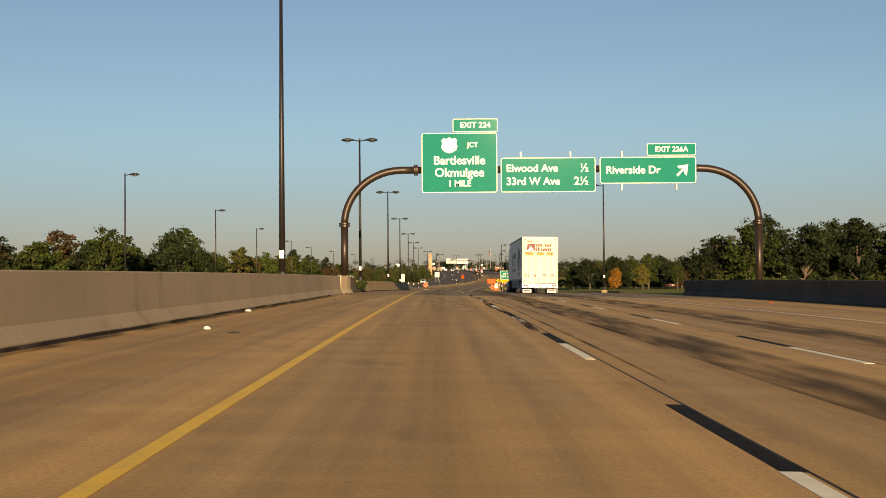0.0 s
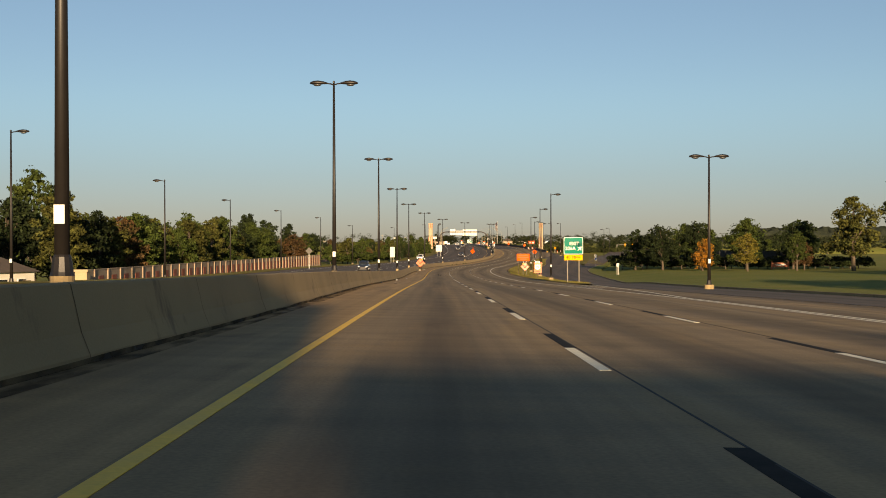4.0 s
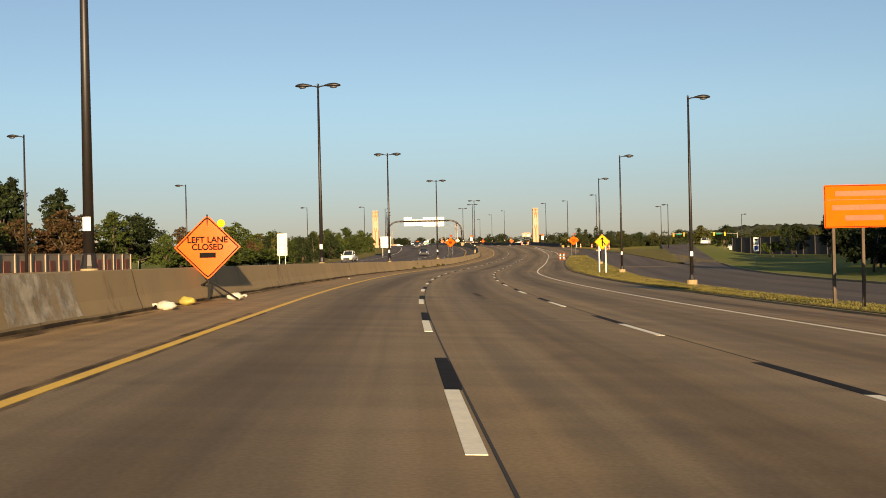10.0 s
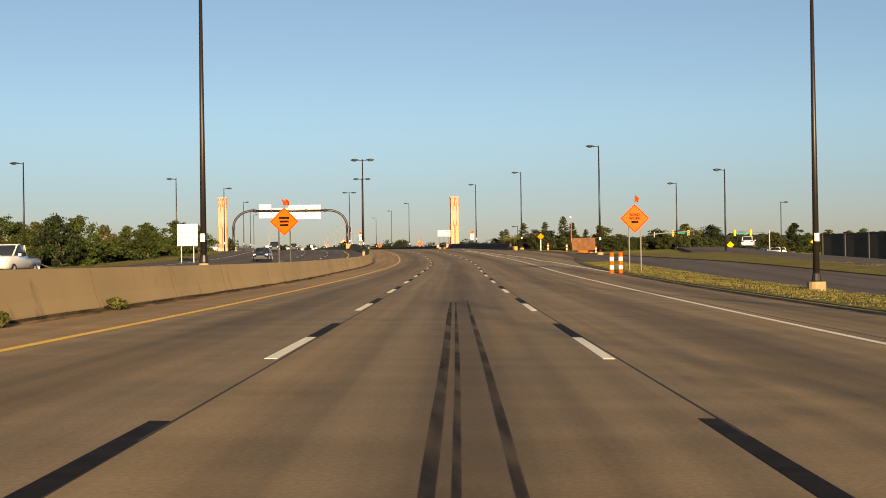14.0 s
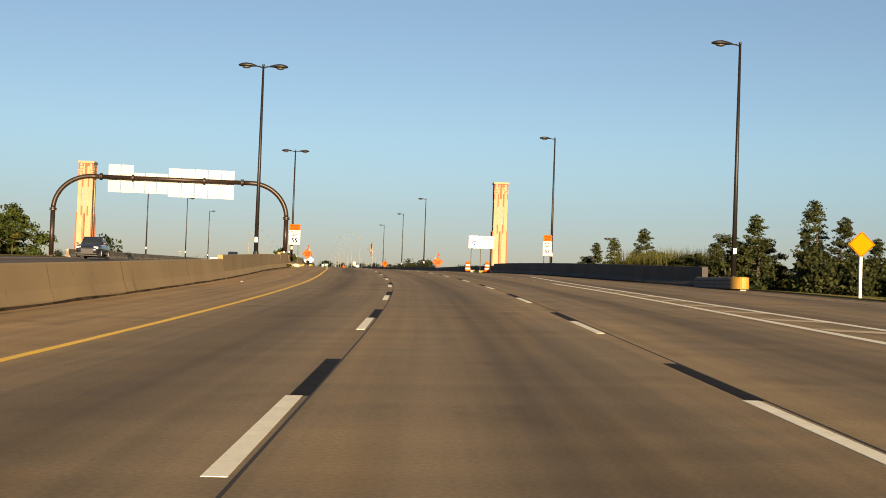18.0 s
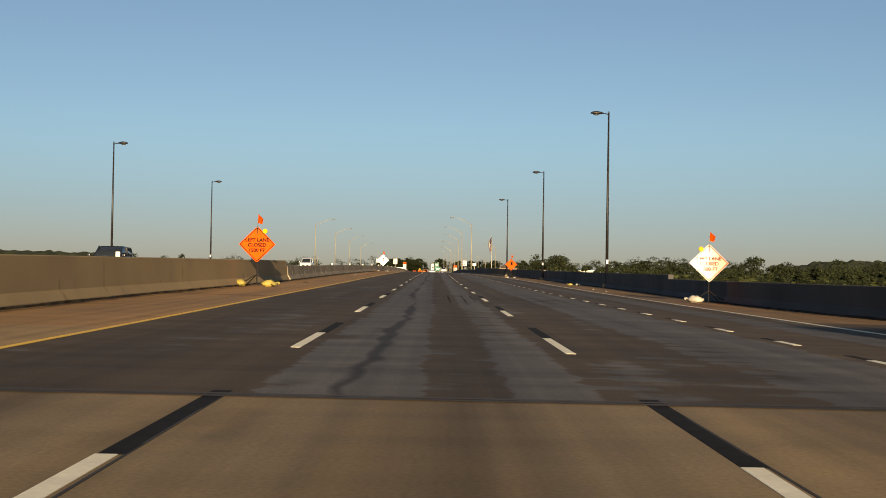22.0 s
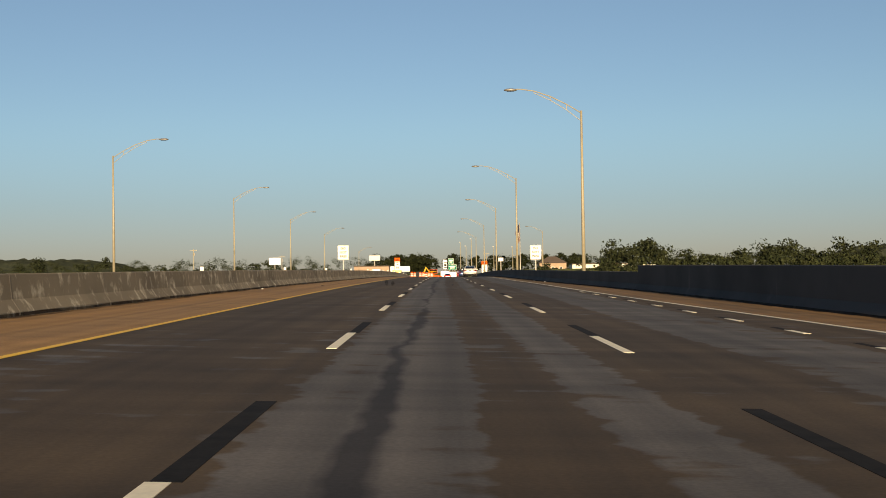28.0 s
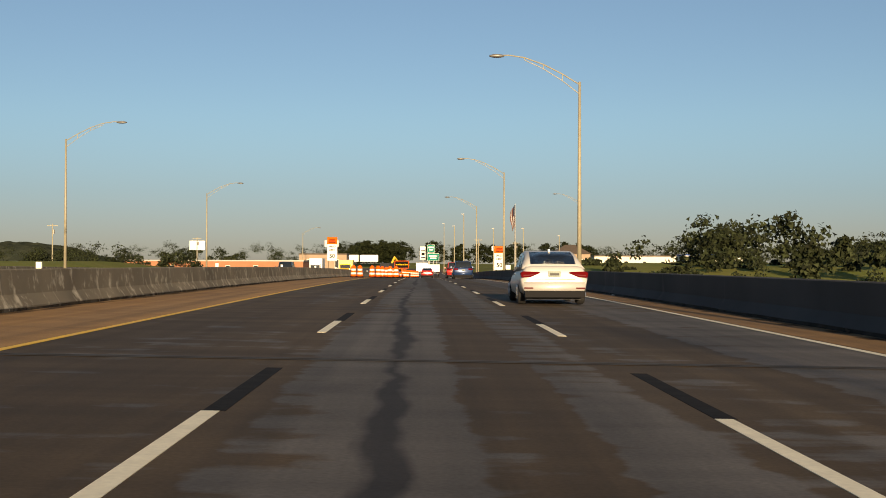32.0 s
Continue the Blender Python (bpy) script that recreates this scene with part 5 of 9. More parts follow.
def make_tree(seed, height, spread, mat, shape="broad", count=3600, size=0.36, label="", trunk_h=0.22):
    """A tree with a tapered trunk, forking limbs and a crown of many small leaf sprays."""
    rng = np.random.default_rng(seed)
    root = thing("tree", pose(0, 0, -200), label, "tree")
    bm = bmesh.new()
    lean = rng.normal(size=2) * 0.25
    top = Vector((lean[0], lean[1], height * 0.72))
    add_tube(bm, [(0, 0, -0.4), (0, 0, height * 0.1), (lean[0] * 0.4, lean[1] * 0.4, height * 0.35), top], [0.030 * height, 0.022 * height, 0.016 * height, 0.005 * height], 8)
    cs, rs = [], []
    if shape == "conifer":
        for i in range(40):
            u = i / 39
            ang = i * 2.4 + rng.random()
            rad = spread * (0.10 + 0.9 * (1 - u) ** 0.75) * (0.55 + 0.45 * rng.random())
            z = height * (0.12 + 0.83 * u)
            cs.append((math.cos(ang) * rad * 0.6, math.sin(ang) * rad * 0.6, z))
            rs.append(max(0.62, rad * 0.50))
            if i % 3 == 0:
                add_tube(bm, [(0, 0, z - 0.2), (math.cos(ang) * rad * 0.8, math.sin(ang) * rad * 0.8, z)], [0.05, 0.015], 5)
    else:
        n = 34 if shape == "broad" else 24 if shape == "tall" else 14
        for i in range(n):
            ang = i * 2.399 + rng.random()
            u = (i + 0.5) / n
            if shape == "tall":
                z = height * (0.25 + 0.66 * u)
                rad = spread * (0.75 if u < 0.7 else 0.75 * (1.15 - u) / 0.45) * (0.3 + 0.5 * rng.random())
            elif shape == "shrub":
                z = height * (0.25 + 0.45 * u)
                rad = spread * (0.2 + 0.7 * rng.random())
            else:
                z = height * (trunk_h - 0.02 + 0.68 * u)
                rad = spread * math.sqrt(max(0.03, 1 - (1.7 * u - 0.6) ** 2)) * (0.15 + 0.72 * rng.random())
            p = (math.cos(ang) * rad + lean[0], math.sin(ang) * rad + lean[1], z)
            cs.append(p)
            rs.append(spread * (0.20 + 0.24 * rng.random()) * (0.75 if u > 0.85 else 1.0))
            if i % 4 == 0:
                mid = Vector((p[0] * 0.45, p[1] * 0.45, z * 0.72))
                add_tube(bm, [(lean[0] * 0.2, lean[1] * 0.2, height * (0.16 + 0.25 * u)), mid, p], [0.012 * height, 0.008 * height, 0.003 * height], 5)
    part("trunk", bm, M["bark"], root, "", True)
    crown = new("crown", leaves_mesh("crown", leaf_cloud(rng, cs, rs, count, size), LEAVES[mat]))
    crown.parent = root
    return root


PROTO = {
    "green_a": make_tree(1, 10, 4.2, "green", "broad", 6400, 0.255, "broad leafy green roadside tree"),
    "green_b": make_tree(2, 10, 3.6, "green", "tall", 5600, 0.255, "tall leafy green roadside tree"),
    # dark kinds look shaded by leaf colour alone, wherever they stand
    "dark_a": make_tree(3, 10, 4.4, "dark", "broad", 6400, 0.255, "broad tree with shade put into its dark green leaves"),
    "dark_b": make_tree(4, 10, 3.2, "dark", "tall", 5400, 0.255, "tall tree with shade put into its dark green leaves"),
    "olive_a": make_tree(5, 10, 4.0, "olive", "broad", 6000, 0.255, "broad olive-green tree catching low sun"),
    "olive_b": make_tree(6, 10, 3.4, "olive", "tall", 5400, 0.255, "olive-green tree with loose crown"),
    "yellow": make_tree(7, 10, 3.8, "yellow", "broad", 5200, 0.255, "tree with yellowing autumn leaves"),
    "orange": make_tree(8, 10, 3.6, "orange", "broad", 4800, 0.255, "tree with bright orange autumn leaves", 0.12),
    "russet": make_tree(9, 10, 3.8, "russet", "broad", 5200, 0.255, "tree with russet brown leaves"),
    "shrub": make_tree(11, 3, 2.2, "green", "shrub", 3000, 0.18, "rounded green shrub beside the road"),
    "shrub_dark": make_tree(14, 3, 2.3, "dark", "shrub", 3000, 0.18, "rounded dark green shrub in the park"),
    "shrub_dry": make_tree(12, 3, 2.0, "olive", "shrub", 3400, 0.15, "dry olive-brown shrub beside the road"),
    "pine": make_tree(15, 10, 3.0, "pine", "conifer", 13000, 0.15, "pointed dark olive pine with loose crown on the embankment"),
    "willow": make_tree(16, 10, 3.2, "pine", "tall", 13000, 0.14, "dense olive-green tree with fine leaves on the embankment"),
    "brush": make_tree(17, 3, 2.0, "pine", "shrub", 4200, 0.11, "fine-leaved olive brush on the embankment"),
}
_used = set()


def tree(kind, x, y, h, wide=1.0, z=None, group=""):
    p = PROTO[kind]
    base = 3.0 if kind.startswith("shrub") or kind == "brush" else 10.0
    s = h / base
    m = pose(x, y, float(ground_z(x, y)) if z is None else z, 0, 0, (x * 37 + y * 53) % 360) @ Matrix.Diagonal((s * wide, s * wide, s, 1))
    if kind not in _used:
        _used.add(kind)
        p.matrix_basis = m
        t = p
    else:
        t = copy_thing(p, pose(0, 0, 0))
        t.matrix_basis = m
    if group:
        t["group"] = group
    return t


_r = random.Random(5)
KINDS_L = ["green_a", "dark_a", "green_b", "olive_a", "dark_b", "russet", "green_a", "dark_a", "olive_b"]
# along the left side, behind the wall and beyond
for y in range(70, 250, 13):
    for row in range(2):
        x = -47 - row * 13 - _r.random() * 7 - max(0, (150 - y)) * 0.12
        tree(_r.choice(KINDS_L), x, y + _r.random() * 9, (10 if y > 100 else 8) + _r.random() * 4 + row * 2, 0.9 + _r.random() * 0.4, group="trees beyond the opposite road")
for y in range(250, 480, 10):
    for row in range(2):
        x = -44 - row * 12 - _r.random() * 5
        h = (8.5 + _r.random() * 4.5 + row * 1.5) * (0.8 if y > 420 else 1.0)
        tree(_r.choice(KINDS_L), x, y + _r.random() * 6, h, 0.85 + _r.random() * 0.4, group="trees behind the noise wall")
tree("dark_b", -52, 462, 14, 1.15)
tree("dark_b", -47, 470, 13, 1.0)
for x, y, top, k in ((-71, 324, 13.8, "green_b"), (-47, 209, 9.5, "dark_a"), (-61, 482, 9.6, "dark_b"), (-64, 502, 10.4, "dark_b"), (100, 372, 19, "dark_a"), (85, 261, 12.6, "dark_a")):
    tree(k, x, y, (top - float(ground_z(x, y))) * 1.02, 0.9, group="tall trees")
for y in range(488, 690, 11):
    for row in range(2):
        x = float(YEL(y)) - 42 - row * 11 - _r.random() * 8
        tree(_r.choice(["green_a", "olive_a", "green_b", "dark_a", "olive_b", "russet"]), x, y + _r.random() * 7, (6.5 + _r.random() * 3.5 + row * 2) * (0.8 if y > 530 else 1.0), 0.95 + _r.random() * 0.4, group="trees by the river bank")
for i in range(44):
    y = 486 + i * 4.6 + _r.random() * 3
    tree(_r.choice(["shrub", "shrub", "shrub_dry"]), float(YEL(y)) - 37.5 - _r.random() * 4.5, y, 2.6 + _r.random() * 2.2, 1.35 + _r.random() * 0.5, group="brush by the river bank")
for x, y, h, k in ((-17.6, 505, 6.0, "green_b"), (-16.0, 505, 6.2, "dark_a"), (-13.4, 545, 7.2, "dark_a"), (-12.2, 548, 7.0, "green_a"), (-10.7, 590, 7.4, "green_a"), (-7.3, 600, 8.1, "green_b"), (-15.5, 520, 6.8, "dark_b"), (-26, 512, 6.0, "russet"), (-20, 540, 5.5, "russet"), (-15, 565, 5.0, "russet")):
    tree(k, x, y, h, 0.9, z=-6.3, group="trees by the river bank")
tree("dark_a", -6.5, 717, 11.5, 0.9, z=-9.2, group="trees by the river bank")
tree("shrub", -36, 500, 4.5, 2.0)
tree("shrub", -34, 508, 4.0, 1.8)
for x, y, h in ((-12, 688, 10.8), (-17, 692, 12), (-23, 690, 11.5), (-28, 696, 11)):
    tree("green_a", x, y, h, 1.0, z=-6.5)
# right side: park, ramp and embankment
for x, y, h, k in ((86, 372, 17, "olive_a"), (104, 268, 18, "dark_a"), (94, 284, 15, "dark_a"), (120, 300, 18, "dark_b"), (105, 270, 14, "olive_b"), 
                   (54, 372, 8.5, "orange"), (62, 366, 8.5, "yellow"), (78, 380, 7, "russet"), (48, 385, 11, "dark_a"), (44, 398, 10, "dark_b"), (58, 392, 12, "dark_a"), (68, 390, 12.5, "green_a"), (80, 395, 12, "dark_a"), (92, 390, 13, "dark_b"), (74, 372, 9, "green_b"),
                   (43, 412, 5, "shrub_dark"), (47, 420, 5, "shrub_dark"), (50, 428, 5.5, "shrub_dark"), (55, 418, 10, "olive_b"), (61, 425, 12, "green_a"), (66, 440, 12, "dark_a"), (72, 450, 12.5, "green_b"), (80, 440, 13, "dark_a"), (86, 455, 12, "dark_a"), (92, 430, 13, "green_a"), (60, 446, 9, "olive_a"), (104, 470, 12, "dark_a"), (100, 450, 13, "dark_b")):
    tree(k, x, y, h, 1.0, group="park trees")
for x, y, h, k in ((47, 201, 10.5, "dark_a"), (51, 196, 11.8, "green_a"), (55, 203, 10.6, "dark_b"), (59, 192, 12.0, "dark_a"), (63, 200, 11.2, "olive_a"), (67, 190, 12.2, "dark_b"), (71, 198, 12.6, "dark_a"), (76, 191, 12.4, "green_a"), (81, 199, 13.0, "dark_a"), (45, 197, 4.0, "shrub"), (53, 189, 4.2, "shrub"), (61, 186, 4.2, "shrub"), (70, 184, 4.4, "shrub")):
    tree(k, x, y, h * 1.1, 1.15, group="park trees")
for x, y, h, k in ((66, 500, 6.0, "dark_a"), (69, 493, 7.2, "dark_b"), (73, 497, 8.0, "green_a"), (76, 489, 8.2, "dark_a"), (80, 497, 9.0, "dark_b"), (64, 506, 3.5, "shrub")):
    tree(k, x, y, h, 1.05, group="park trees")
for i in range(26):
    x, y = 76 + i * 6.5 + _r.random() * 5, 690 + _r.random() * 40 + i * 3
    tree(_r.choice(["green_a", "dark_a", "olive_a", "dark_b"]), x, y, 7 + _r.random() * 4, 1.2, z=-6.0, group="far roadside trees")
for x, y, top, w, k in ((55.3, 664.7, 2.6, 0.95, "pine"), (50.2, 620.3, 1.4, 0.9, "pine"), (52.4, 617, 2.2, 0.8, "pine"), (50.1, 656, 1.2, 0.85, "pine"), (51.6, 670, 1.2, 0.9, "pine"), (53.4, 615, 1.1, 0.85, "pine"), (49.0, 622, 0.4, 1.1, "willow"), (51.6, 623, 0.2, 1.2, "willow"), (53.5, 619, -0.2, 1.2, "willow"), (47.6, 626, -0.9, 1.1, "willow"), (56.0, 616, 0.0, 0.9, "pine"), (58.6, 615, 0.8, 1.0, "olive_b"), (53.5, 660, 0.2, 1.1, "willow"), (57.5, 668, 0.6, 1.2, "willow"), (49.2, 663, -0.3, 1.0, "willow"), (61, 664, 0.4, 1.2, "dark_a")):
    tree(k, x, y, top + 5.4, w * 1.35, z=-5.4, group="embankment trees")
for i in range(44):
    u = i / 43
    x, y = (48.5 + 22 * u + _r.random() * 3, 604 + 12 * _r.random()) if i % 2 else (46.5 + 8 * _r.random(), 626 + 44 * u)
    tree("brush", x, y, (3.9 if i % 2 else 3.8) + _r.random() * 1.0, 0.85 + 0.4 * _r.random(), z=-5.2, group="embankment brush")
_rg = np.random.default_rng(21)
_v = []
for i in range(4200):
    x, y = 46.5 + 7.5 * _rg.random(), 627 + 16 * _rg.random()
    h, lx, ly = 3.6 + 1.3 * _rg.random(), _rg.normal() * 0.35, _rg.normal() * 0.35
    _v += [(x - 0.07, y, -5.2), (x + 0.07, y + 0.02, -5.2), (x + lx, y + ly, -5.2 + h)]
_o = new("tall_reeds", leaves_mesh("tall_reeds", np.array(_v), LEAVES["olive"]))
tagged(_o, "stand of tall pale reeds on the embankment", "reeds", kind="stuff")
for i in range(22):
    x = 45 + i * 2.5 + _r.random()
    tree("shrub_dark", x, 399 + _r.random() * 6, 2.6 + _r.random() * 1.6, 1.7, group="park shrubs")
# woods on the far bank of the river and beyond the works, too far to pick apart
def woods(name, label, places):
    """Many trees of the kinds above as one mass of leaves and trunks: kind, x, y, height, width, base."""
    out = []
    for kind, x, y, h, wide, z in places:
        for o in PROTO[kind].children:
            me = o.data
            co = np.empty(len(me.vertices) * 3)
            me.vertices.foreach_get("co", co)
            if o.name.startswith("crown"):
                a, k = (x * 37 + y * 53) % 6.283, h / 10.0
                c = co.reshape(-1, 3) * [k * wide, k * wide, k]
                out.append(np.stack([c[:, 0] * math.cos(a) - c[:, 1] * math.sin(a) + x, c[:, 0] * math.sin(a) + c[:, 1] * math.cos(a) + y, c[:, 2] + z], -1))
    return tagged(new(name, leaves_mesh(name, np.concatenate(out), LEAVES["woods"])), label, "woods", kind="stuff")


_kinds = ["green_a", "dark_a", "dark_b", "dark_a", "dark_a"]
woods("works_woods", "dark trees beyond the roadworks", [(_r.choice(_kinds), -18 + i * 1.9 + _r.random() * 1.5 if i < 14 else 24 + (i - 14) * 7 + _r.random() * 5, 1480 + _r.random() * 120, 11.5 + _r.random() * 3.5, 1.3, -2.0) for i in range(26)])


def far_woods(name, x0, x1, y0, y1, n, h, z, seed, k=1.0):
    """Woods far off: one mass of leaf sprays with an uneven skyline."""
    rng = np.random.default_rng(seed)
    cs = np.stack([x0 + (x1 - x0) * rng.random(n), y0 + (y1 - y0) * rng.random(n), z + h * (0.25 + 0.5 * rng.random(n))], 1)
    rs = k * h * (0.22 + 0.2 * rng.random(n))
    ob = new(name, leaves_mesh(name, leaf_cloud(rng, cs, rs, n * 330, min(0.56, h * 0.053)), LEAVES["far"]))
    return tagged(ob, "distant belt of dull green woods", "woods", kind="stuff")


far_woods("far_woods", 44, 420, 1082, 1104, 380, 5.6, -5.2, 9)
far_woods("far_woods", 46, 110, 1116, 1160, 150, 7.6, -5.2, 12, 0.62)
far_woods("far_woods", 64, 330, 1100, 1140, 350, 9.8, -5.2, 10, 0.62)
far_woods("far_woods", -330, -24, 1180, 1250, 130, 7.6, -4.9, 11)
far_woods("far_woods", 60, 420, 1120, 1210, 240, 13.6, -5, 7)
far_woods("far_woods", -460, -30, 1240, 1330, 150, 9.0, -4.5, 8)
far_woods("far_woods", -900, -60, 1350, 1700, 230, 14, -4, 1)
far_woods("far_woods", 120, 1100, 1300, 1750, 300, 15, -4, 2)
far_woods("far_woods", -500, 700, 2000, 2300, 260, 24, -3, 3)
far_woods("far_woods", 130, 620, 620, 686, 100, 10, -6, 4)
far_woods("far_woods", -560, -90, 560, 688, 110, 11, -6, 5)
far_woods("far_woods", -420, -75, 60, 560, 150, 12, -6, 6)


def ridge(name, x0, x1, y, crest, seed):
    """A far wooded ridge: a long hill whose crest is broken by tree tops."""
    xs = np.arange(x0, x1, 5.0)
    u = (xs - x0) / (x1 - x0)
    env = np.clip(np.minimum(u / 0.22, (1 - u) / 0.22), 0, 1)
    env = env * env * (3 - 2 * env)
    rows, depth = [], np.linspace(0, 1, 9)
    for v in depth:
        bump = np.array([noise.noise((x / 160.0, seed, v * 3)) * 0.10 + noise.noise((x / 30.0, seed + 9.0, v * 9)) * 0.10 + noise.noise((x / 12.0, seed + 5.0, v * 20)) * 0.13 for x in xs])
        rows.append(np.stack([xs + 0 * xs, np.full_like(xs, y + v * 160), -6 + (crest + 6) * env * (math.sin(v * math.pi / 2) ** 0.8) * (1 + bump)], -1))
    w = len(xs)
    me = bpy.data.meshes.new(name)
    me.from_pydata(np.concatenate(rows).tolist(), [], [(i * w + j, i * w + j + 1, (i + 1) * w + j + 1, (i + 1) * w + j) for i in range(8) for j in range(w - 1)])
    me.materials.append(M["ridge"])
    return tagged(new(name, me), "distant low wooded ridge with haze put into its colour", "hill", kind="structure")


# distance haze is mixed into the ridge's grey-green; the air itself is clear
M["ridge"] = material("hazy_distant_woods", (0.040, 0.048, 0.034), 0.95, var=0.4, scale=0.05, fine=0.5, bump=0, second=(0.062, 0.068, 0.042), spec=0.0)
ridge("hill", -1250, -360, 2500, 29, 3.0)
ridge("hill", 560, 1700, 2870, 40, 7.0)


# ---- noise walls ----
def noise_wall(p0, p1, z, h, bay, label, face="wall_beige", field="wall_red", drop=0.0, inset=(0.35, 0.55)):
    """Bays between posts, each with a raised inset; the wall falls by drop over its length."""
    d = Vector((p1[0] - p0[0], p1[1] - p0[1], 0))
    n = int(round(d.length / bay))
    root = thing("noise_wall", pose(p0[0], p0[1], z, 0, 0, math.degrees(math.atan2(d.y, d.x))), label, "wall", kind="structure")
    step = d.length / n
    bays = mesh_of("panel", box(0.16, step - 0.16, -0.08, 0.08, -1.5, h), M[face])
    bm = box(step * 0.32, step * 0.68, -0.13, -0.06, inset[0], h - inset[1], 0.02)
    red = mesh_of("inset", bm, M[field])
    post = mesh_of("post", box(-0.17, 0.17, -0.2, 0.2, -1.5, h + 0.1, 0.03), M[face])
    cap = mesh_of("coping", box(0.17, step - 0.17, -0.13, 0.13, h + 0.004, h + 0.12, 0.02), M[face])
    for i in range(n):
        m = pose(i * step, 0, -drop * i / n)
        shared("panel", bays, root, m)
        shared("coping", cap, root, m)
        shared("inset", red, root, m)
        shared("post", post, root, m)
    shared("post", post, root, pose(n * step, 0, -drop))
    return root


noise_wall((-38, 243), (-38, 474), -5.4, 2.62, 5.0, "long beige precast noise wall with red inset panels", drop=0.42, inset=(0.1, 0.62))
noise_wall((93, 440), (76, 572), -6.2, 4.0, 5.0, "grey noise wall with tall insets, shade put into both colours", "wall_shade_grey", "wall_shade_red", inset=(0.35, 0.9))
for x, y in ((-37, 241), (-40.5, 550)):
    g = thing("gate_pillar", pose(x, y, -6.2), "cream stucco pillar at a wall's end", "pillar")
    part("shaft", box(-0.6, 0.6, -0.6, 0.6, -0.5, 3.4, 0.04), M["cream"], g)
    part("cap", box(-0.72, 0.72, -0.72, 0.72, 3.4, 3.65, 0.05), M["cream"], g)
noise_wall((-48, 551), (-41.2, 550.5), -6.2, 2.2, 3.5, "short beige wall beside a cream pillar")


# ---- signs on posts ----
def bars(parent, rows, mat, y=-0.008):
    """Lines of writing too far off to read, as plain bars: x0, x1, z, height."""
    for x0, x1, z, h in rows:
        part("text_bar", box(x0, x1, y - 0.002, y, z - h / 2, z + h / 2), mat, parent)


def posts(root, xs, z0, z1, y=0.05, mat=None, r=0.035):
    for x in xs:
        part("post", box(x - r, x + r, y - r + 0.02, y + r + 0.02, z0, z1, 0.006), mat or M["galv"], root)


def diamond(name, x, y, z, side, face, label, turn=0.0, lines=(), symbol=None, group="", tilt=0.0, flags=False, light=False, legs="stand", border=True):
    """A square sign on its corner. legs: stand (a low portable frame), posts, or post."""
    ground = float(road_z(x, y))
    d = side * 0.7071
    root = thing(name, pose(x, y, ground, 0, 0, turn), label, "road sign", group)
    zc = z - ground
    tm = Matrix.Translation((0, 0, zc)) @ Matrix.Rotation(radians(tilt), 4, "X")
    c = 0.08
    out = [(0, -d + c * 0.3), (c, -d + c), (d - c, -c), (d, 0), (d - c, c), (c, d - c), (0, d - c * 0.3), (-c, d - c), (-d + c, c), (-d, 0), (-d + c, -c), (-c, -d + c)]
    bm = plate(out, 0, 0.012)
    bmesh.ops.transform(bm, matrix=tm, verts=bm.verts)
    panel = part("panel", bm, face, root)
    if border:
        bm = bmesh.new()
        k0, k1 = 0.95, 0.90
        a = [bm.verts.new((u * k0, -0.005, v * k0)) for u, v in out]
        b = [bm.verts.new((u * k1, -0.005, v * k1)) for u, v in out]
        for k in range(12):
            bm.faces.new((a[k], a[(k + 1) % 12], b[(k + 1) % 12], b[k]))
        bmesh.ops.transform(bm, matrix=tm, verts=bm.verts)
        part("border", bm, M["sign_black"], root, "thin black border")
    for text, size, dz in lines:
        if text is None:
            bm = box(-size, size, -0.007, -0.004, dz - side * 0.055, dz + side * 0.055)
            bmesh.ops.transform(bm, matrix=tm, verts=bm.verts)
            part("text_bar", bm, M["sign_black"], root)
        else:
            w = words(text, size, 0, zc + dz, -0.007, M["sign_black"], root, bold=0.006)
            w.matrix_basis = tm @ pose(0, -0.006, dz, 90, 0, 0)
    if symbol == "merge":
        for out2 in ([(-0.06, -0.42), (0.06, -0.42), (0.06, 0.22), (0.19, 0.20), (0, 0.48), (-0.19, 0.20), (-0.06, 0.22)], [(0.06, -0.06), (0.24, -0.32), (0.33, -0.26), (0.06, 0.10)]):
            part("symbol", plate([(u * side, zc + v * side) for u, v in out2], -0.008, -0.004), M["sign_black"], root, "black merge arrow")
    if symbol == "lane":
        for out2 in ([(-0.07, -0.38), (0.05, -0.38), (0.05, 0.36), (-0.07, 0.36)], [(0.14, -0.38), (0.26, -0.38), (0.18, -0.05), (0.18, 0.36), (0.06, 0.36), (0.06, -0.08)]):
            part("symbol", plate([(u * side * 0.9, zc + v * side * 0.9) for u, v in out2], -0.008, -0.004), M["sign_black"], root, "black lane-ends symbol")
    if legs == "stand":
        part("mast", tube([(0, 0.10, 0.05), (0, 0.05, zc), (0, 0.05, zc + d)], [0.03, 0.025, 0.02], 8), M["pole"], root)
        for sx in (-1, 1):
            part("leg", tube([(0, 0.1, 0.5), (sx * 0.75, 0.1 - 0.3, 0.02)], [0.022, 0.022], 6), M["pole"], root)
            part("leg", tube([(0, 0.1, 0.5), (sx * 0.6, 0.1 + 0.9, 0.02)], [0.022, 0.022], 6), M["pole"], root)
    elif legs == "posts":
        posts(root, (-side * 0.28, side * 0.28), -0.3, zc + side * 0.3, 0.04, M["pole"])
    elif legs == "white":
        posts(root, (-side * 0.3, side * 0.3), -0.3, zc + side * 0.3, 0.05, M["sign_white"], 0.05)
    else:
        posts(root, (0,), -0.3, zc + d * 0.8, 0.04, M["sign_white"], 0.05)
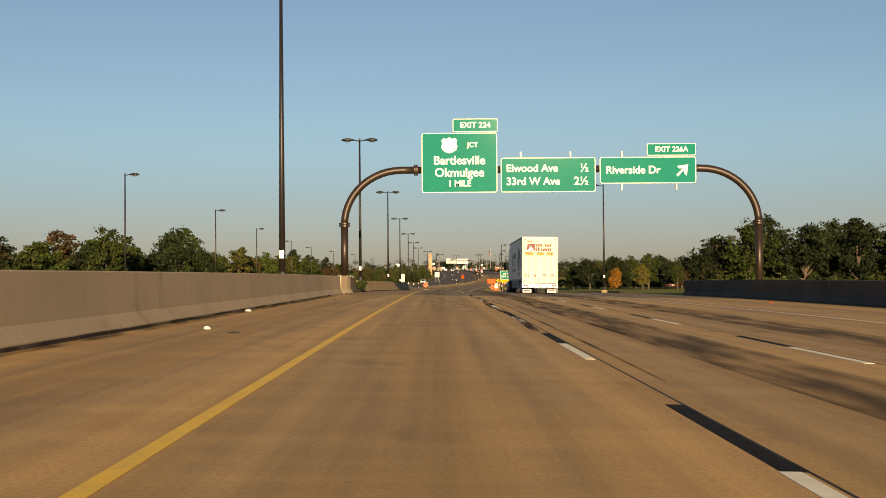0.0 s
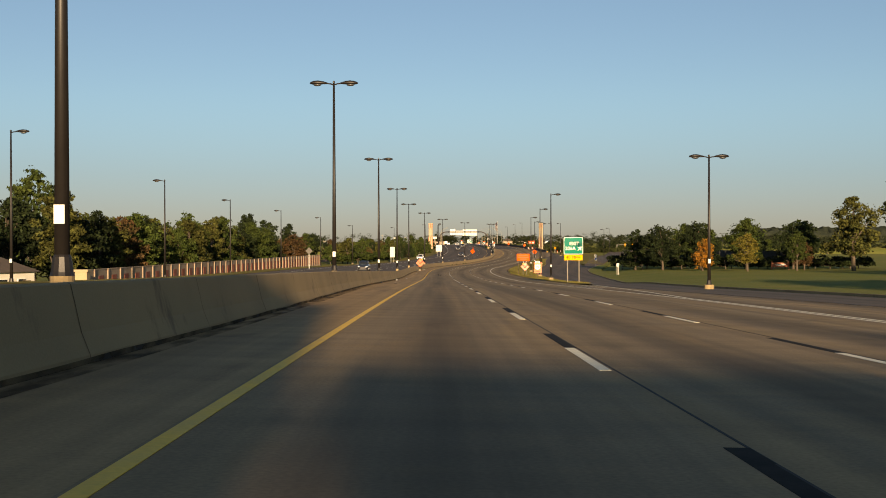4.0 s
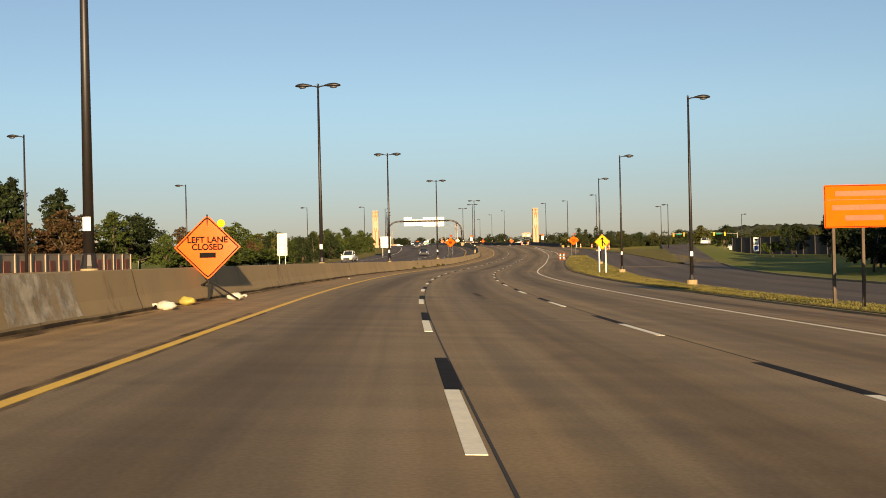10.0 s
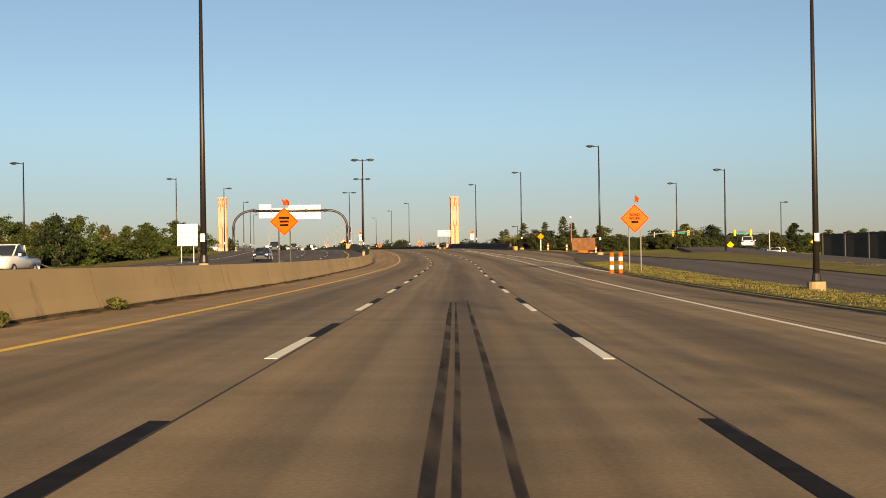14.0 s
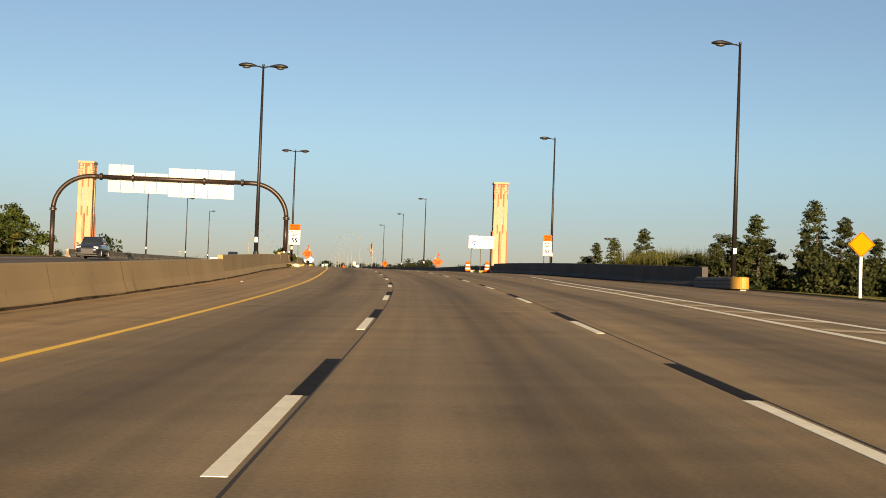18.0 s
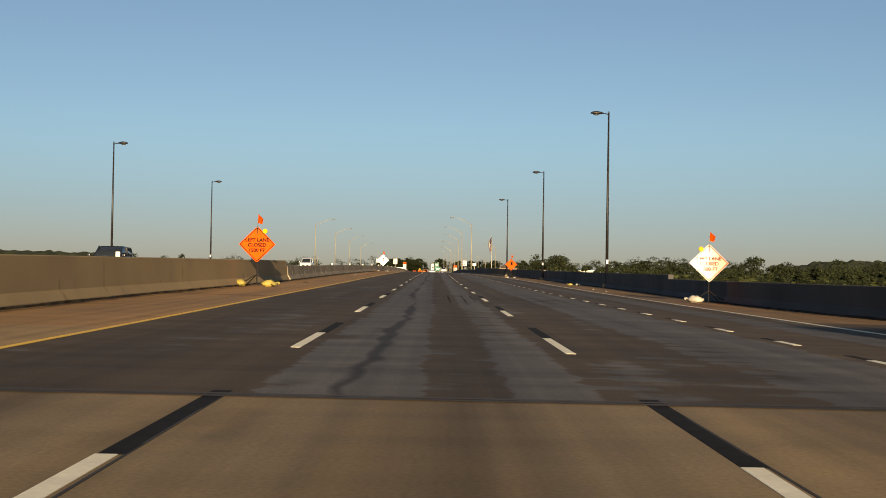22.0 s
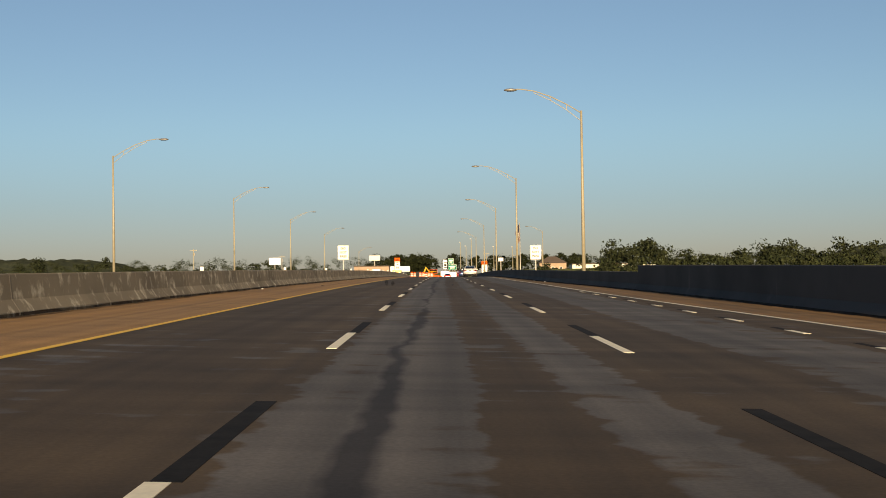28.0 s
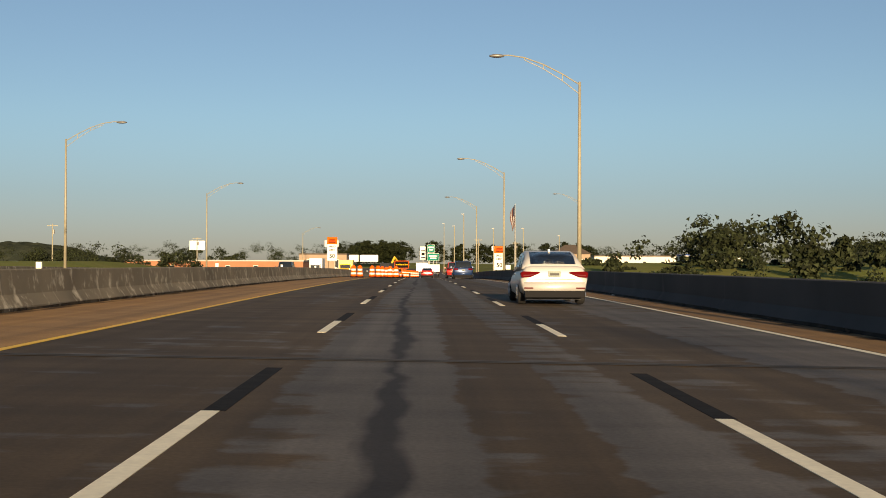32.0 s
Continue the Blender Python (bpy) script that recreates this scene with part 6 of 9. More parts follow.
    if flags:
        for a in ((-0.25, 1), (0.2, 1)) if flags == 2 else ((0.06, 1),):
            part("flag_staff", tube([(0, 0.03, zc + d * 0.9), (a[0] * 0.5, 0.03, zc + d + 0.5)], [0.012, 0.01], 5), M["galv"], root)
            bm = bmesh.new()
            ex = a[0] * 0.5
            v = [bm.verts.new(p) for p in ((ex, 0.02, zc + d + 0.5), (ex * 0.3, 0.02, zc + d + 0.12), (ex + 0.17, 0.06, zc + d + 0.08), (ex + 0.22, -0.03, zc + d + 0.3))]
            bm.faces.new(v)
            bmesh.ops.solidify(bm, geom=bm.faces[:], thickness=0.006)
            part("flag", bm, M["orange"], root, "small orange warning flag")
    if light:
        bm = bmesh.new()
        add_tube(bm, [(d * 0.42 * light, -0.02, zc + d * 0.72), (d * 0.42 * light, 0.07, zc + d * 0.72)], [0.10, 0.10], 14)
        part("warning_light", bm, M["yellow_sign"], root, "round amber warning light")
    return root


def sandbag(x, y, mat, label, s=1.0, turn=0.0):
    """A slumped sandbag with a tied neck."""
    bm = bmesh.new()
    bmesh.ops.create_uvsphere(bm, u_segments=14, v_segments=8, radius=1.0)
    rr = random.Random(int(x * 10 + y))
    for v in bm.verts:
        n = noise.noise(v.co * 2.1 + Vector((x, y, 0)))
        v.co = Vector((v.co.x * 0.36 * (1 + n * 0.3), v.co.y * 0.24 * (1 + n * 0.4), max(-0.05, v.co.z * 0.16 * (1 + n * 0.6) + 0.10))) * s
    bag = thing("sandbag", pose(x, y, float(road_z(x, y)) + 0.03, 0, 0, turn), label, "sandbag", "sandbags")
    part("sack", bm, mat, bag, "", True)
    part("neck", tube([(0.3 * s, 0, 0.12 * s), (0.42 * s, 0.02, 0.16 * s), (0.5 * s, 0.06, 0.12 * s)], [0.05 * s, 0.03 * s, 0.07 * s], 7), mat, bag)
    return bag


M["sandbag_yellow"] = material("yellow_sandbag_plastic", (0.42, 0.34, 0.06), 0.6, var=0.25, scale=5, fine=20, bump=0.3, second=(0.30, 0.25, 0.07))
M["sandbag_white"] = material("white_sandbag_plastic", (0.56, 0.52, 0.41), 0.6, var=0.25, scale=5, fine=20, bump=0.3)

# the exit sign in the gore
s = sign_panel("exit_sign", pose(11.9, 245.7, -1.19), 2.05, 1.81, M["green"], "green exit sign with arrow on two posts", border=W_, r=0.12)
words("EXIT", 0.5, 1.12, 1.12, -0.006, W_, s, bold=0.004)
words("226A", 0.5, 0.72, 0.62, -0.006, W_, s, bold=0.004)
arrow(s, 1.68, 0.62, 0.48, W_)
posts(s, (0.42, 1.62), -2.9, 1.6, 0.08, M["dull_post"], 0.05)
s2 = sign_panel("speed_plaque", pose(11.94, 245.7, -1.80), 1.97, 0.58, M["yellow_sign"], "yellow advisory speed plaque below an exit sign", border=M["sign_black"], r=0.06, bw=0.025)
words("40 MPH", 0.46, 0.98, 0.29, -0.006, M["sign_black"], s2, bold=0.0)

LINES_FAR = ((None, 0.30, 0.20), (None, 0.26, 0.0), (None, 0.24, -0.20))
diamond("warning_sign", -5.0, 336, -3.42, 1.16, M["orange"], "orange diamond lane closure sign leaning by the barrier", 4.2, (("LEFT LANE", 0.21, 0.18), ("CLOSED", 0.21, 0.0), (None, 0.2, -0.2)), tilt=-3.3, light=1)
diamond("warning_sign", 14.1, 338, -4.2, 1.15, M["orange"], "orange diamond lane closure sign with amber light", -0.9, (("LEFT LANE", 0.21, 0.18), ("CLOSED", 0.21, 0.0), (None, 0.22, -0.2)), light=-1, legs="posts", tilt=-4.8)
s = sign_panel("work_sign", pose(12.85, 342, -3.2), 2.45, 1.32, M["orange"], "large orange rectangular roadworks notice on two posts", border=M["sign_black"], r=0.04, bw=0.02)
bars(s, ((0.35, 2.1, 1.05, 0.16), (0.08, 2.37, 0.86, 0.02), (0.25, 2.2, 0.62, 0.16), (0.65, 1.85, 0.3, 0.16)), M["terracotta"])
posts(s, (0.3, 1.22), -2.6, 1.2, 0.06, M["bark"], 0.045)
s = sign_panel("detour_sign", pose(12.9, 301, -4.5, -4.9, 0, -1.5), 1.25, 1.65, M["orange"], "orange route sign with white shield on the island", border=M["sign_black"], r=0.05, bw=0.02)
shield(s, 0.62, 0.95, 0.85, W_)
words("75", 0.42, 0.62, 0.95, -0.012, M["sign_black"], s, bold=0.012)
bars(s, ((0.2, 1.05, 0.3, 0.16),), M["terracotta"], -0.006)
part("junction_plate", plate(rounded(0.28, 0.98, 1.52, 1.86, 0.03), -0.02, -0.012), W_, s, "small white plate above")
words("JCT", 0.3, 0.63, 1.69, -0.024, M["sign_black"], s, bold=0.008)
posts(s, (0.62,), -0.9, 1.5, 0.06, M["bark"], 0.04)
diamond("warning_sign", 19.65, 420.3, -3.1, 1.06, M["yellow_sign"], "yellow merging traffic sign on two white posts", -4, symbol="merge", legs="white")
diamond("warning_sign", 8.25, 495.6, -2.3, 1.15, M["orange"], "orange diamond roadworks sign with flags above the barrier", -8, LINES_FAR, flags=2, legs="posts", tilt=0)
diamond("warning_sign", 27.6, 492, -2.45, 1.15, M["orange"], "orange diamond roadworks sign with a flag on the island", -7, (("ROAD", 0.2, 0.2), ("WORK", 0.2, 0.0), (None, 0.2, -0.2)), flags=1, legs="posts")
diamond("warning_sign", 43.2, 591, -1.58, 0.70, M["amber_sign"], "small yellow warning sign on a white post", -6, legs="post")
diamond("warning_sign", 20.95, 721.2, -0.12, 1.10, M["orange"], "orange diamond lane closure sign with flag and amber light", 0, (("LEFT LANE", 0.21, 0.18), ("CLOSED", 0.21, -0.03), ("1500 FT", 0.21, -0.26)), flags=1, light=1, tilt=-4)
diamond("warning_sign", 39.9, 720.6, -0.62, 1.14, M["orange"], "orange diamond lane closure sign by the parapet", -2.8, (("LEFT LANE", 0.21, 0.18), ("CLOSED", 0.21, -0.03), ("1500 FT", 0.21, -0.26)), flags=1, light=-1, tilt=-3.95)
diamond("warning_sign", 20.0, 838, 0.72, 1.14, M["orange"], "orange diamond lane ends sign with flag by the barrier", 3.5, symbol="lane", flags=1, tilt=-3.85)
diamond("warning_sign", 37.6, 828.7, 0.3, 1.14, M["orange"], "orange diamond lane ends sign with flag by the parapet", -4.0, symbol="lane", flags=1, tilt=-3.9)
for x, y, k in ((20.4, 720.4, 0), (21.5, 721.2, 0), (19.4, 838, 1), (20.6, 838.3, 1), (39.3, 720.3, 1), (37.1, 828.5, 1), (38.1, 828.8, 1), (39.6, 772.6, 0), (40.3, 773.2, 1), (8.6, 495.2, 1), (-4.4, 336.4, 1), (-5.0, 333.0, 0), (-4.95, 330.4, 1),
                (38.75, 671.9, 1), (39.1, 672.2, 1), (39.55, 671.7, 0), (39.95, 672.0, 0), (40.45, 672.2, 1), (40.85, 671.9, 1), (40.3, 671.4, 1), (20.75, 644.4, 0), (21.05, 644.0, 1), (21.4, 643.8, 1), (21.2, 644.9, 1), (21.6, 644.5, 0), (20.9, 645.3, 1), (20.95, 656.2, 0)):
    sandbag(x, y, M["sandbag_white" if k else "sandbag_yellow"], "slumped white sandbag beside a sign" if k else "slumped yellow sandbag beside a sign", 0.95 if 640 < y < 730 else 0.6, (x * 77) % 180)


def speed_sign(x, y, zb, w, h, num, label, turn=0.0):
    s = sign_panel("speed_limit_sign", pose(x - w / 2, y, zb, 0, 0, turn), w, h, W_, label, border=M["sign_black"], r=0.04, bw=0.018)
    part("work_plaque", plate(rounded(0.0, w, h * 0.70, h, 0.03), -0.010, -0.002), M["orange"], s, "orange roadworks plaque")
    if num == "55":
        words("WORK", w * 0.22, w / 2, h * 0.91, -0.014, M["sign_black"], s)
        words("ZONE", w * 0.22, w / 2, h * 0.79, -0.014, M["sign_black"], s)
    else:
        bars(s, ((w * 0.2, w * 0.8, h * 0.88, h * 0.05), (w * 0.15, w * 0.85, h * 0.79, h * 0.05)), M["sign_black"], -0.014)
    words("SPEED", w * 0.25, w / 2, h * 0.60, -0.007, M["sign_black"], s, bold=0.006)
    words("LIMIT", w * 0.25, w / 2, h * 0.46, -0.007, M["sign_black"], s, bold=0.006)
    words(num, w * 0.55, w / 2, h * 0.2, -0.007, M["sign_black"], s, bold=0.012)
    posts(s, (w * 0.15, w * 0.85), -1.6, h * 0.9, 0.05, M["bark"], 0.03)
    return s


speed_sign(41.3, 642.7, -1.1, 0.7, 1.65, "55", "white speed limit sign under an orange plaque by the parapet")
speed_sign(21.1, 645, -0.95, 0.9, 1.65, "55", "white speed limit sign under an orange plaque on the median")
speed_sign(32.3, 1110, -0.2, 1.2, 2.7, "50", "white speed limit sign with orange plaque by the works")
speed_sign(13.4, 1111, 0.77, 1.15, 2.7, "50", "white speed limit sign with orange plaque beyond the barrier")
for x, zb in ((16.0, 1.37), (32.97, 1.15)):
    s = sign_panel("no_passing_sign", pose(x, 959, zb), 0.97, 1.27, W_, "white no passing sign on a post behind the barrier", border=M["sign_black"], r=0.06, bw=0.018)
    for i, t in enumerate(("DO", "NOT", "PASS")):
        words(t, 0.29, 0.485, 0.99 - i * 0.35, -0.007, M["sign_black"], s, bold=0.006)
    posts(s, (0.485,), -2.0, 1.2, 0.05, M["galv"], 0.035)
# orange route board behind the drums
s = sign_panel("detour_sign", pose(38.58, 672.7, 0.17, -2.6, 0, -1.5), 2.66, 1.30, M["orange"], "orange detour board with two route shields", border=M["sign_black"], r=0.04, bw=0.015)
sh = shield(s, 0.58, 0.56, 0.62, W_)
part("shield_field", plate([(0.58 + a * 0.56, 0.54 + b * 0.56) for a, b in ((-0.44, 0.16), (0.44, 0.16), (0.46, -0.05), (0.40, -0.26), (0.22, -0.40), (0, -0.48), (-0.22, -0.40), (-0.40, -0.26), (-0.46, -0.05))], -0.012, -0.009), M["blue_shield"], s, "blue shield field")
part("shield_head", plate([(0.58 + a * 0.56, 0.56 + b * 0.56) for a, b in ((-0.44, 0.2), (-0.36, 0.42), (0, 0.46), (0.36, 0.42), (0.44, 0.2))], -0.012, -0.009), M["red_shield"], s, "red shield head")
words("44", 0.36, 0.58, 0.50, -0.016, W_, s, bold=0.008)
shield(s, 1.95, 0.43, 0.68, W_, y=-0.011)
words("75", 0.38, 1.95, 0.42, -0.016, M["sign_black"], s, bold=0.008)
bars(s, ((1.6, 2.3, 1.05, 0.12),), M["terracotta"])
posts(s, (0.28, 1.27, 2.3), -2.7, 1.2, 0.06, M["bark"], 0.035)


def sign_back_board(x, y, zb, w, h, label, cols=1):
    s = thing("road_sign", pose(x - w / 2, y, zb), label, "road sign")
    part("panel", plate(rounded(0, w, 0, h, 0.08), 0, 0.012), M["sign_back"], s)
    for z in np.arange(0.3, h, 0.6):
        part("rib", box(0.05, w - 0.05, -0.04, -0.003, z - 0.03, z + 0.03), M["galv"], s)
    posts(s, (w * 0.2, w * 0.8), -3.2, h * 0.9, -0.10, M["galv"], 0.05)
    return s


sign_back_board(-2.8, 560, -2.7, 2.2, 2.4, "blank pale back of a large road sign")
sign_back_board(-15.9, 467, -3.8, 1.35, 3.0, "tall blank back of a road sign on two posts")
sign_back_board(35.4, 367.5, -4.8, 0.55, 0.7, "small white sign by the ramp verge")
diamond("road_sign", -27, 352, -1.3, 1.0, M["dull_back"], "grey back of a diamond sign on a post", 0, legs="post", border=False)
diamond("road_sign", -21.1, 521.3, -3.75, 0.88, M["dull_back"], "small grey back of a diamond sign", 0, legs="post", border=False)
diamond("road_sign", -22, 160, -1.0, 1.0, M["dull_back"], "grey back of a diamond sign beyond the median", 0, legs="post", border=False)
s = sign_panel("route_marker", pose(39.3, 436, -3.6), 0.6, 0.7, W_, "white route marker above a blue one by the park", r=0.04, border=M["sign_black"], bw=0.015)
part("lower_panel", plate(rounded(0, 0.6, -0.85, -0.08, 0.04), -0.004, 0.01), W_, s)
shield(s, 0.3, -0.45, 0.5, M["blue_shield"])
bars(s, ((0.12, 0.48, 0.45, 0.2),), M["sign_black"])
posts(s, (0.3,), -2.6, 0.6, 0.05, M["galv"], 0.03)


# ---- drums, cones, message board ----
def drum(x, y, turn=0.0):
    root = thing("traffic_drum", pose(x, y, float(road_z(x, y)), 0, 0, turn), "orange traffic drum with white reflective bands", "traffic drum", "traffic drums")
    part("rubber_base", tube([(0, 0, 0), (0, 0, 0.10), (0, 0, 0.12)], [0.36, 0.34, 0.28], 18), M["sign_black"], root, "black rubber ring")
    z, r = 0.12, 0.285
    for i in range(5):
        part("band", tube([(0, 0, z), (0, 0, z + 0.175)], [r, r - 0.012], 18), M["orange"] if i % 2 == 0 else M["sign_white"], root, "", True)
        z, r = z + 0.176, r - 0.014
    part("top", tube([(0, 0, z), (0, 0, z + 0.05), (0, 0, z + 0.06)], [r, r * 0.9, r * 0.4], 18), M["orange"], root)
    part("handle", box(-0.12, 0.12, -0.02, 0.02, z + 0.06, z + 0.14, 0.015), M["orange"], root)
    return root


_d = drum(38.25, 670.2)
copy_thing(_d, stand(39.8, 666.9))
for i in range(16):
    y = 1092 + i * 6.4
    copy_thing(_d, stand(float(YEL(y)) + 0.5 + i * 0.24, y))
for i in range(6):
    copy_thing(_d, stand(float(YEL(1090)) - 1.6 + (i + i // 2) * 0.55, 1088 + i * 0.8))


def tube_marker(x, y):
    r = thing("tube_marker", pose(x, y, float(road_z(x, y)) + 0.05), "orange and white tubular marker on the verge", "traffic marker", "tube markers")
    for i in range(5):
        part("band", tube([(0, 0, i * 0.21), (0, 0, i * 0.21 + 0.205)], [0.11, 0.11], 12), M["sign_white"] if i % 2 else M["orange"], r)
    return r


_t = tube_marker(44.0, 590)
for x, y in ((46.9, 591), (51.1, 591), (24.6, 486), (25.2, 486.5)):
    copy_thing(_t, pose(x, y, float(road_z(x, y)) + 0.08))

M["board_brown"] = material("rusty_brown_cabinet_paint", (0.16, 0.07, 0.03), 0.8, var=0.3, scale=2, fine=14, bump=0.1)
M["board_panel"] = material("faded_brown_board_panels", (0.175, 0.080, 0.034), 0.85, var=0.3, scale=2, fine=14, bump=0.1, second=(0.115, 0.055, 0.027), per_object=0.15, spec=0.1)
b = thing("light_mast", pose(49.75, 600, -4.9), "thin orange and white mast with a lamp by the message board", "light mast")
part("pole", tube([(0, 0, 0), (0, 0, 2.6), (0, 0, 6.3)], [0.07, 0.06, 0.045], 10), M["orange"], b, "orange mast tube", True)
part("head", box(-0.28, 0.02, -0.12, 0.12, 6.2, 6.42, 0.04), M["sign_back"], b, "pale lamp head")
b = thing("message_board", pose(50.2, 594.5, -4.75, 0, 0, -6), "orange trailer message board seen from behind", "message board")
part("cabinet", box(-1.7, 1.7, -0.15, 0.15, 1.15, 2.95, 0.04), M["board_brown"], b, "weathered brown panel cabinet")
for i in range(5):
    for j in range(3):
        part("back_panel", box(-1.62 + i * 0.65, -1.02 + i * 0.65, -0.18, -0.15, 1.22 + j * 0.57, 1.74 + j * 0.57, 0.01), M["board_panel"], b)
part("solar_panel", box(-1.0, 1.0, -0.5, 0.5, 3.05, 3.10, 0.01), M["sign_black"], b)
part("mast", box(-0.08, 0.08, 0.16, 0.32, 0.4, 2.9), M["orange"], b)
part("chassis", box(-1.25, 1.25, -0.55, 0.75, 0.72, 0.90, 0.02), M["orange"], b)
part("battery_box", box(-0.8, 0.8, -0.5, 0.5, 0.90, 1.13, 0.03), M["orange"], b)
part("drawbar", tube([(0, 0.6, 0.5), (0, 2.2, 0.5)], [0.05, 0.05], 8), M["orange"], b)
for s_ in (-1, 1):
    part("wheel", tube([(s_ * 1.28, 0, 0.3), (s_ * 1.46, 0, 0.3)], [0.3, 0.3], 16), M["sign_black"], b)
    part("jack", box(s_ * 1.0 - 0.04, s_ * 1.0 + 0.04, -0.62, -0.54, 0.0, 0.85), M["sign_white"], b)


# ---- house, utility poles and masts ----
M["shingle"] = material("brown_roof_shingles", (0.10, 0.075, 0.055), 0.9, var=0.25, scale=1.5, fine=12, bump=0.3)
M["wall_white"] = material("white_stucco", (0.70, 0.66, 0.56), 0.85, var=0.12, scale=1, fine=10, bump=0.1)
M["window"] = material("dark_window_glass", (0.02, 0.025, 0.03), 0.08, var=0.1, bump=0, spec=0.8)
M["parasol"] = material("beige_canvas", (0.52, 0.43, 0.28), 0.85, var=0.15, scale=3, fine=20, bump=0.1)


def building(name, m, w, d, h, wall, roof, label, pitched=True, windows=3, door=True):
    root = thing(name, m, label, "building")
    part("wall", box(-w / 2, w / 2, -d / 2, d / 2, -0.6, h), wall, root)
    if pitched:
        bm = bmesh.new()
        e, r = 0.45, min(w, d) * 0.28
        a = [bm.verts.new(p) for p in ((-w / 2 - e, -d / 2 - e, h), (w / 2 + e, -d / 2 - e, h), (w / 2 + e, d / 2 + e, h), (-w / 2 - e, d / 2 + e, h))]
        t = [bm.verts.new(p) for p in ((-w / 2 + d * 0.4, 0, h + r), (w / 2 - d * 0.4, 0, h + r))]
        for f in ((a[0], a[1], t[1], t[0]), (a[2], a[3], t[0], t[1]), (a[1], a[2], t[1]), (a[3], a[0], t[0])):
            bm.faces.new(f)
        bm.faces.new(a[::-1])
        part("roof", bm, roof, root)
    else:
        part("roof", box(-w / 2 - 0.15, w / 2 + 0.15, -d / 2 - 0.15, d / 2 + 0.15, h, h + 0.35, 0.03), roof, root)
    for i in range(windows):
        x = -w / 2 + w * (i + 0.7) / (windows + 0.4)
        f = part("window", box(x - 0.6, x + 0.6, -d / 2 - 0.05, -d / 2 + 0.05, h * 0.38, h * 0.78, 0.01), M["sign_white"], root)
        part("pane", box(x - 0.52, x + 0.52, -d / 2 - 0.07, -d / 2 - 0.05, h * 0.40, h * 0.76), M["window"], f)
    if door:
        x = w / 2 - w * 0.12
        part("door", box(x - 0.5, x + 0.5, -d / 2 - 0.06, -d / 2 + 0.05, -0.1, 2.05, 0.01), M["bark"], root)
    return root


building("house", pose(-46, 236, -5.6, 0, 0, 70), 9, 7, 2.9, M["wall_white"], M["shingle"], "small white house with brown hipped roof under trees")
for i, y in enumerate((196, 203, 211, 219, 226)):
    p = thing("parasol", pose(-40 + (i % 2) * 0.8, y, -5.4), "closed beige canvas parasol beside the house", "parasol", "closed parasols")
    part("pole", tube([(0, 0, 0), (0, 0, 2.7)], [0.03, 0.025], 8), M["bark"], p)
    part("canvas", tube([(0, 0, 0.7), (0, 0, 1.1), (0, 0, 2.5), (0, 0, 2.7)], [0.10, 0.20, 0.07, 0.02], 10), M["parasol"], p)


def utility_pole(x, y, h, lean=0.0, arms=1):
    z = float(ground_z(x, y))
    p = thing("utility_pole", pose(x, y, z, 0, lean, 0), "weathered wooden utility pole with crossarm", "utility pole", "utility poles")
    part("pole", tube([(0, 0, -0.5), (0, 0, h)], [0.16, 0.11], 9), M["tan_pole"], p)
    for k in range(arms):
        part("crossarm", box(-1.2, 1.2, -0.06, 0.06, h - 0.5 - k * 0.9, h - 0.36 - k * 0.9, 0.01), M["tan_pole"], p)
        for xx in (-1.05, -0.5, 0.5, 1.05):
            part("insulator", tube([(xx, 0, h - 0.36 - k * 0.9), (xx, 0, h - 0.2 - k * 0.9)], [0.05, 0.03], 7), M["galv"], p)
    part("transformer", tube([(0.3, -0.1, h - 2.2), (0.3, -0.1, h - 1.3)], [0.22, 0.22], 12), M["galv"], p)
    return p


for x, y, h, l in ((-55, 440, 9.5, 0), (-56, 475, 9.0, -4), (-66, 566, 7.9, 0), (-64, 575, 8.6, 0), (-63, 577.5, 8.3, 0), (-58.8, 567.4, 7.2, 0), (-55.2, 558.8, 7.3, 0), (-50, 600, 8, 3)):
    utility_pole(x, y, h, l)
f = thing("flagpole", pose(60.8, 1504, -3), "very tall flagpole with a large striped flag", "flagpole")
part("pole", tube([(0, 0, 0), (0, 0, 15), (0, 0, 30)], [0.4, 0.28, 0.15], 10), M["galv"], f)
bm = bmesh.new()
nx, nz = 10, 13
g = [[bm.verts.new((-0.2 - 1.7 * i / nx * (1 - 0.4 * j / nz) - 0.5 * math.sin(j * 0.4) * i / nx - 0.6 * j / nz * i / nx, 0.5 * math.sin(i * 0.9 + j * 0.3), 29.5 - 9.5 * j / nz - i * 0.25)) for j in range(nz + 1)] for i in range(nx + 1)]
for i in range(nx):
    for j in range(nz):
        fc = bm.faces.new((g[i][j], g[i + 1][j], g[i + 1][j + 1], g[i][j + 1]))
        fc.material_index = (i // 2) % 2 if not (j < 6 and i < 4) else 2
ob = part("flag", bm, [material("faded_red_cloth", (0.13, 0.045, 0.04), 0.9, var=0.2, bump=0), material("faded_white_cloth", (0.42, 0.42, 0.40), 0.9, var=0.2, bump=0), material("faded_blue_cloth", (0.03, 0.035, 0.06), 0.9, var=0.2, bump=0)], f, "limp striped flag")


# ---- vehicles ----
def car_paint(name, c, metal=0.3, rough=0.3):
    return material(name, c, rough, metal, var=0.05, scale=2, fine=40, bump=0.0, coat=0.6)


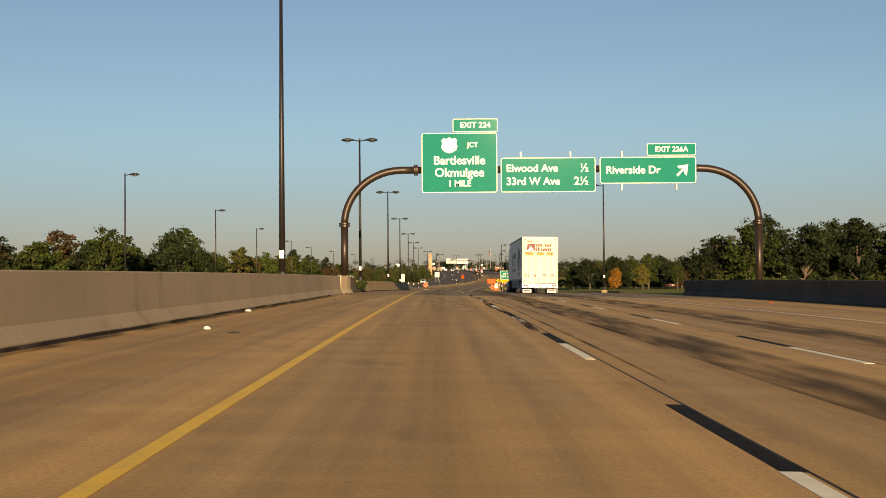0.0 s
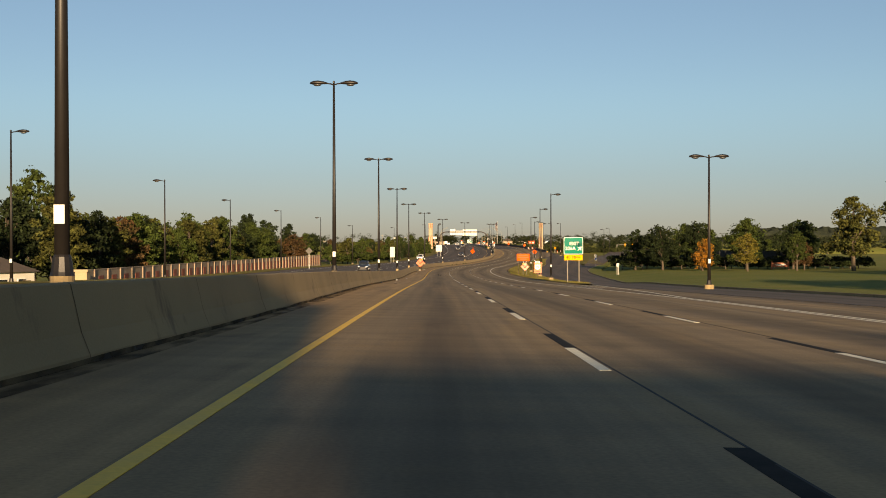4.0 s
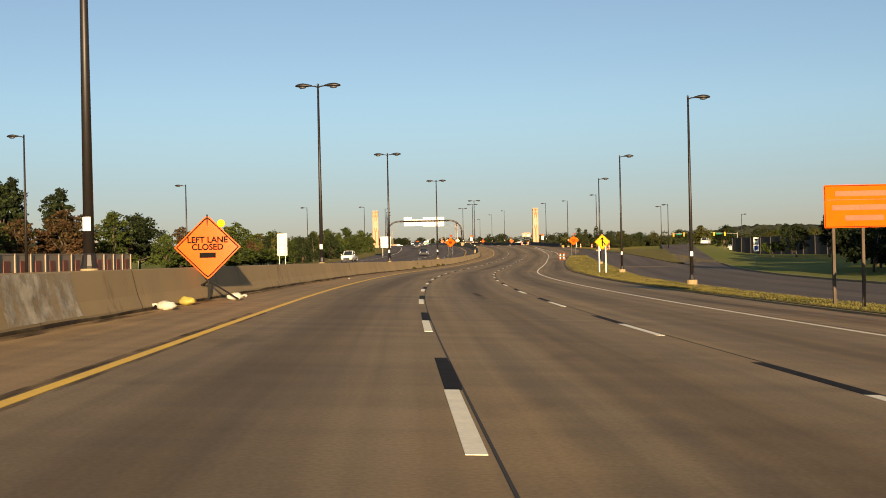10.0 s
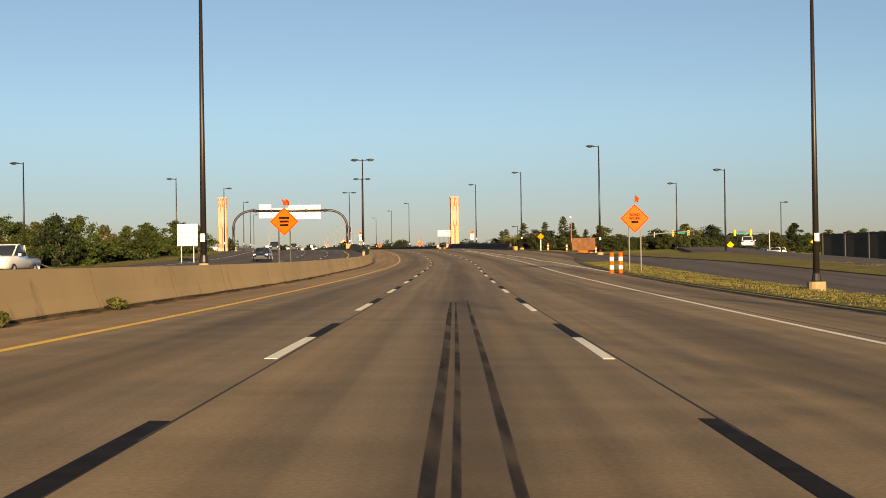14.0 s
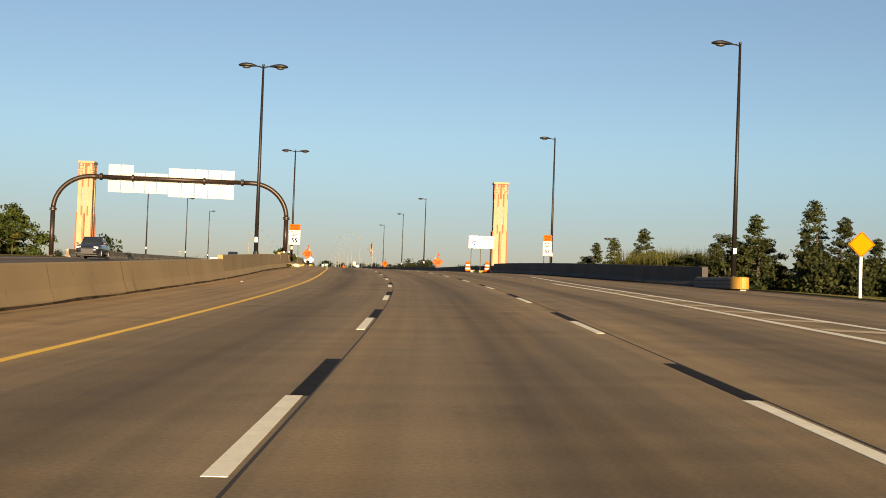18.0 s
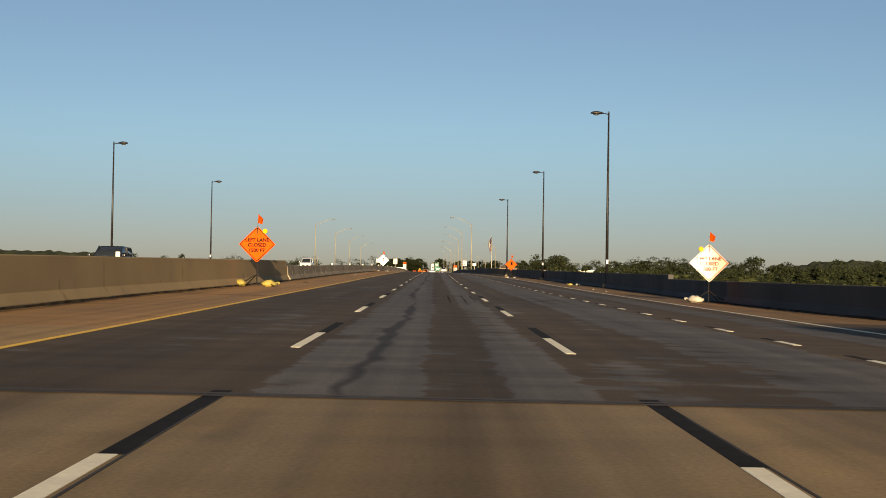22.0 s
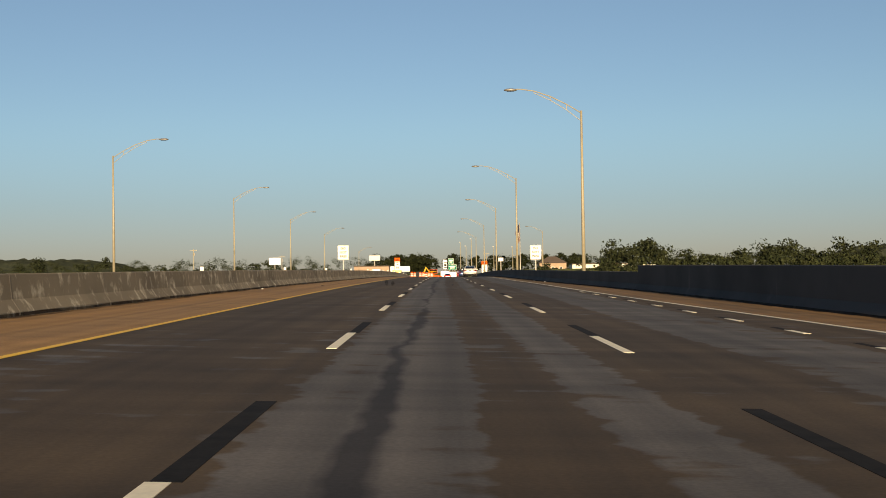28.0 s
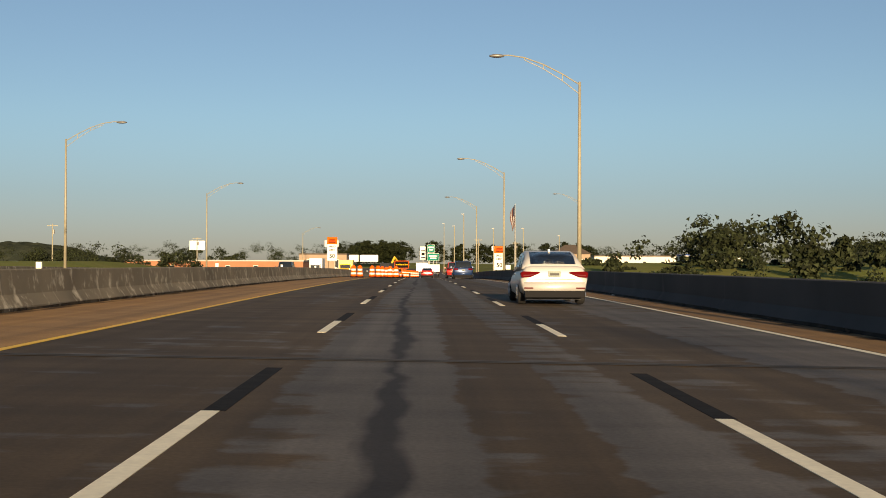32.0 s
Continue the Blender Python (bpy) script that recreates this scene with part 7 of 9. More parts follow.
M["silver"] = material("silver_car_paint", (0.50, 0.49, 0.46), 0.45, 0.2, var=0.05, scale=2, fine=40, bump=0.0, coat=0.1, spec=0.3)
M["tail_pale"] = material("dull_pink_lamp_strip", (0.13, 0.03, 0.03), 0.6, var=0.1, bump=0, spec=0.05)
M["white_car"] = car_paint("white_car_paint", (0.75, 0.74, 0.70), 0.0)
M["dark_car"] = car_paint("black_car_paint", (0.02, 0.022, 0.03), 0.2)
M["blue_car"] = car_paint("dark_blue_car_paint", (0.02, 0.045, 0.12), 0.3)
M["red_car"] = car_paint("red_car_paint", (0.40, 0.03, 0.02), 0.1)
M["tail"] = material("red_tail_lamp", (0.10, 0.002, 0.003), 0.7, var=0.1, bump=0, spec=0.03)
M["diffuser"] = material("matt_black_bumper_plastic", (0.007, 0.007, 0.008), 0.75, var=0.15, bump=0, spec=0.2)
M["plate"] = material("dull_number_plate", (0.30, 0.34, 0.30), 0.6, var=0.3, bump=0, spec=0.2)
M["head"] = material("clear_head_lamp", (0.75, 0.75, 0.72), 0.1, var=0.1, bump=0, coat=0.8)
M["rubber"] = material("tyre_rubber", (0.012, 0.012, 0.012), 0.85, var=0.2, bump=0.1)
M["rim"] = material("alloy_rim", (0.5, 0.5, 0.5), 0.35, 0.8, var=0.1, bump=0)
M["trim"] = material("black_plastic_trim", (0.03, 0.03, 0.032), 0.6, var=0.15, bump=0.05)
M["trailer_cream"] = material("cream_trailer_doors", (0.66, 0.60, 0.44), 0.5, var=0.10, scale=1.2, fine=8, bump=0.03, second=(0.56, 0.51, 0.38), stretch=(1, 1, 0.3), spec=0.3)
M["skirt"] = material("dark_grey_trailer_skirt", (0.10, 0.10, 0.105), 0.6, var=0.25, scale=1.2, fine=8, bump=0.03)
for _n, _c in (("grey", (0.13, 0.13, 0.135)), ("red", (0.20, 0.12, 0.11)), ("yellow", (0.24, 0.22, 0.14))):
    M["faded_" + _n] = film_material("faded_print_" + _n, _c, 0.0, 0.75, 0.25, (1, 1, 1))
M["trailer_white"] = material("white_trailer_skin", (0.78, 0.76, 0.70), 0.45, var=0.10, scale=1.2, fine=8, bump=0.03, second=(0.66, 0.65, 0.61), stretch=(1, 1, 0.3))
M["logo_red"] = material("faded_red_lettering", (0.17, 0.03, 0.024), 0.6, var=0.3, bump=0)
M["logo_yellow"] = material("faded_yellow_lettering", (0.50, 0.33, 0.012), 0.6, var=0.3, bump=0)
M["logo_grey"] = material("grey_lettering", (0.40, 0.385, 0.37), 0.6, var=0.5, bump=0)


def loft(sections, closed_ends=True):
    """Joins cross-sections (lists of points of equal number) into a skin."""
    bm = bmesh.new()
    rings = [[bm.verts.new(p) for p in s] for s in sections]
    n = len(rings[0])
    for a, b in zip(rings, rings[1:]):
        for k in range(n):
            bm.faces.new((a[k], a[(k + 1) % n], b[(k + 1) % n], b[k]))
    if closed_ends:
        bm.faces.new(rings[0][::-1])
        bm.faces.new(rings[-1])
    bmesh.ops.recalc_face_normals(bm, faces=bm.faces)
    return bm


def body_ring(y, w, zb, zt, tuck=0.0):
    """A car body's cross-section: tucked sill, swelling flank, rounded shoulder."""
    r = []
    for s in (1, -1):
        side = [(0.80 * w, zb), (0.95 * w, zb + 0.10), (1.0 * w, zb + 0.5 * (zt - zb)), ((0.985 - tuck) * w, zt - 0.14), ((0.93 - 1.5 * tuck) * w, zt - 0.035), ((0.80 - 2 * tuck) * w, zt)]
        r += [(s * x, y, z) for x, z in (side if s > 0 else side[::-1])]
    return r


def wheel(root, x, y, r, w=0.22, rim=True):
    bm = bmesh.new()
    add_tube(bm, [(x - w / 2, y, r), (x - w * 0.36, y, r), (x + w * 0.36, y, r), (x + w / 2, y, r)], [r * 0.90, r, r, r * 0.90], 20)
    t = part("wheel", bm, M["rubber"], root, "black tyre", True)
    if rim:
        s = 1 if x > 0 else -1
        part("rim", tube([(x + s * (w * 0.36), y, r), (x + s * (w * 0.53), y, r)], [r * 0.66, r * 0.60], 16), M["rim"], t)
        for k in range(5):
            a = k * math.tau / 5
            part("spoke", tube([(x + s * w * 0.55, y, r), (x + s * w * 0.55, y + math.cos(a) * r * 0.56, r + math.sin(a) * r * 0.56)], [0.035, 0.03], 5), M["rim"], t)


def car(m, paint, label, L=4.6, W=1.82, H=1.44, kind="sedan", group="traffic"):
    """A road car, its nose towards +y, its tail at y = 0."""
    root = thing("car", m, label, "car", group)
    w = W / 2
    belt = H * 0.64
    if kind == "sedan":
        prof = [(0.02, 0.84, 0.42, belt * 0.80), (0.05, 0.93, 0.38, belt * 0.97), (0.09, 0.955, 0.36, belt + 0.06), (0.16, 0.975, 0.34, belt + 0.105), (0.34, 0.985, 0.30, belt + 0.10), (0.9, 1.0, 0.19, belt + 0.06), (1.6, 1.0, 0.19, belt), (3.0, 1.0, 0.19, belt - 0.02), (3.55, 0.99, 0.19, belt - 0.04), (4.2, 0.95, 0.2, belt - 0.16), (4.5, 0.82, 0.24, belt - 0.3), (4.6, 0.66, 0.34, belt - 0.42)]
        cab = [(0.30, 0.83, belt + 0.02, belt + 0.105), (0.75, 0.81, belt, H - 0.17), (1.3, 0.77, belt, H - 0.035), (1.9, 0.76, belt, H), (2.5, 0.77, belt, H - 0.02), (3.5, 0.80, belt - 0.05, belt + 0.02)]
    elif kind == "suv":
        prof = [(0.0, 0.85, 0.42, belt * 0.9), (0.06, 0.95, 0.30, belt), (0.3, 1.0, 0.28, belt + 0.02), (1.6, 1.0, 0.27, belt), (3.2, 1.0, 0.27, belt - 0.02), (4.1, 0.97, 0.28, belt - 0.1), (4.5, 0.86, 0.32, belt - 0.22), (4.6, 0.72, 0.42, belt - 0.35)]
        cab = [(0.08, 0.80, belt, belt + 0.05), (0.45, 0.74, belt, H - 0.03), (1.5, 0.75, belt, H), (2.4, 0.74, belt, H - 0.03), (3.3, 0.76, belt - 0.03, belt + 0.02)]
    else:
        prof = [(0.0, 0.92, 0.5, belt * 0.86), (0.05, 0.97, 0.42, belt * 0.9), (1.7, 0.98, 0.40, belt * 0.9), (1.8, 1.0, 0.38, belt), (3.2, 1.0, 0.38, belt), (4.1, 0.97, 0.38, belt - 0.04), (4.5, 0.9, 0.42, belt - 0.1), (4.6, 0.8, 0.5, belt - 0.2)]
        cab = [(1.72, 0.78, belt * 0.95, belt + 0.03), (1.85, 0.75, belt, H - 0.03), (2.3, 0.75, belt, H), (2.75, 0.74, belt, H - 0.03), (3.4, 0.76, belt - 0.02, belt + 0.02)]
    k = L / 4.6
    body = part("body", loft([body_ring(y * k, a * w, zb, zt, 0.065 if kind == "sedan" else 0.0) for y, a, zb, zt in prof]), paint, root, "", True)
    flat = 0.86 if kind == "sedan" else 0.72
    ring = lambda y, a, z0, z1: [(a * w * 1.12, y, z0), (a * w * 1.06, y, (z0 + z1) / 2), (a * w * 0.95, y, z1 - 0.05 * (z1 - z0 > 0.15)), (a * w * flat, y, z1), (-a * w * flat, y, z1), (-a * w * 0.95, y, z1 - 0.05 * (z1 - z0 > 0.15)), (-a * w * 1.06, y, (z0 + z1) / 2), (-a * w * 1.12, y, z0)]
    if kind == "sedan":
        part("cabin", loft([ring(y * k, a, z0, z1) for y, a, z0, z1 in cab]), paint, root, "", True)
        for nm, c, ins in (("rear_window", cab[:3], 0.93), ("windscreen", cab[4:], 0.95)):
            c = list(c)
            lerp = lambda p, q, u: tuple(p[n_] + (q[n_] - p[n_]) * u for n_ in range(4))
            c[0], c[-1] = lerp(c[0], c[1], 0.16), lerp(c[-1], c[-2], 0.10)
            bm = bmesh.new()
            rows = [[bm.verts.new((sx * a * w * flat * ins, y * k, z1 + dz)) for sx in (-1, -0.5, 0, 0.5, 1) for dz in ((0.007,) if abs(sx) == 1 else (0.012,))] for y, a, z0, z1 in c]
            for p, q in zip(rows, rows[1:]):
                for n_ in range(4):
                    bm.faces.new((p[n_], p[n_ + 1], q[n_ + 1], q[n_]))
            bmesh.ops.solidify(bm, geom=bm.faces[:], thickness=0.004)
            bmesh.ops.recalc_face_normals(bm, faces=bm.faces)
            part(nm, bm, M["window"], root, "dark tinted " + nm.replace("_", " "), True)
        for s in (-1, 1):
            for ya, yb in ((0.95, 1.85), (1.95, 2.75)):
                bm = bmesh.new()
                rows = []
                for u in (0, 0.34, 0.67, 1.0):
                    y = ya + (yb - ya) * u
                    a, z0, z1 = (float(np.interp(y, [c[0] for c in cab], [c[n_] for c in cab])) for n_ in (1, 2, 3))
                    rows.append([bm.verts.new((s * (a * w * f_ + 0.008), y * k, z)) for f_, z in ((1.10, z0 + 0.07), (1.06, (z0 + z1) / 2), (0.975, z1 - 0.08))])
                for p, q in zip(rows, rows[1:]):
                    for n_ in range(2):
                        bm.faces.new((p[n_], p[n_ + 1], q[n_ + 1], q[n_]))
                bmesh.ops.solidify(bm, geom=bm.faces[:], thickness=0.004)
                bmesh.ops.recalc_face_normals(bm, faces=bm.faces)
                part("side_window", bm, M["window"], root, "dark tinted side window", True)
    else:
        part("glasshouse", loft([ring(y * k, a, z0, z1) for y, a, z0, z1 in cab]), M["window"], root, "dark tinted windows", True)
        roof = loft([[(x, y, z + 0.012) for x, y, z in ((a * w * 0.95, y * k, z1 - 0.03), (a * w * 0.72, y * k, z1 + 0.004), (-a * w * 0.72, y * k, z1 + 0.004), (-a * w * 0.95, y * k, z1 - 0.03), (-a * w * 0.7, y * k, z1 - 0.05), (a * w * 0.7, y * k, z1 - 0.05))] for y, a, z0, z1 in cab[1:-1]])
        part("roof", roof, paint, root, "", True)
    for s in (-1, 1):
        for i, j in () if kind == "sedan" else ((0, 1), (len(cab) - 2, len(cab) - 1)):
            (ya, aa, _, za), (yb, ab, _, zb_) = cab[i], cab[j]
            part("pillar", tube([(s * aa * w * (0.98 if i == 0 else 0.95), ya * k, za), (s * ab * w * 0.97, yb * k, zb_ - 0.02)], [0.045, 0.045], 6), paint, root)
        mid = cab[3 if kind == "sedan" else 2]
        if kind != "sedan":
            part("pillar", box(min(s * mid[1] * w * 0.98, s * mid[1] * w * 1.10), max(s * mid[1] * w * 0.98, s * mid[1] * w * 1.10), mid[0] * k - 0.05, mid[0] * k + 0.05, belt - 0.02, H - 0.06), M["trim"], root)
        part("mirror", box(min(s * w * 1.0, s * w * 1.17), max(s * w * 1.0, s * w * 1.17), 3.15 * k, 3.3 * k, belt - 0.02, belt + 0.12, 0.03), paint, root)
        wr = 0.33 if kind == "sedan" else 0.38
        for y in (0.95, 3.75):
            wheel(root, s * (w - 0.12), y * k, wr)
        zt = belt * 0.86
        if kind == "sedan":
            lamp = plate([(s * w * 0.42, zt + 0.05), (s * w * 0.70, zt - 0.06), (s * w * 0.95, zt - 0.07), (s * w * 0.975, zt + 0.05), (s * w * 0.90, zt + 0.09), (s * w * 0.44, zt + 0.08)], -0.012, 0.22)
            t_ = part("tail_lamp", lamp, M["tail"], root, "slim red wedge tail lamp")
            part("lamp_strip", plate([(s * w * 0.55, zt + 0.02), (s * w * 0.75, zt - 0.03), (s * w * 0.90, zt - 0.03), (s * w * 0.90, zt), (s * w * 0.75, zt)], -0.02, -0.012), M["tail_pale"], t_, "pale reversing lamp strip")
            part("bumper_reflector", box(min(s * w * 0.62, s * w * 0.88), max(s * w * 0.62, s * w * 0.88), -0.062, -0.045, 0.43, 0.46), M["tail"], root, "slim red reflector")
        else:
            part("tail_lamp", box(min(s * w * 0.50, s * w * 0.93), max(s * w * 0.50, s * w * 0.93), -0.025, 0.20, zt - 0.09, zt + 0.07, 0.03), M["tail"], root, "red tail lamp")
        part("head_lamp", box(min(s * w * 0.52, s * w * 0.88), max(s * w * 0.52, s * w * 0.88), (4.36 if kind == "sedan" else 4.46) * k, (4.50 if kind == "sedan" else 4.58) * k, belt - 0.40, belt - 0.24, 0.03), M["head"], root, "clear head lamp")
        part("door_handle", box(min(s * w * 0.985, s * w * 1.02), max(s * w * 0.985, s * w * 1.02), 1.75 * k, 1.95 * k, belt - 0.16, belt - 0.12), M["trim"], root)
    part("bumper_insert", box(-w * 0.86, w * 0.86, -0.085, 0.30, 0.20, 0.375, 0.02), M["diffuser"], root, "black lower bumper")
    part("bumper", loft([[(sx * w * 0.93, y, z) for sx, y, z in ((-1, 0.30, 0.37), (-0.92, -0.02, 0.37), (0, -0.06, 0.37), (0.92, -0.02, 0.37), (1, 0.30, 0.37))], [(sx * w * 0.955, y, z) for sx, y, z in ((-1, 0.30, 0.48), (-0.93, -0.03, 0.48), (0, -0.07, 0.48), (0.93, -0.03, 0.48), (1, 0.30, 0.48))], [(sx * w * 0.95, y, z) for sx, y, z in ((-1, 0.30, 0.60), (-0.92, 0.0, 0.60), (0, -0.03, 0.60), (0.92, 0.0, 0.60), (1, 0.30, 0.60))]]), paint, root, "", True)
    zp = belt * (0.80 if kind == "sedan" else 0.70)
    part("number_plate", box(-0.16, 0.16, -0.045 if kind != "sedan" else -0.016, 0.03, zp, zp + 0.15), M["plate"], root, "pale plate")
    part("text_bar", box(-0.12, 0.12, -0.049 if kind != "sedan" else -0.020, -0.046 if kind != "sedan" else -0.017, zp + 0.04, zp + 0.10), M["trim"], root)
    if kind == "sedan":
        part("boot_gap", box(-w * 0.60, w * 0.60, -0.034, 0.04, 0.675, 0.69), M["trim"], root, "dark gap under the boot lid")
    part("grille", box(-w * 0.5, w * 0.5, 4.5 * k, 4.62 * k, 0.34, belt - 0.42, 0.02), M["trim"], root)
    part("bumper", box(-w * 0.78, w * 0.78, 4.42 * k, 4.64 * k, 0.26, 0.36, 0.03), M["trim"], root)
    part("under_shade", box(-w * 0.8, w * 0.8, 0.3, L - 0.3, 0.14, 0.24), M["trim"], root, "dark underbody")
    if kind == "sedan":
        part("aerial_fin", box(-0.025, 0.025, 1.36 * k, 1.52 * k, H - 0.04, H + 0.045, 0.012), paint, root)
    if kind == "pickup":
        part("bed", box(-w * 0.80, w * 0.80, 0.06, 1.68 * k, belt * 0.72, belt * 0.905), M["trim"], root, "dark open load bed")
    return root


def lane(lat, y, turn=0.0):
    x = float(YEL(y)) + lat
    z0, z1 = float(road_z(x, y)), float(road_z(x, y + 4))
    return Matrix.Translation((x, y, z0 + 0.02)) @ Euler((math.atan2(z1 - z0, 4), 0, -heading(y) + radians(turn))).to_matrix().to_4x4()


def at_xy(x, y, turn=0.0):
    return Matrix.Translation((x, y, float(road_z(x, y)) + 0.01)) @ Euler((0, 0, -heading(min(y, 1280)) + radians(turn))).to_matrix().to_4x4()


car(at_xy(28.16, 1008.0), M["silver"], "silver four-door sedan in the lane", 4.6, 1.80, 1.43, "sedan")
car(at_xy(-14.6, 329.6, 180), M["dark_car"], "black crossover on the opposite carriageway", 4.8, 1.9, 1.72, "suv")
car(lane(-22.2, 505, 180), M["white_car"], "white pickup truck on the opposite carriageway", 5.5, 2.0, 1.9, "pickup")
car(lane(-18.6, 648, 180), M["dark_car"], "black crossover far along the opposite carriageway", 4.8, 1.9, 1.72, "suv")
car(lane(-14.9, 560, 180), M["dark_car"], "dark saloon car coming downhill", 4.6, 1.8, 1.45, "sedan")
car(lane(-14.5, 745, 180), M["dark_car"], "dark crossover on the bridge's opposite side", 4.8, 1.9, 1.75, "suv")
car(lane(-15.0, 860, 180), M["white_car"], "white crossover on the bridge's opposite side", 4.7, 1.9, 1.75, "suv")
car(lane(-10.8, 1115, 180), M["dark_car"], "black crossover past the works", 4.8, 1.9, 1.75, "suv")
car(lane(8.55, 1085), M["blue_car"], "dark blue crossover slowing at the works", 4.6, 1.85, 1.65, "suv")
car(lane(8.6, 1112), M["red_car"], "red pickup slowing at the works", 5.5, 2.0, 1.85, "pickup")
car(lane(5.6, 1150), M["red_car"], "red sedan held among the works", 4.6, 1.8, 1.45, "sedan")
car(pose(76.2, 598, float(ground_z(76.2, 598)) + 0.25, 0, 0, -25), M["white_car"], "white crossover on the frontage road", 4.7, 1.85, 1.7, "suv")
car(pose(100, 640, float(ground_z(100, 640)) + 0.25, 0, 0, 20), M["white_car"], "white car waiting at the signals", 4.6, 1.8, 1.5, "suv")
car(pose(92, 630, float(ground_z(92, 630)) + 0.25, 0, 0, -20), M["silver"], "silver car waiting at the signals", 4.6, 1.8, 1.45, "sedan")


def box_truck(m, label, body, L=7.5, H=3.3, group="traffic"):
    root = thing("truck", m, label, "truck", group)
    part("box", box(-1.2, 1.2, 0, L - 2.0, 0.95, H, 0.04), body, root)
    part("rear_door", box(-1.08, 1.08, -0.03, 0.0, 1.05, H - 0.15, 0.01), body, root)
    part("cab", loft([body_ring(y, a, zb, zt) for y, a, zb, zt in ((L - 1.95, 1.0, 0.55, 2.35), (L - 0.9, 1.0, 0.5, 2.3), (L - 0.5, 0.98, 0.5, 1.6), (L, 0.9, 0.55, 1.35))]), body, root)
    part("windscreen", box(-0.85, 0.85, L - 0.85, L - 0.5, 1.5, 2.15, 0.05), M["window"], root)
    part("chassis", box(-0.45, 0.45, 0.1, L - 0.5, 0.55, 0.95), M["trim"], root)
    part("bumper", box(-1.1, 1.1, -0.08, 0.05, 0.5, 0.7, 0.02), M["trim"], root)
    for s in (-1, 1):
        part("tail_lamp", box(s * 0.95 - 0.12, s * 0.95 + 0.12, -0.05, 0.0, 0.78, 0.92), M["tail"], root)
        for y in (1.3, L - 1.2):
            wheel(root, s * 1.0, y, 0.45, 0.28, False)
    return root


box_truck(lane(4.95, 1215), "white delivery truck slowing at the works", M["trailer_white"], 7.0, 2.75)
box_truck(lane(7.4, 1222), "white van body truck among the works", M["trailer_white"], 6.5, 2.45)
M["yellow_truck"] = car_paint("yellow_truck_paint", (0.7, 0.45, 0.03), 0.0)
box_truck(lane(-8.5, 1190, 180), "yellow fronted truck on the opposite side", M["yellow_truck"], 7.5, 3.0)
box_truck(lane(-15, 1205, 180), "white truck on the opposite side", M["trailer_white"], 8.5, 3.4)


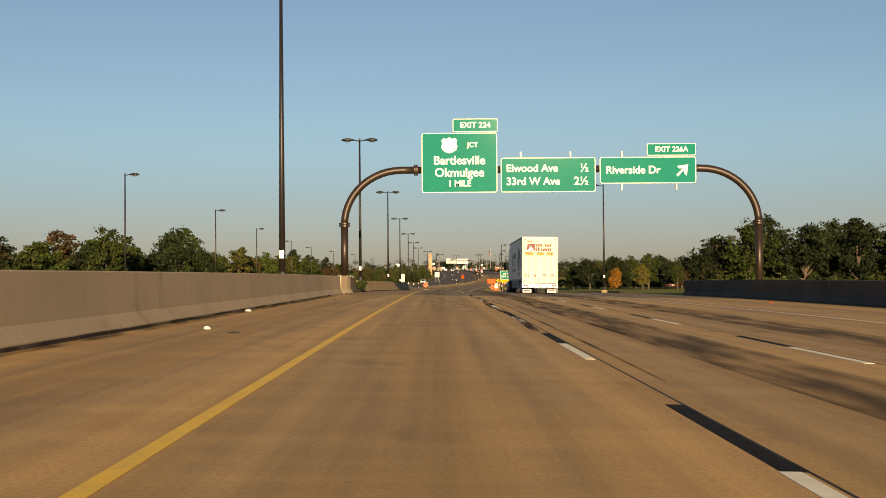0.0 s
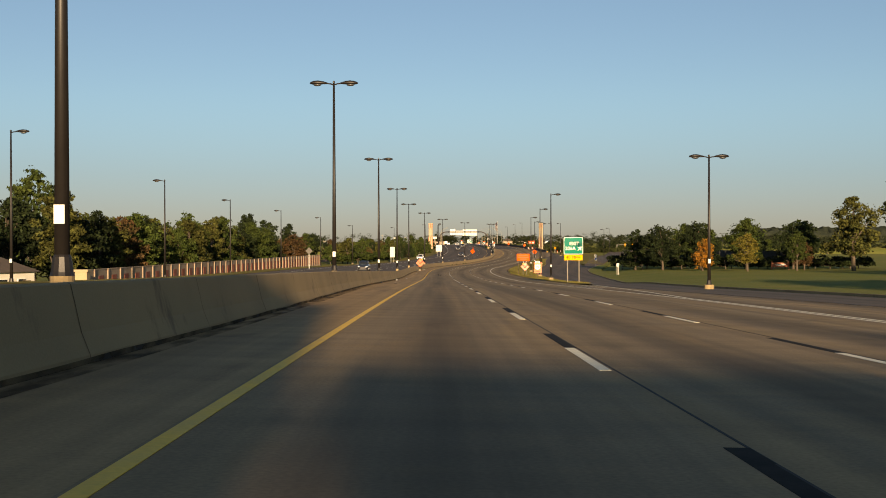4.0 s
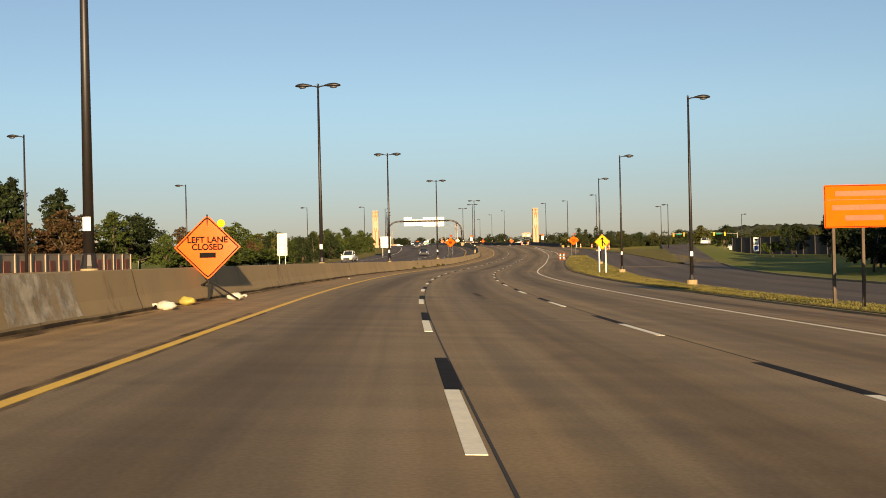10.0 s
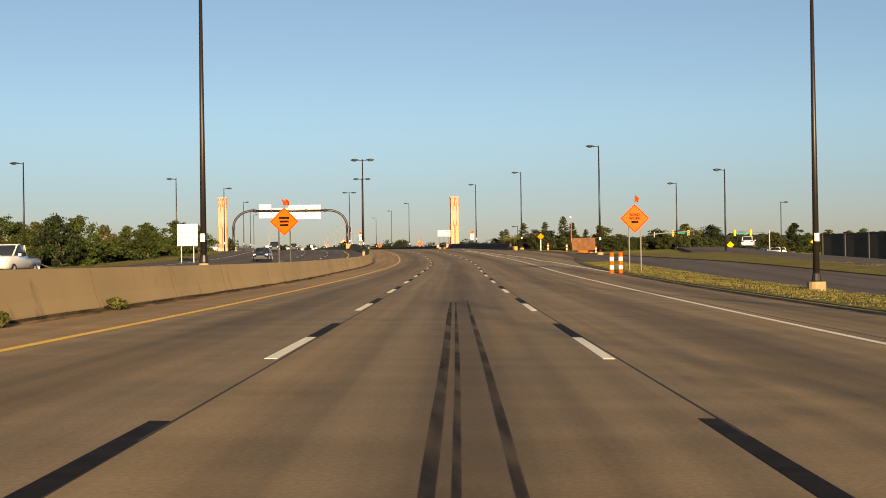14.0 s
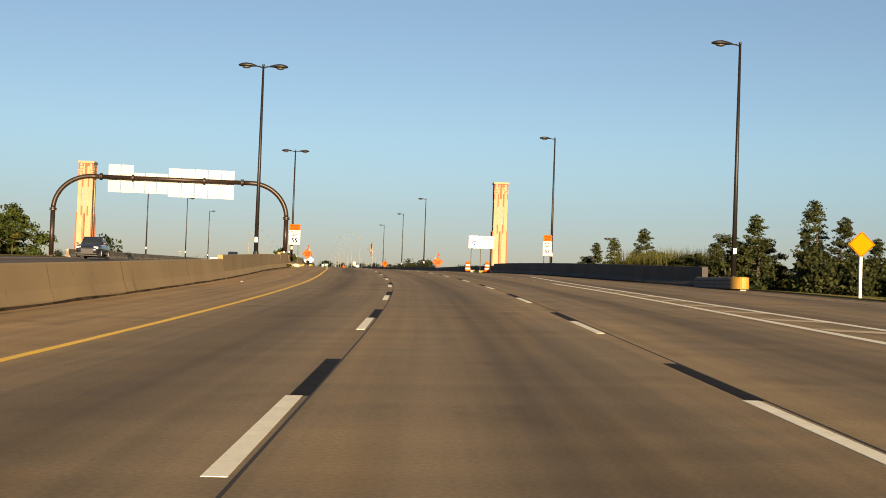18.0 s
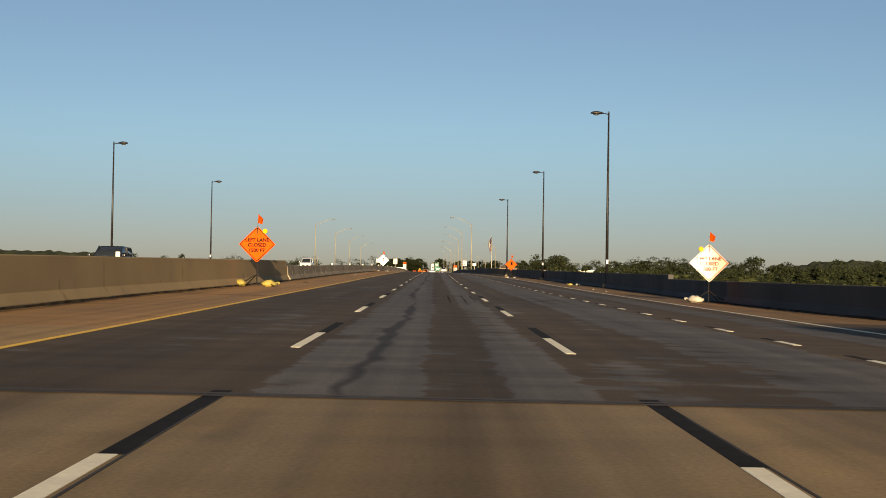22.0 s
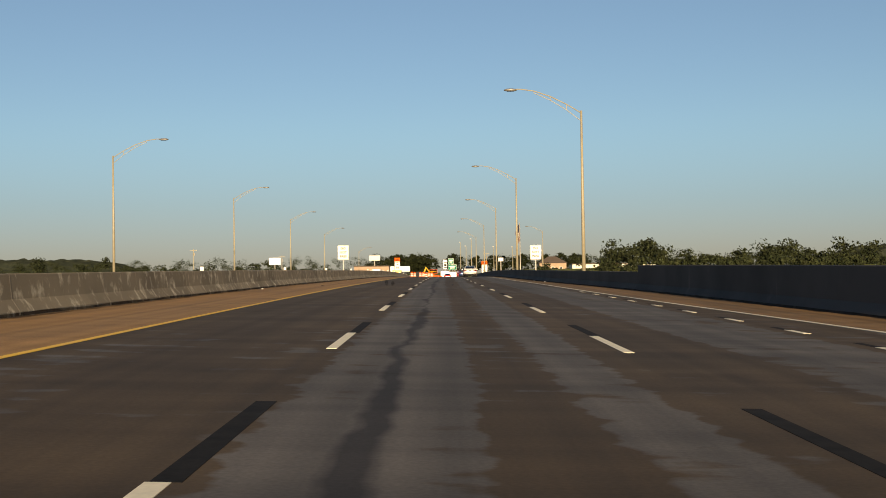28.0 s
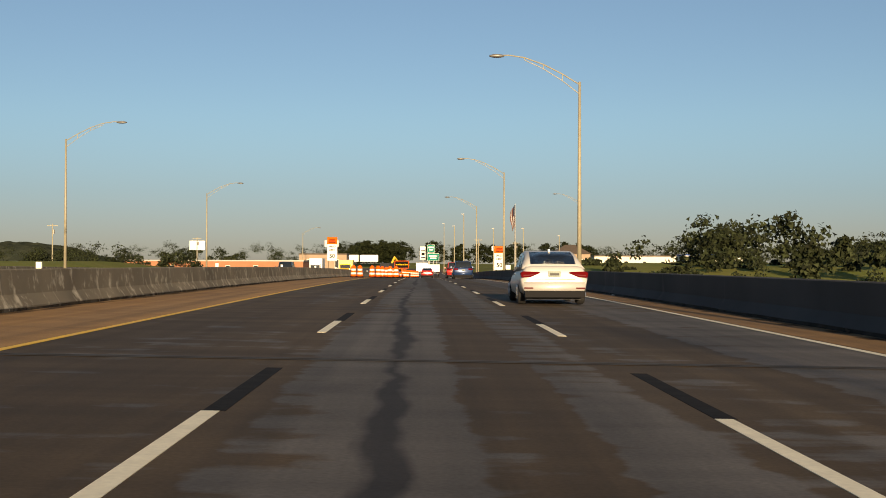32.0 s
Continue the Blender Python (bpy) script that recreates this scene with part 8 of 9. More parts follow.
def moving_truck(m):
    """A sleeper tractor with a long furniture van trailer; its tail at y = 0."""
    root = thing("semi_truck", m, "white removal lorry with long box trailer", "truck")
    TL, TW, z1 = 15.6, 1.30, 4.17
    wht = M["trailer_white"]
    part("trailer_box", box(-TW, TW, 0.05, TL, 1.05, z1, 0.03), wht, root)
    part("belly_box", box(-TW + 0.03, TW - 0.03, 3.7, 12.6, 0.42, 1.06, 0.02), M["skirt"], root, "low dark grey belly box")
    part("roof_rail", box(-TW - 0.015, TW + 0.015, 0.0, TL + 0.01, z1 - 0.10, z1 + 0.02, 0.01), M["galv"], root)
    part("bottom_rail", box(-TW - 0.012, TW + 0.012, 0.04, TL, 1.0, 1.10), M["galv"], root)
    for s in (-1, 1):
        d = part("rear_door", box(min(s * 0.02, s * 1.20), max(s * 0.02, s * 1.20), -0.02, 0.05, 0.80, 4.02, 0.015), M["trailer_cream"], root, "cream ribbed rear door")
        for x in (0.2, 0.42, 0.66, 0.92):
            part("rib", box(s * x - 0.03, s * x + 0.03, -0.026, -0.021, 0.9, 3.82), M["trailer_cream"], d)
        for x in (0.30, 0.80):
            part("lock_rod", tube([(s * x, -0.05, 0.78), (s * x, -0.05, 3.95)], [0.016, 0.016], 6), M["galv"], d)
        for z in (1.1, 1.9, 2.7, 3.6):
            part("hinge", box(s * 1.22 - 0.05, s * 1.22 + 0.05, -0.04, 0.0, z - 0.05, z + 0.05), M["galv"], d)
        part("corner_post", box(min(s * 1.21, s * 1.31), max(s * 1.21, s * 1.31), -0.03, 0.06, 0.7, z1), M["trailer_cream"], root)
        part("marker_lamp", box(s * 1.1 - 0.05, s * 1.1 + 0.05, -0.04, -0.02, 3.96, 4.02), M["tail"], root)
        for x in (0.95, 1.13):
            part("tail_lamp", tube([(s * x, -0.075, 0.62), (s * x, -0.04, 0.62)], [0.065, 0.065], 12), M["tail"], root)
        part("mud_flap", box(s * 0.90 - 0.32, s * 0.90 + 0.32, 0.45, 0.47, 0.10, 0.33), M["sign_white"], root, "pale mud flap with bars")
        bars_at = ((s * 0.90 - 0.24, s * 0.90 + 0.24, 0.24, 0.09),)
        for x0, x1, z, h in bars_at:
            part("text_bar", box(min(x0, x1), max(x0, x1), 0.442, 0.446, z - h / 2, z + h / 2), M["logo_red"], root)
        for y in (1.3, 2.55, 16.6, 17.9):
            for dx in (0.0, -0.34):
                wheel(root, s * (1.12 + dx), y, 0.5, 0.26, dx == 0.0)
        wheel(root, s * 1.05, 20.6, 0.5, 0.28)
        for k in range(13):
            y = 0.7 + k * 1.2
            part("side_rib", box(min(s * (TW), s * (TW + 0.008)), max(s * TW, s * (TW + 0.008)), y - 0.012, y + 0.012, 1.26, 3.96), wht, root)
        part("side_door", box(min(s * TW, s * (TW + 0.02)), max(s * TW, s * (TW + 0.02)), 5.2, 6.3, 1.3, 3.85, 0.008), wht, root, "narrow side door")
        part("side_door", box(min(s * TW, s * (TW + 0.02)), max(s * TW, s * (TW + 0.02)), 11.0, 12.0, 1.3, 3.75, 0.008), wht, root, "narrow side door")
        # faded side lettering, as plain shapes
        for y0, y1, za, zb, mt in ((9.9, 11.3, 1.95, 3.3, "faded_grey"), (7.0, 9.9, 2.7, 3.25, "faded_grey"), (6.6, 9.7, 2.05, 2.6, "faded_red"), (6.5, 11.4, 1.66, 2.0, "faded_yellow"), (1.7, 5.0, 1.75, 3.0, "faded_grey"), (2.3, 4.4, 2.6, 3.5, "faded_grey"), (2.0, 4.2, 1.3, 1.62, "faded_grey")):
            rr = random.Random(int(y0 * 10))
            ring = [(0.5 + 0.5 * math.cos(q) * (0.72 + 0.42 * rr.random()), 0.5 + 0.5 * math.sin(q) * (0.72 + 0.42 * rr.random())) for q in (k * math.tau / 22 for k in range(22))]
            bm = bmesh.new()
            vs = [bm.verts.new((s * (TW + 0.024), y0 + u * (y1 - y0), za + v * (zb - za))) for u, v in ring]
            bm.faces.new(vs if s > 0 else vs[::-1])
            part("faded_graphic", bm, M[mt], root, "worn printed shape")
        part("fuel_tank", tube([(s * 0.98, 18.4, 0.72), (s * 0.98, 19.8, 0.72)], [0.32, 0.32], 16), M["rim"], root)
        part("stack", tube([(s * 1.05, 16.05, 1.2), (s * 1.05, 16.05, 3.6)], [0.07, 0.07], 10), M["rim"], root)
        part("mirror", box(min(s * 1.35, s * 1.55), max(s * 1.35, s * 1.55), 19.5, 19.6, 2.0, 2.7, 0.03), M["trim"], root, "tall black mirror")
        part("mirror_arm", tube([(s * 1.1, 19.3, 2.1), (s * 1.45, 19.5, 2.1)], [0.025, 0.025], 6), M["trim"], root)
        part("side_window", box(min(s * 1.19, s * 1.215), max(s * 1.19, s * 1.215), 18.6, 19.5, 1.95, 2.6, 0.02), M["window"], root)
        part("side_fairing", box(min(s * 1.13, s * 1.25), max(s * 1.13, s * 1.25), 15.9, 17.2, 1.1, 3.7, 0.04), wht, root)
    bump = part("rear_bumper", box(-1.3, 1.3, -0.05, 0.42, 0.44, 0.76, 0.01), wht, root, "white sill with lamps")
    for k in range(10):
        part("reflector", box(-1.18 + k * 0.236, -1.18 + k * 0.236 + 0.118, -0.056, -0.051, 0.46, 0.51), M["tail"] if k % 2 else M["sign_white"], bump)
        part("plate", box(-0.16, 0.16, -0.062, -0.05, 0.54, 0.68), M["sign_white"], root)
    # rear lettering, as plain shapes
    part("emblem", plate([(-1.0, 3.14), (-0.42, 3.14), (-0.34, 3.66), (-0.92, 3.66)], -0.040, -0.034), M["logo_red"], root, "faded red slanted emblem")
    part("emblem_peak", plate([(-0.98, 3.14), (-0.72, 3.14), (-0.66, 3.30), (-0.60, 3.14), (-0.46, 3.14), (-0.66, 3.50)], -0.046, -0.041), wht, root, "white peak shape in the emblem")
    rr = random.Random(5)
    for x0, x1, z, h, mt in ((-0.28, 0.28, 3.56, 0.19, "logo_red"), (0.36, 0.92, 3.56, 0.19, "logo_red"), (-0.35, 0.02, 3.27, 0.28, "logo_red"), (0.06, 0.92, 3.25, 0.20, "logo_red"), (-1.08, -0.40, 2.94, 0.20, "logo_yellow"), (-0.22, 0.30, 2.94, 0.20, "logo_yellow"), (0.48, 1.06, 2.94, 0.20, "logo_yellow"), (-1.0, -0.5, 3.84, 0.12, "logo_red"), (-0.35, -0.1, 3.82, 0.09, "logo_grey"), (-1.1, -0.55, 1.38, 0.3, "logo_grey"), (-0.42, -0.2, 1.36, 0.2, "logo_red"), (0.2, 0.48, 1.42, 0.14, "logo_red")):
        step = h * 0.62
        for k in range(max(1, int((x1 - x0) / step))):
            xa = x0 + k * step
            if mt == "logo_yellow":
                part("faded_text_bar", box(xa - 0.012, xa + step * 0.80 + 0.012, -0.037, -0.034, z - h * 0.5 - 0.012, z + h * 0.5 + 0.012), M["logo_red"], root)
            part("faded_text_bar", box(xa, xa + step * 0.78, -0.041, -0.0375, z - h / 2, z + h * (0.5 - 0.18 * (rr.random() < 0.4))), M[mt], root)
    bm = bmesh.new()
    add_tube(bm, [(0.92, -0.034, 1.35), (0.92, -0.04, 1.35)], [0.15, 0.15], 20)
    part("emblem", bm, M["logo_grey"], root, "small round emblem")
    # tractor
    part("sleeper", box(-1.2, 1.2, 16.1, 18.3, 1.15, 3.75, 0.12), wht, root)
    part("cab", loft([body_ring(y, a, zb, zt) for y, a, zb, zt in ((18.3, 1.18, 1.0, 3.5), (19.2, 1.18, 0.95, 3.2), (19.75, 1.14, 0.95, 2.2), (21.0, 1.0, 0.7, 1.95), (21.5, 0.9, 0.55, 1.6))]), wht, root)
    part("windscreen", loft([[(-1.0, 19.30, 2.98), (1.0, 19.30, 2.98), (1.0, 19.34, 2.94), (-1.0, 19.34, 2.94)], [(-1.08, 19.78, 2.22), (1.08, 19.78, 2.22), (1.08, 19.84, 2.20), (-1.08, 19.84, 2.20)]]), M["window"], root)
    part("air_deflector", loft([[(-1.15, 16.1, 3.75), (1.15, 16.1, 3.75), (1.05, 16.1, 4.05), (-1.05, 16.1, 4.05)], [(-1.12, 18.9, 3.3), (1.12, 18.9, 3.3), (1.0, 18.8, 3.4), (-1.0, 18.8, 3.4)]]), wht, root)
    part("chassis", box(-0.5, 0.5, 12.5, 21.2, 0.75, 1.05), M["trim"], root)
    part("trailer_frame", box(-0.6, 0.6, 0.1, 15.5, 0.85, 1.2), M["trim"], root)
    part("landing_gear", box(-0.9, -0.78, 12.4, 12.55, 0.3, 1.1), M["trim"], root)
    part("landing_gear", box(0.78, 0.9, 12.4, 12.55, 0.3, 1.1), M["trim"], root)
    return root


moving_truck(Matrix.Translation((7.07, 86.3, float(road_z(7.07, 88)))) @ Euler((math.atan2(float(road_z(7.07, 106) - road_z(7.07, 86.3)), 20), -radians(-1.0), 0.004)).to_matrix().to_4x4())


# ---- beyond the bridge: works and buildings ----
tr = thing("white_trailer", pose(-9.2, 1450, 0.05), "long white trailer on the far carriageway", "trailer")
part("body", box(-3.6, 3.6, 0, 2.6, 0.9, 3.6, 0.05), M["trailer_white"], tr)
for k in range(5):
    part("rib", box(-3.2 + k * 1.6 - 0.03, -3.2 + k * 1.6 + 0.03, -0.02, 0.0, 1.0, 3.5), M["galv"], tr)
for s_ in (-2.2, 2.2):
    part("wheel", tube([(s_, 0.1, 0.4), (s_, 0.4, 0.4)], [0.4, 0.4], 14), M["rubber"], tr)
    part("support", box(s_ - 0.5, s_ + 0.5, 0.4, 2.2, 0.4, 0.9), M["trim"], tr)
copy_thing(tr, pose(-1.4, 1450, 0.05))
brown = material("orange_brown_cladding", (0.36, 0.15, 0.07), 0.8, var=0.2, scale=0.5, fine=6, bump=0.1)
building("warehouse", pose(-32, 1290, -3.8), 46, 16, 4.6, brown, M["galv"], "long low orange-brown warehouse", False, 6, False)
building("shop", pose(-8, 1330, -3.6), 14, 10, 6.5, M["wall_beige"], M["shingle"], "beige roadside shop building", False, 3)
building("shop", pose(84, 1330, -3.4), 24, 12, 6.0, M["wall_white"], M["shingle"], "white roadside shop with a dark flat roof", False, 4)
building("shop", pose(62, 1300, -3.4), 10, 9, 6.5, M["wall_beige"], M["shingle"], "beige roadside restaurant with dark roof", True, 3)
building("shop", pose(112, 1350, -3.4), 18, 12, 6.5, M["wall_white"], M["blue_shield"], "white shop with a blue roof band", False, 4)
for x, y, w, h, zt, mt, lab in ((-12, 1400, 5, 2.4, 12, "sign_back", "tall pole sign with a grey panel"), (-52, 1360, 5, 3, 11, "sign_white", "white pole sign by the shops"), (46, 1390, 2.2, 1.6, 10, "sign_white", "white pole sign by the shops")):
    p = thing("pole_sign", pose(x, y, -3.5), lab, "sign", "pole signs")
    part("pole", tube([(0, 0, 0), (0, 0, zt - h)], [0.3, 0.25], 10), M["galv"], p)
    part("panel", box(-w / 2, w / 2, -0.25, 0.25, zt - h, zt, 0.05), M[mt], p)
for x, z, w, h in ((23.1, 3.15, 1.95, 1.95), (23.1, 1.05, 3.0, 1.9)):
    s = sign_panel("guide_sign", pose(x, 1270, z), w, h, M["green"], "green guide sign beyond the works", border=W_)
    bars(s, ((w * 0.15, w * 0.85, h * 0.65, h * 0.18), (w * 0.25, w * 0.75, h * 0.35, h * 0.16)), W_)
    posts(s, (w * 0.2, w * 0.8), -4.5, h, 0.1, M["galv"], 0.06)
s = sign_panel("route_marker", pose(21.3, 1270, 1.35), 1.4, 3.3, W_, "white route marker beyond the works", border=M["sign_black"], bw=0.03)
bars(s, ((0.3, 1.3, 2.2, 0.3), (0.4, 1.2, 1.4, 0.7), (0.3, 1.3, 0.5, 0.3)), M["sign_black"])
posts(s, (0.8,), -5, 2.6, 0.1, M["galv"], 0.06)
for x, y in ((38, 1330), (52, 1370), (-40, 1300), (-60, 1240)):
    utility_pole(x, y, 11, 0, 1)
for x, y, h in ((29.2, 1230, 11), (30.6, 1205, 12.5), (38.6, 1250, 11), (27.6, 1310, 14), (44, 1230, 9.5), (57, 1280, 11)):
    p = thing("lamp_pole", pose(x, y, float(ground_z(x, y))), "slim pale lighting pole by the carriageway", "lamp pole", "slim lighting poles")
    part("pole", tube([(0, 0, -0.3), (0, 0, h)], [0.14, 0.08], 8), M["tan_pole"], p)
    part("base", box(-0.22, 0.22, -0.22, 0.22, -0.3, 0.25, 0.03), M["galv"], p)
    part("luminaire", box(-0.5, 0.08, -0.12, 0.12, h, h + 0.14, 0.04), M["galv"], p)
ex = thing("excavator", pose(14.9, 1230, float(ground_z(14.9, 1230)), 0, 0, 60), "dark tracked excavator among the works", "excavator")
part("cab", box(-1.3, 1.0, -1.2, 1.2, 1.0, 2.9, 0.1), M["trim"], ex)
part("track", box(-1.6, 1.6, -1.5, -0.9, 0, 0.9, 0.15), M["rubber"], ex)
part("track", box(-1.6, 1.6, 0.9, 1.5, 0, 0.9, 0.15), M["rubber"], ex)
part("boom", tube([(0.8, 0, 1.8), (2.8, 0, 4.2), (4.6, 0, 3.0)], [0.25, 0.22, 0.18], 6), M["yellow_truck"], ex)
part("stick", tube([(4.6, 0, 3.0), (5.0, 0, 1.2)], [0.16, 0.14], 6), M["yellow_truck"], ex)
part("bucket", box(4.5, 5.4, -0.5, 0.5, 0.6, 1.25, 0.1), M["trim"], ex)
# arrow board of the lane closure
ab = thing("arrow_board", pose(20.9, 1125, float(road_z(20.9, 1125)) + 0.02), "trailer arrow board with orange frame", "arrow board")
part("panel", box(-0.9, 0.9, -0.06, 0.06, 1.15, 2.1, 0.03), M["orange"], ab)
part("face", box(-0.84, 0.84, -0.075, -0.06, 1.21, 2.04), M["sign_black"], ab)
for k in range(7):
    part("lamp", tube([(-0.66 + k * 0.22, -0.10, 1.62), (-0.66 + k * 0.22, -0.075, 1.62)], [0.08, 0.08], 10), M["yellow_sign"], ab)
part("mast", box(-0.06, 0.06, 0.06, 0.18, 0.4, 2.0), M["orange"], ab)
part("chassis", box(-0.9, 0.9, -0.4, 0.8, 0.4, 0.6, 0.03), M["orange"], ab)
for s_ in (-1, 1):
    part("wheel", tube([(s_ * 0.92, 0.2, 0.3), (s_ * 1.1, 0.2, 0.3)], [0.3, 0.3], 14), M["rubber"], ab)


# ---- traffic signals by the frontage road ----
for x, y in ((75, 640), (96, 637)):
    p = thing("traffic_signal", pose(x, y, float(ground_z(x, y)) - 1.3, 0, 0, 176 if x > 85 else 0), "traffic signal on a mast arm at the junction", "traffic signal")
    part("pole", tube([(0, 0, 0), (0, 0, 6.2)], [0.14, 0.11], 10), M["galv"], p)
    part("mast_arm", tube([(0, 0, 5.8), (7.5, 0, 6.3)], [0.10, 0.06], 8), M["galv"], p)
    for xx in (3.5, 6.5):
        h = part("signal_head", box(xx - 0.2, xx + 0.2, -0.2, 0.1, 5.3, 6.4, 0.03), M["yellow_sign"], p, "yellow signal housing")
        for k in range(3):
            part("signal_lens", tube([(xx, -0.24, 5.5 + k * 0.34), (xx, -0.2, 5.5 + k * 0.34)], [0.13, 0.13], 12), M["trim"], h)
    part("street_sign", plate(rounded(4.4, 5.9, 5.75, 6.15, 0.04), -0.05, -0.04), M["green"], p, "small green street sign")
diamond("warning_sign", 81.6, 619, -2.9, 0.9, M["yellow_sign"], "yellow warning sign on the verge between the ramps", -10, legs="post")
diamond("warning_sign", 96.4, 619, -2.55, 0.9, M["yellow_sign"], "yellow warning sign by the frontage road", -10, legs="post")
sign_back_board(90, 622, -5.0, 1.2, 0.7, "low white notice on the verge")
p = thing("park_sign", pose(75, 388, float(ground_z(75, 388))), "low brown park sign on two posts among the trees", "sign")
part("board", box(-1.8, 1.8, -0.08, 0.08, 0.6, 1.6, 0.03), M["terracotta"], p)
for s_ in (-1.9, 1.9):
    part("post", box(s_ - 0.12, s_ + 0.12, -0.12, 0.12, -0.3, 1.9, 0.02), M["terracotta"], p)
bars(p, ((-1.2, 1.2, 1.25, 0.14), (-0.9, 0.9, 0.95, 0.12)), W_, -0.09)


# ---- weeds, litter and grass ----
def tufts(name, n, place, h, mat, label, seed, category="grass"):
    rng = np.random.default_rng(seed)
    vs = []
    for _ in range(n):
        x, y = place(rng)
        z = float(road_z(x, y)) + 0.12 if name == "island_grass" else float(road_z(x, y))
        for _k in range(7):
            a = rng.random() * math.tau
            l = h * (0.5 + rng.random())
            w = 0.012 + 0.02 * rng.random()
            px, py = x + rng.normal() * 0.12, y + rng.normal() * 0.12
            dx, dy = math.cos(a), math.sin(a)
            vs += [(px - dy * w, py + dx * w, z - 0.02), (px + dy * w, py - dx * w, z - 0.02), (px + dx * l * 0.5, py + dy * l * 0.5, z + l)]
    return tagged(new(name, leaves_mesh(name, np.array(vs), mat)), label, category, kind="stuff")


def _isle(rng):
    y = 236 + rng.random() * 280
    u = rng.random()
    return float(KERB(y)) * (1 - u) + float(ISLE_R(y)) * u, y


tufts("island_grass", 9000, _isle, 0.02, M["blade"], "short dry grass on the traffic island", 3)
tufts("ramp_grass", 3200, lambda r: (lambda y: (float(RAMP_R(y)) + 0.1 + r.random() * 3.0, y))(160 + r.random() * 300), 0.04, M["blade"], "short grass behind the ramp kerb", 4)
tufts("verge_grass", 1800, lambda r: (lambda y: (float(MERGE_R(y)) + 0.2 + r.random() * 7.0, y))(480 + r.random() * 118), 0.07, M["blade"], "dry verge grass beside the entry ramp", 5)
tufts("left_verge_grass", 2500, lambda r: (lambda y: (float(YEL(y)) - 27.2 - r.random() * 4.0, y))(90 + r.random() * 560), 0.09, M["blade"], "dry verge grass beyond the opposite road", 6)
for x, y, s, w in ((-5.95, 84.1, 1.12, 0.62), (-6.0, 84.75, 1.05, 0.6), (-6.05, 85.3, 0.85, 0.6), (19.0, 672.6, 2.3, 0.28), (18.7, 674.5, 1.9, 0.4), (20.85, 653.6, 1.35, 0.42)):
    tree("shrub", x, y, s, w, z=float(road_z(x, y)) + (0.15 if y > 650 else 0))
for y in (421.5, 446, 452, 431, 640, 648, 652):
    x = float(YEL(y) + FOOT(y)) + 0.15
    rng = np.random.default_rng(int(y))
    cs = [(rng.normal() * 0.06, rng.normal() * 0.10, 0.08 + 0.1 * rng.random()) for _ in range(7)]
    w = thing("weed_clump", pose(x, y, float(road_z(x, y))), "green weeds growing at the barrier's foot", "weeds", "barrier weeds")
    c = new("leaf_mass", leaves_mesh("leaf_mass", leaf_cloud(rng, cs, [0.16] * 7, 420, 0.06), LEAVES["olive"]))
    c.parent = w
    part("stem", tube([(0, 0, 0), (0.05, 0.02, 0.3)], [0.015, 0.008], 5), M["bark"], w)
M["litter_white"] = material("white_litter", (0.62, 0.60, 0.55), 0.7, var=0.2, bump=0.1)
M["litter_dark"] = material("black_rubber_scrap", (0.03, 0.028, 0.026), 0.8, var=0.2, bump=0.1)
_r = random.Random(11)
for x, y, k in ((-4.3, 21.5, 0), (-3.6, 20.2, 1), (-5.3, 32, 0), (-4.6, 50, 1), (15.0, 54, 2), (-4.9, 204, 1), (-4.6, 222, 0), (-4.75, 229, 1), (-4.8, 297, 0), (-5.0, 232, 0), (-4.6, 248, 0), (-3.9, 203, 1), (-2.9, 370, 0), (0.6, 418, 1), (4.5, 450, 1), (20.6, 594, 0), (22.5, 688, 1), (21.6, 733, 1), (20.4, 798, 0), (20.9, 776, 0), (38.8, 744, 0), (39.0, 752, 0), (32.9, 941, 0), (32.7, 950, 0), (31.5, 1020, 0), (18.3, 905, 0), (17.9, 948, 0), (19.7, 915, 1), (38.4, 786, 1), (36.8, 876, 1)):
    bm = bmesh.new()
    s_ = 0.05 + _r.random() * 0.05
    bmesh.ops.create_icosphere(bm, subdivisions=2, radius=1.0)
    for v in bm.verts:
        n = noise.noise(v.co * 1.7 + Vector((x, y, 0)))
        v.co = Vector((v.co.x * s_ * (1.6 if k == 1 else 1.0) * (1 + n * 0.6), v.co.y * s_ * (0.5 if k == 1 else 0.8) * (1 + n), max(-0.01, v.co.z * s_ * (0.25 if k == 1 else 0.55) * (1 + n * 0.8))))
    mt = M["litter_dark"] if k == 1 else M["orange"] if k == 2 else M["litter_white"]
    o = tagged(bm_object("litter" if k != 1 else "rubber_scrap", bm, mt), "crumpled pale litter on the shoulder" if k == 0 else "black scrap of tyre rubber on the shoulder" if k == 1 else "broken orange marker by the parapet", "litter", "shoulder litter")
    o.matrix_basis = pose(x, y, float(road_z(x, y)) + 0.01, 0, 0, (x * 91) % 180)
# white reflectors on the barrier tops
_me = mesh_of("barrier_reflector", box(-0.06, 0.06, -0.03, 0.03, 0, 0.14, 0.01), M["sign_white"])
for i in range(30):
    y = 640 + i * 21.3
    x = MED(y)
    hgt = 1.10 if y < 650 else 1.21 if y < 670.4 else 1.10 if y < 736 else 0.80
    o = tagged(new("barrier_reflector", _me), "small white reflector on the barrier's top", "reflector", "barrier reflectors")
    o.matrix_basis = pose(x, y, float(road_z(x, y)) + hgt, 0, 0, 0)


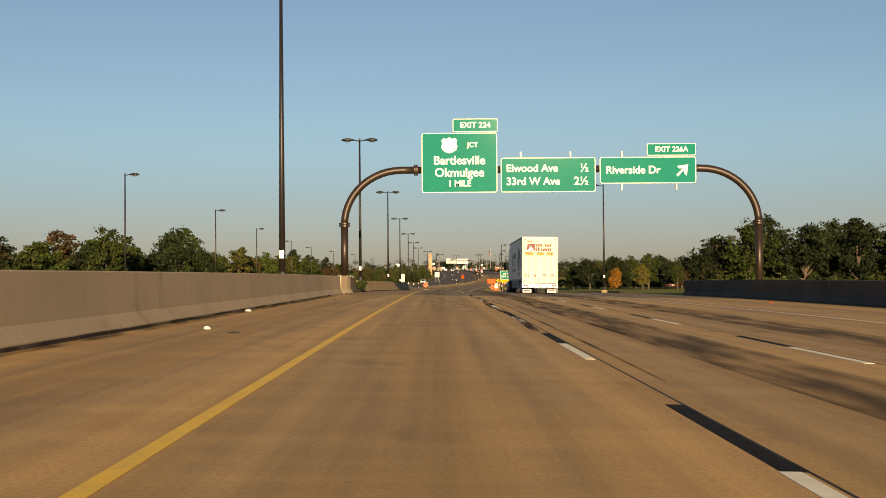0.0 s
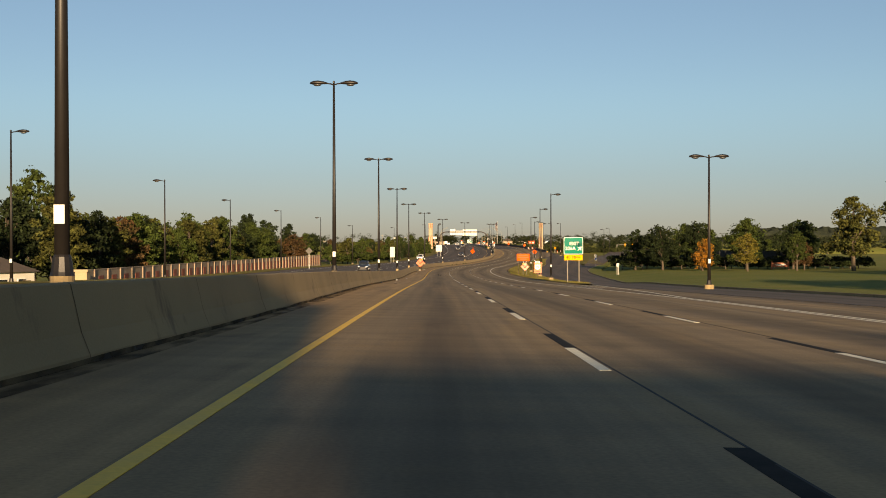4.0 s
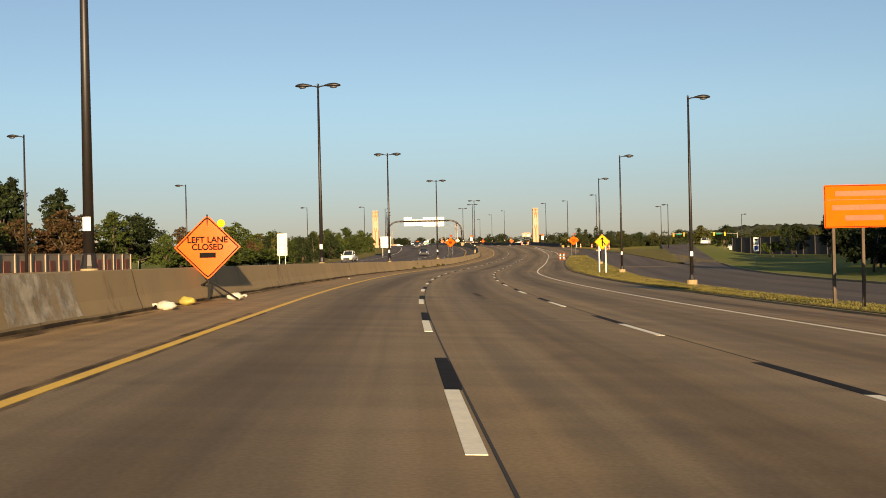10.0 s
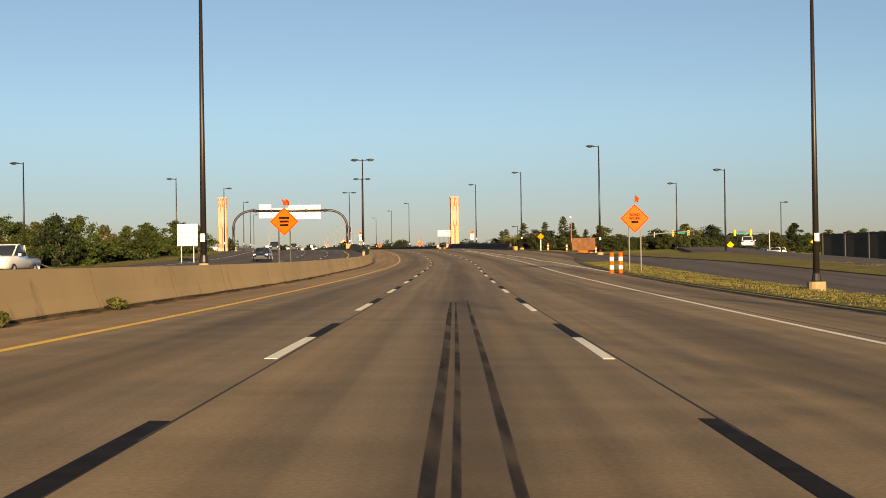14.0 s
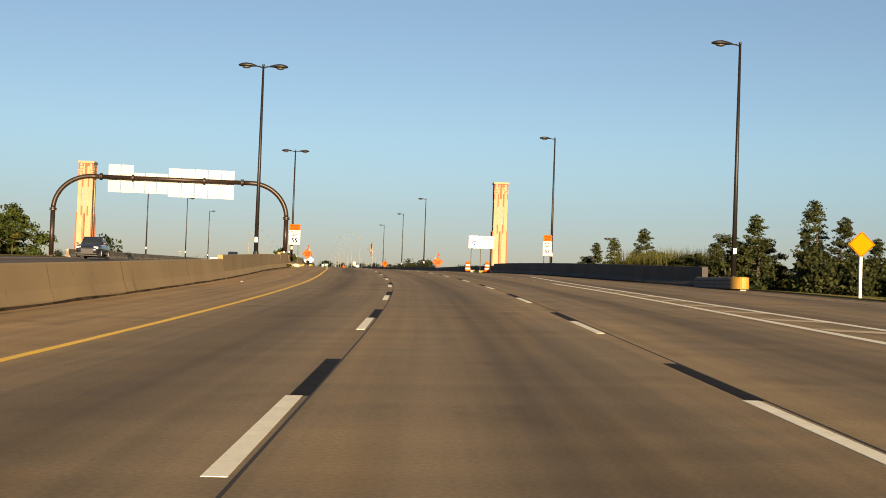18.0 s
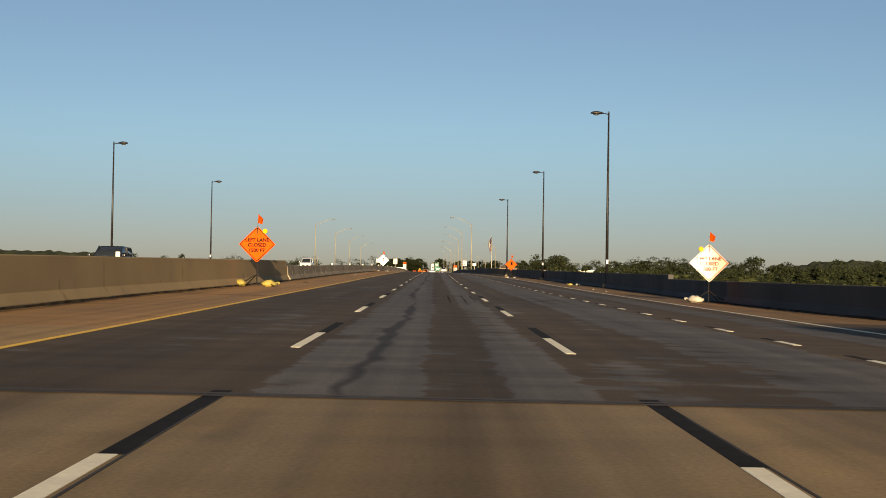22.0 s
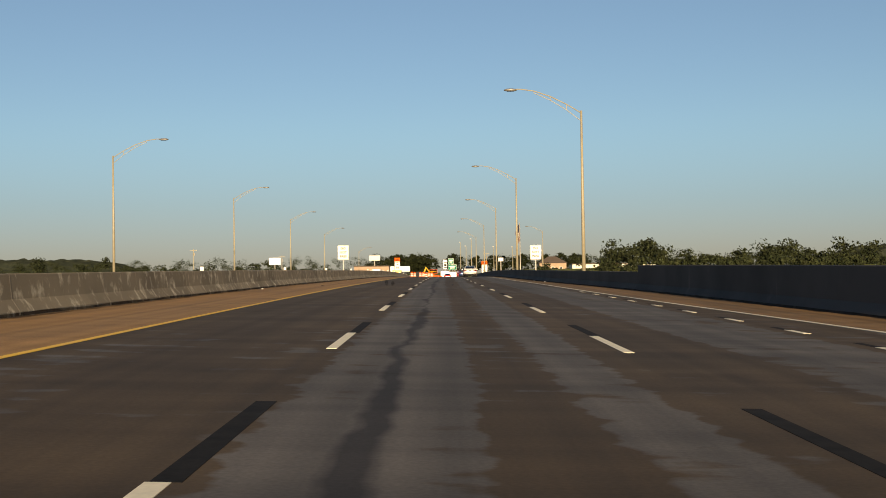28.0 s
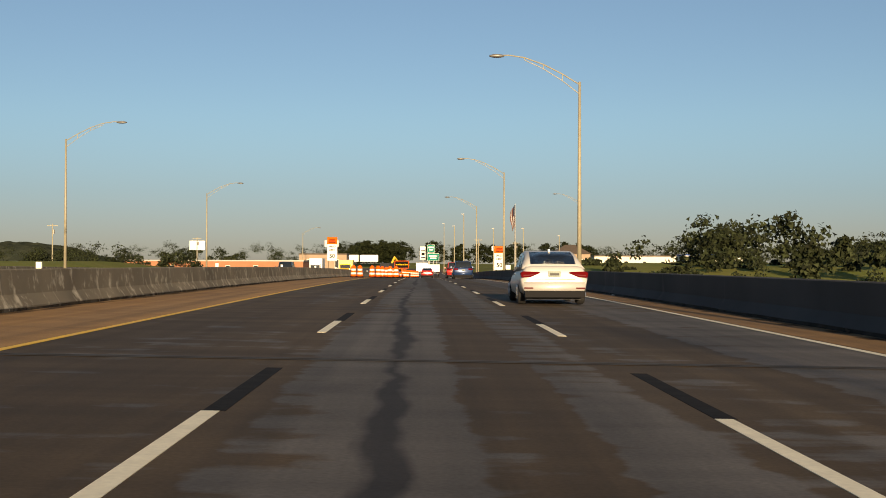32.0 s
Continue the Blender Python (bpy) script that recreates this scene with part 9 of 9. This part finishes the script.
# ---- tyre marks and stains ----
def skid(y0, y1, lat0, lat1, width, name="skid_mark"):
    ys = np.linspace(y0, y1, 24)
    bm = bmesh.new()
    rows = []
    for i, y in enumerate(ys):
        u = i / 23
        x = float(YEL(y)) + lat0 + (lat1 - lat0) * u + 0.012 * math.sin(u * 5)
        wd = width * (0.35 + 0.65 * min(1, 4 * u, 4 * (1 - u) + 0.1))
        rows.append([bm.verts.new((x + d * wd / 2, y, float(road_z(x, y)) + 0.0045)) for d in (-1, 1)])
    for a, b in zip(rows, rows[1:]):
        bm.faces.new((a[0], a[1], b[1], b[0]))
    return part(name, bm, M["skid_pale" if y0 < 50 else "skid" if y0 < 681 else "skid_deck"], road_at((y0 + y1) / 2))


M["seal"] = film_material("bituminous_joint_tar", (0.02, 0.016, 0.013), 0.3, 0.95)
M["skid_pale"] = film_material("faint_tyre_marks", (0.075, 0.050, 0.028), 0.05, 0.6)
M["skid"] = film_material("tyre_rubber_film", (0.030, 0.023, 0.017), 0.2, 0.85)
M["skid_deck"] = film_material("old_rubber_film", (0.022, 0.016, 0.012), 0.10, 0.7)
for a in ((-30, 130, 5.25, 5.2, 2.0), (-30, 140, 8.9, 8.7, 2.6), (37, 62, 2.95, 1.2, 0.10), (40, 60, 4.95, 5.9, 0.09), (38, 56, 4.15, 3.9, 0.16), (26, 64, 4.6, 4.3, 0.08), (20, 48, 5.1, 5.0, 0.10), (36, 41, 5.3, 5.25, 0.1), (12, 40, 4.0, 4.1, 0.08),
          (281, 308, 1.72, 1.57, 0.13), (281, 294, 2.02, 1.9, 0.09), (289, 296, 2.5, 2.45, 0.05), (286, 290, 2.66, 2.67, 0.06), (340.5, 347.5, 5.05, 5.0, 0.04), (340.5, 347.5, 5.13, 5.07, 0.04), (340.5, 347, 5.21, 5.14, 0.035), (428, 456, 4.86, 4.92, 0.09), (428, 456, 5.0, 5.04, 0.05), (428, 457, 5.3, 5.32, 0.07),
          (918, 953, 1.85, 0.1, 0.22), (918, 941, 2.15, 1.2, 0.20), (707, 717, 5.55, 5.6, 0.06), (706, 718, 6.05, 6.12, 0.06), (709, 718, 6.4, 6.45, 0.06), (921, 927, 5.38, 5.42, 0.08)):
    skid(*a)
# tar squeezed from the joint beside the lane line
for k in range(26):
    y = 24 + k * 1.9
    bm = bmesh.new()
    rr = random.Random(k)
    x0 = float(YEL(y)) + 3.58 + 0.10 * math.sin(k * 0.5)
    ln, wd = 0.9 + rr.random() * 0.9, 0.05 + rr.random() * 0.07
    pts = [(x0 + wd * math.cos(q * math.tau / 10) * (0.8 + 0.4 * rr.random()), y + ln * math.sin(q * math.tau / 10)) for q in range(10)]
    bm.faces.new([bm.verts.new((px, py, float(road_z(px, py)) + 0.0055)) for px, py in pts])
    part("tar_blot", bm, M["seal"], approach if y < 72 else road)
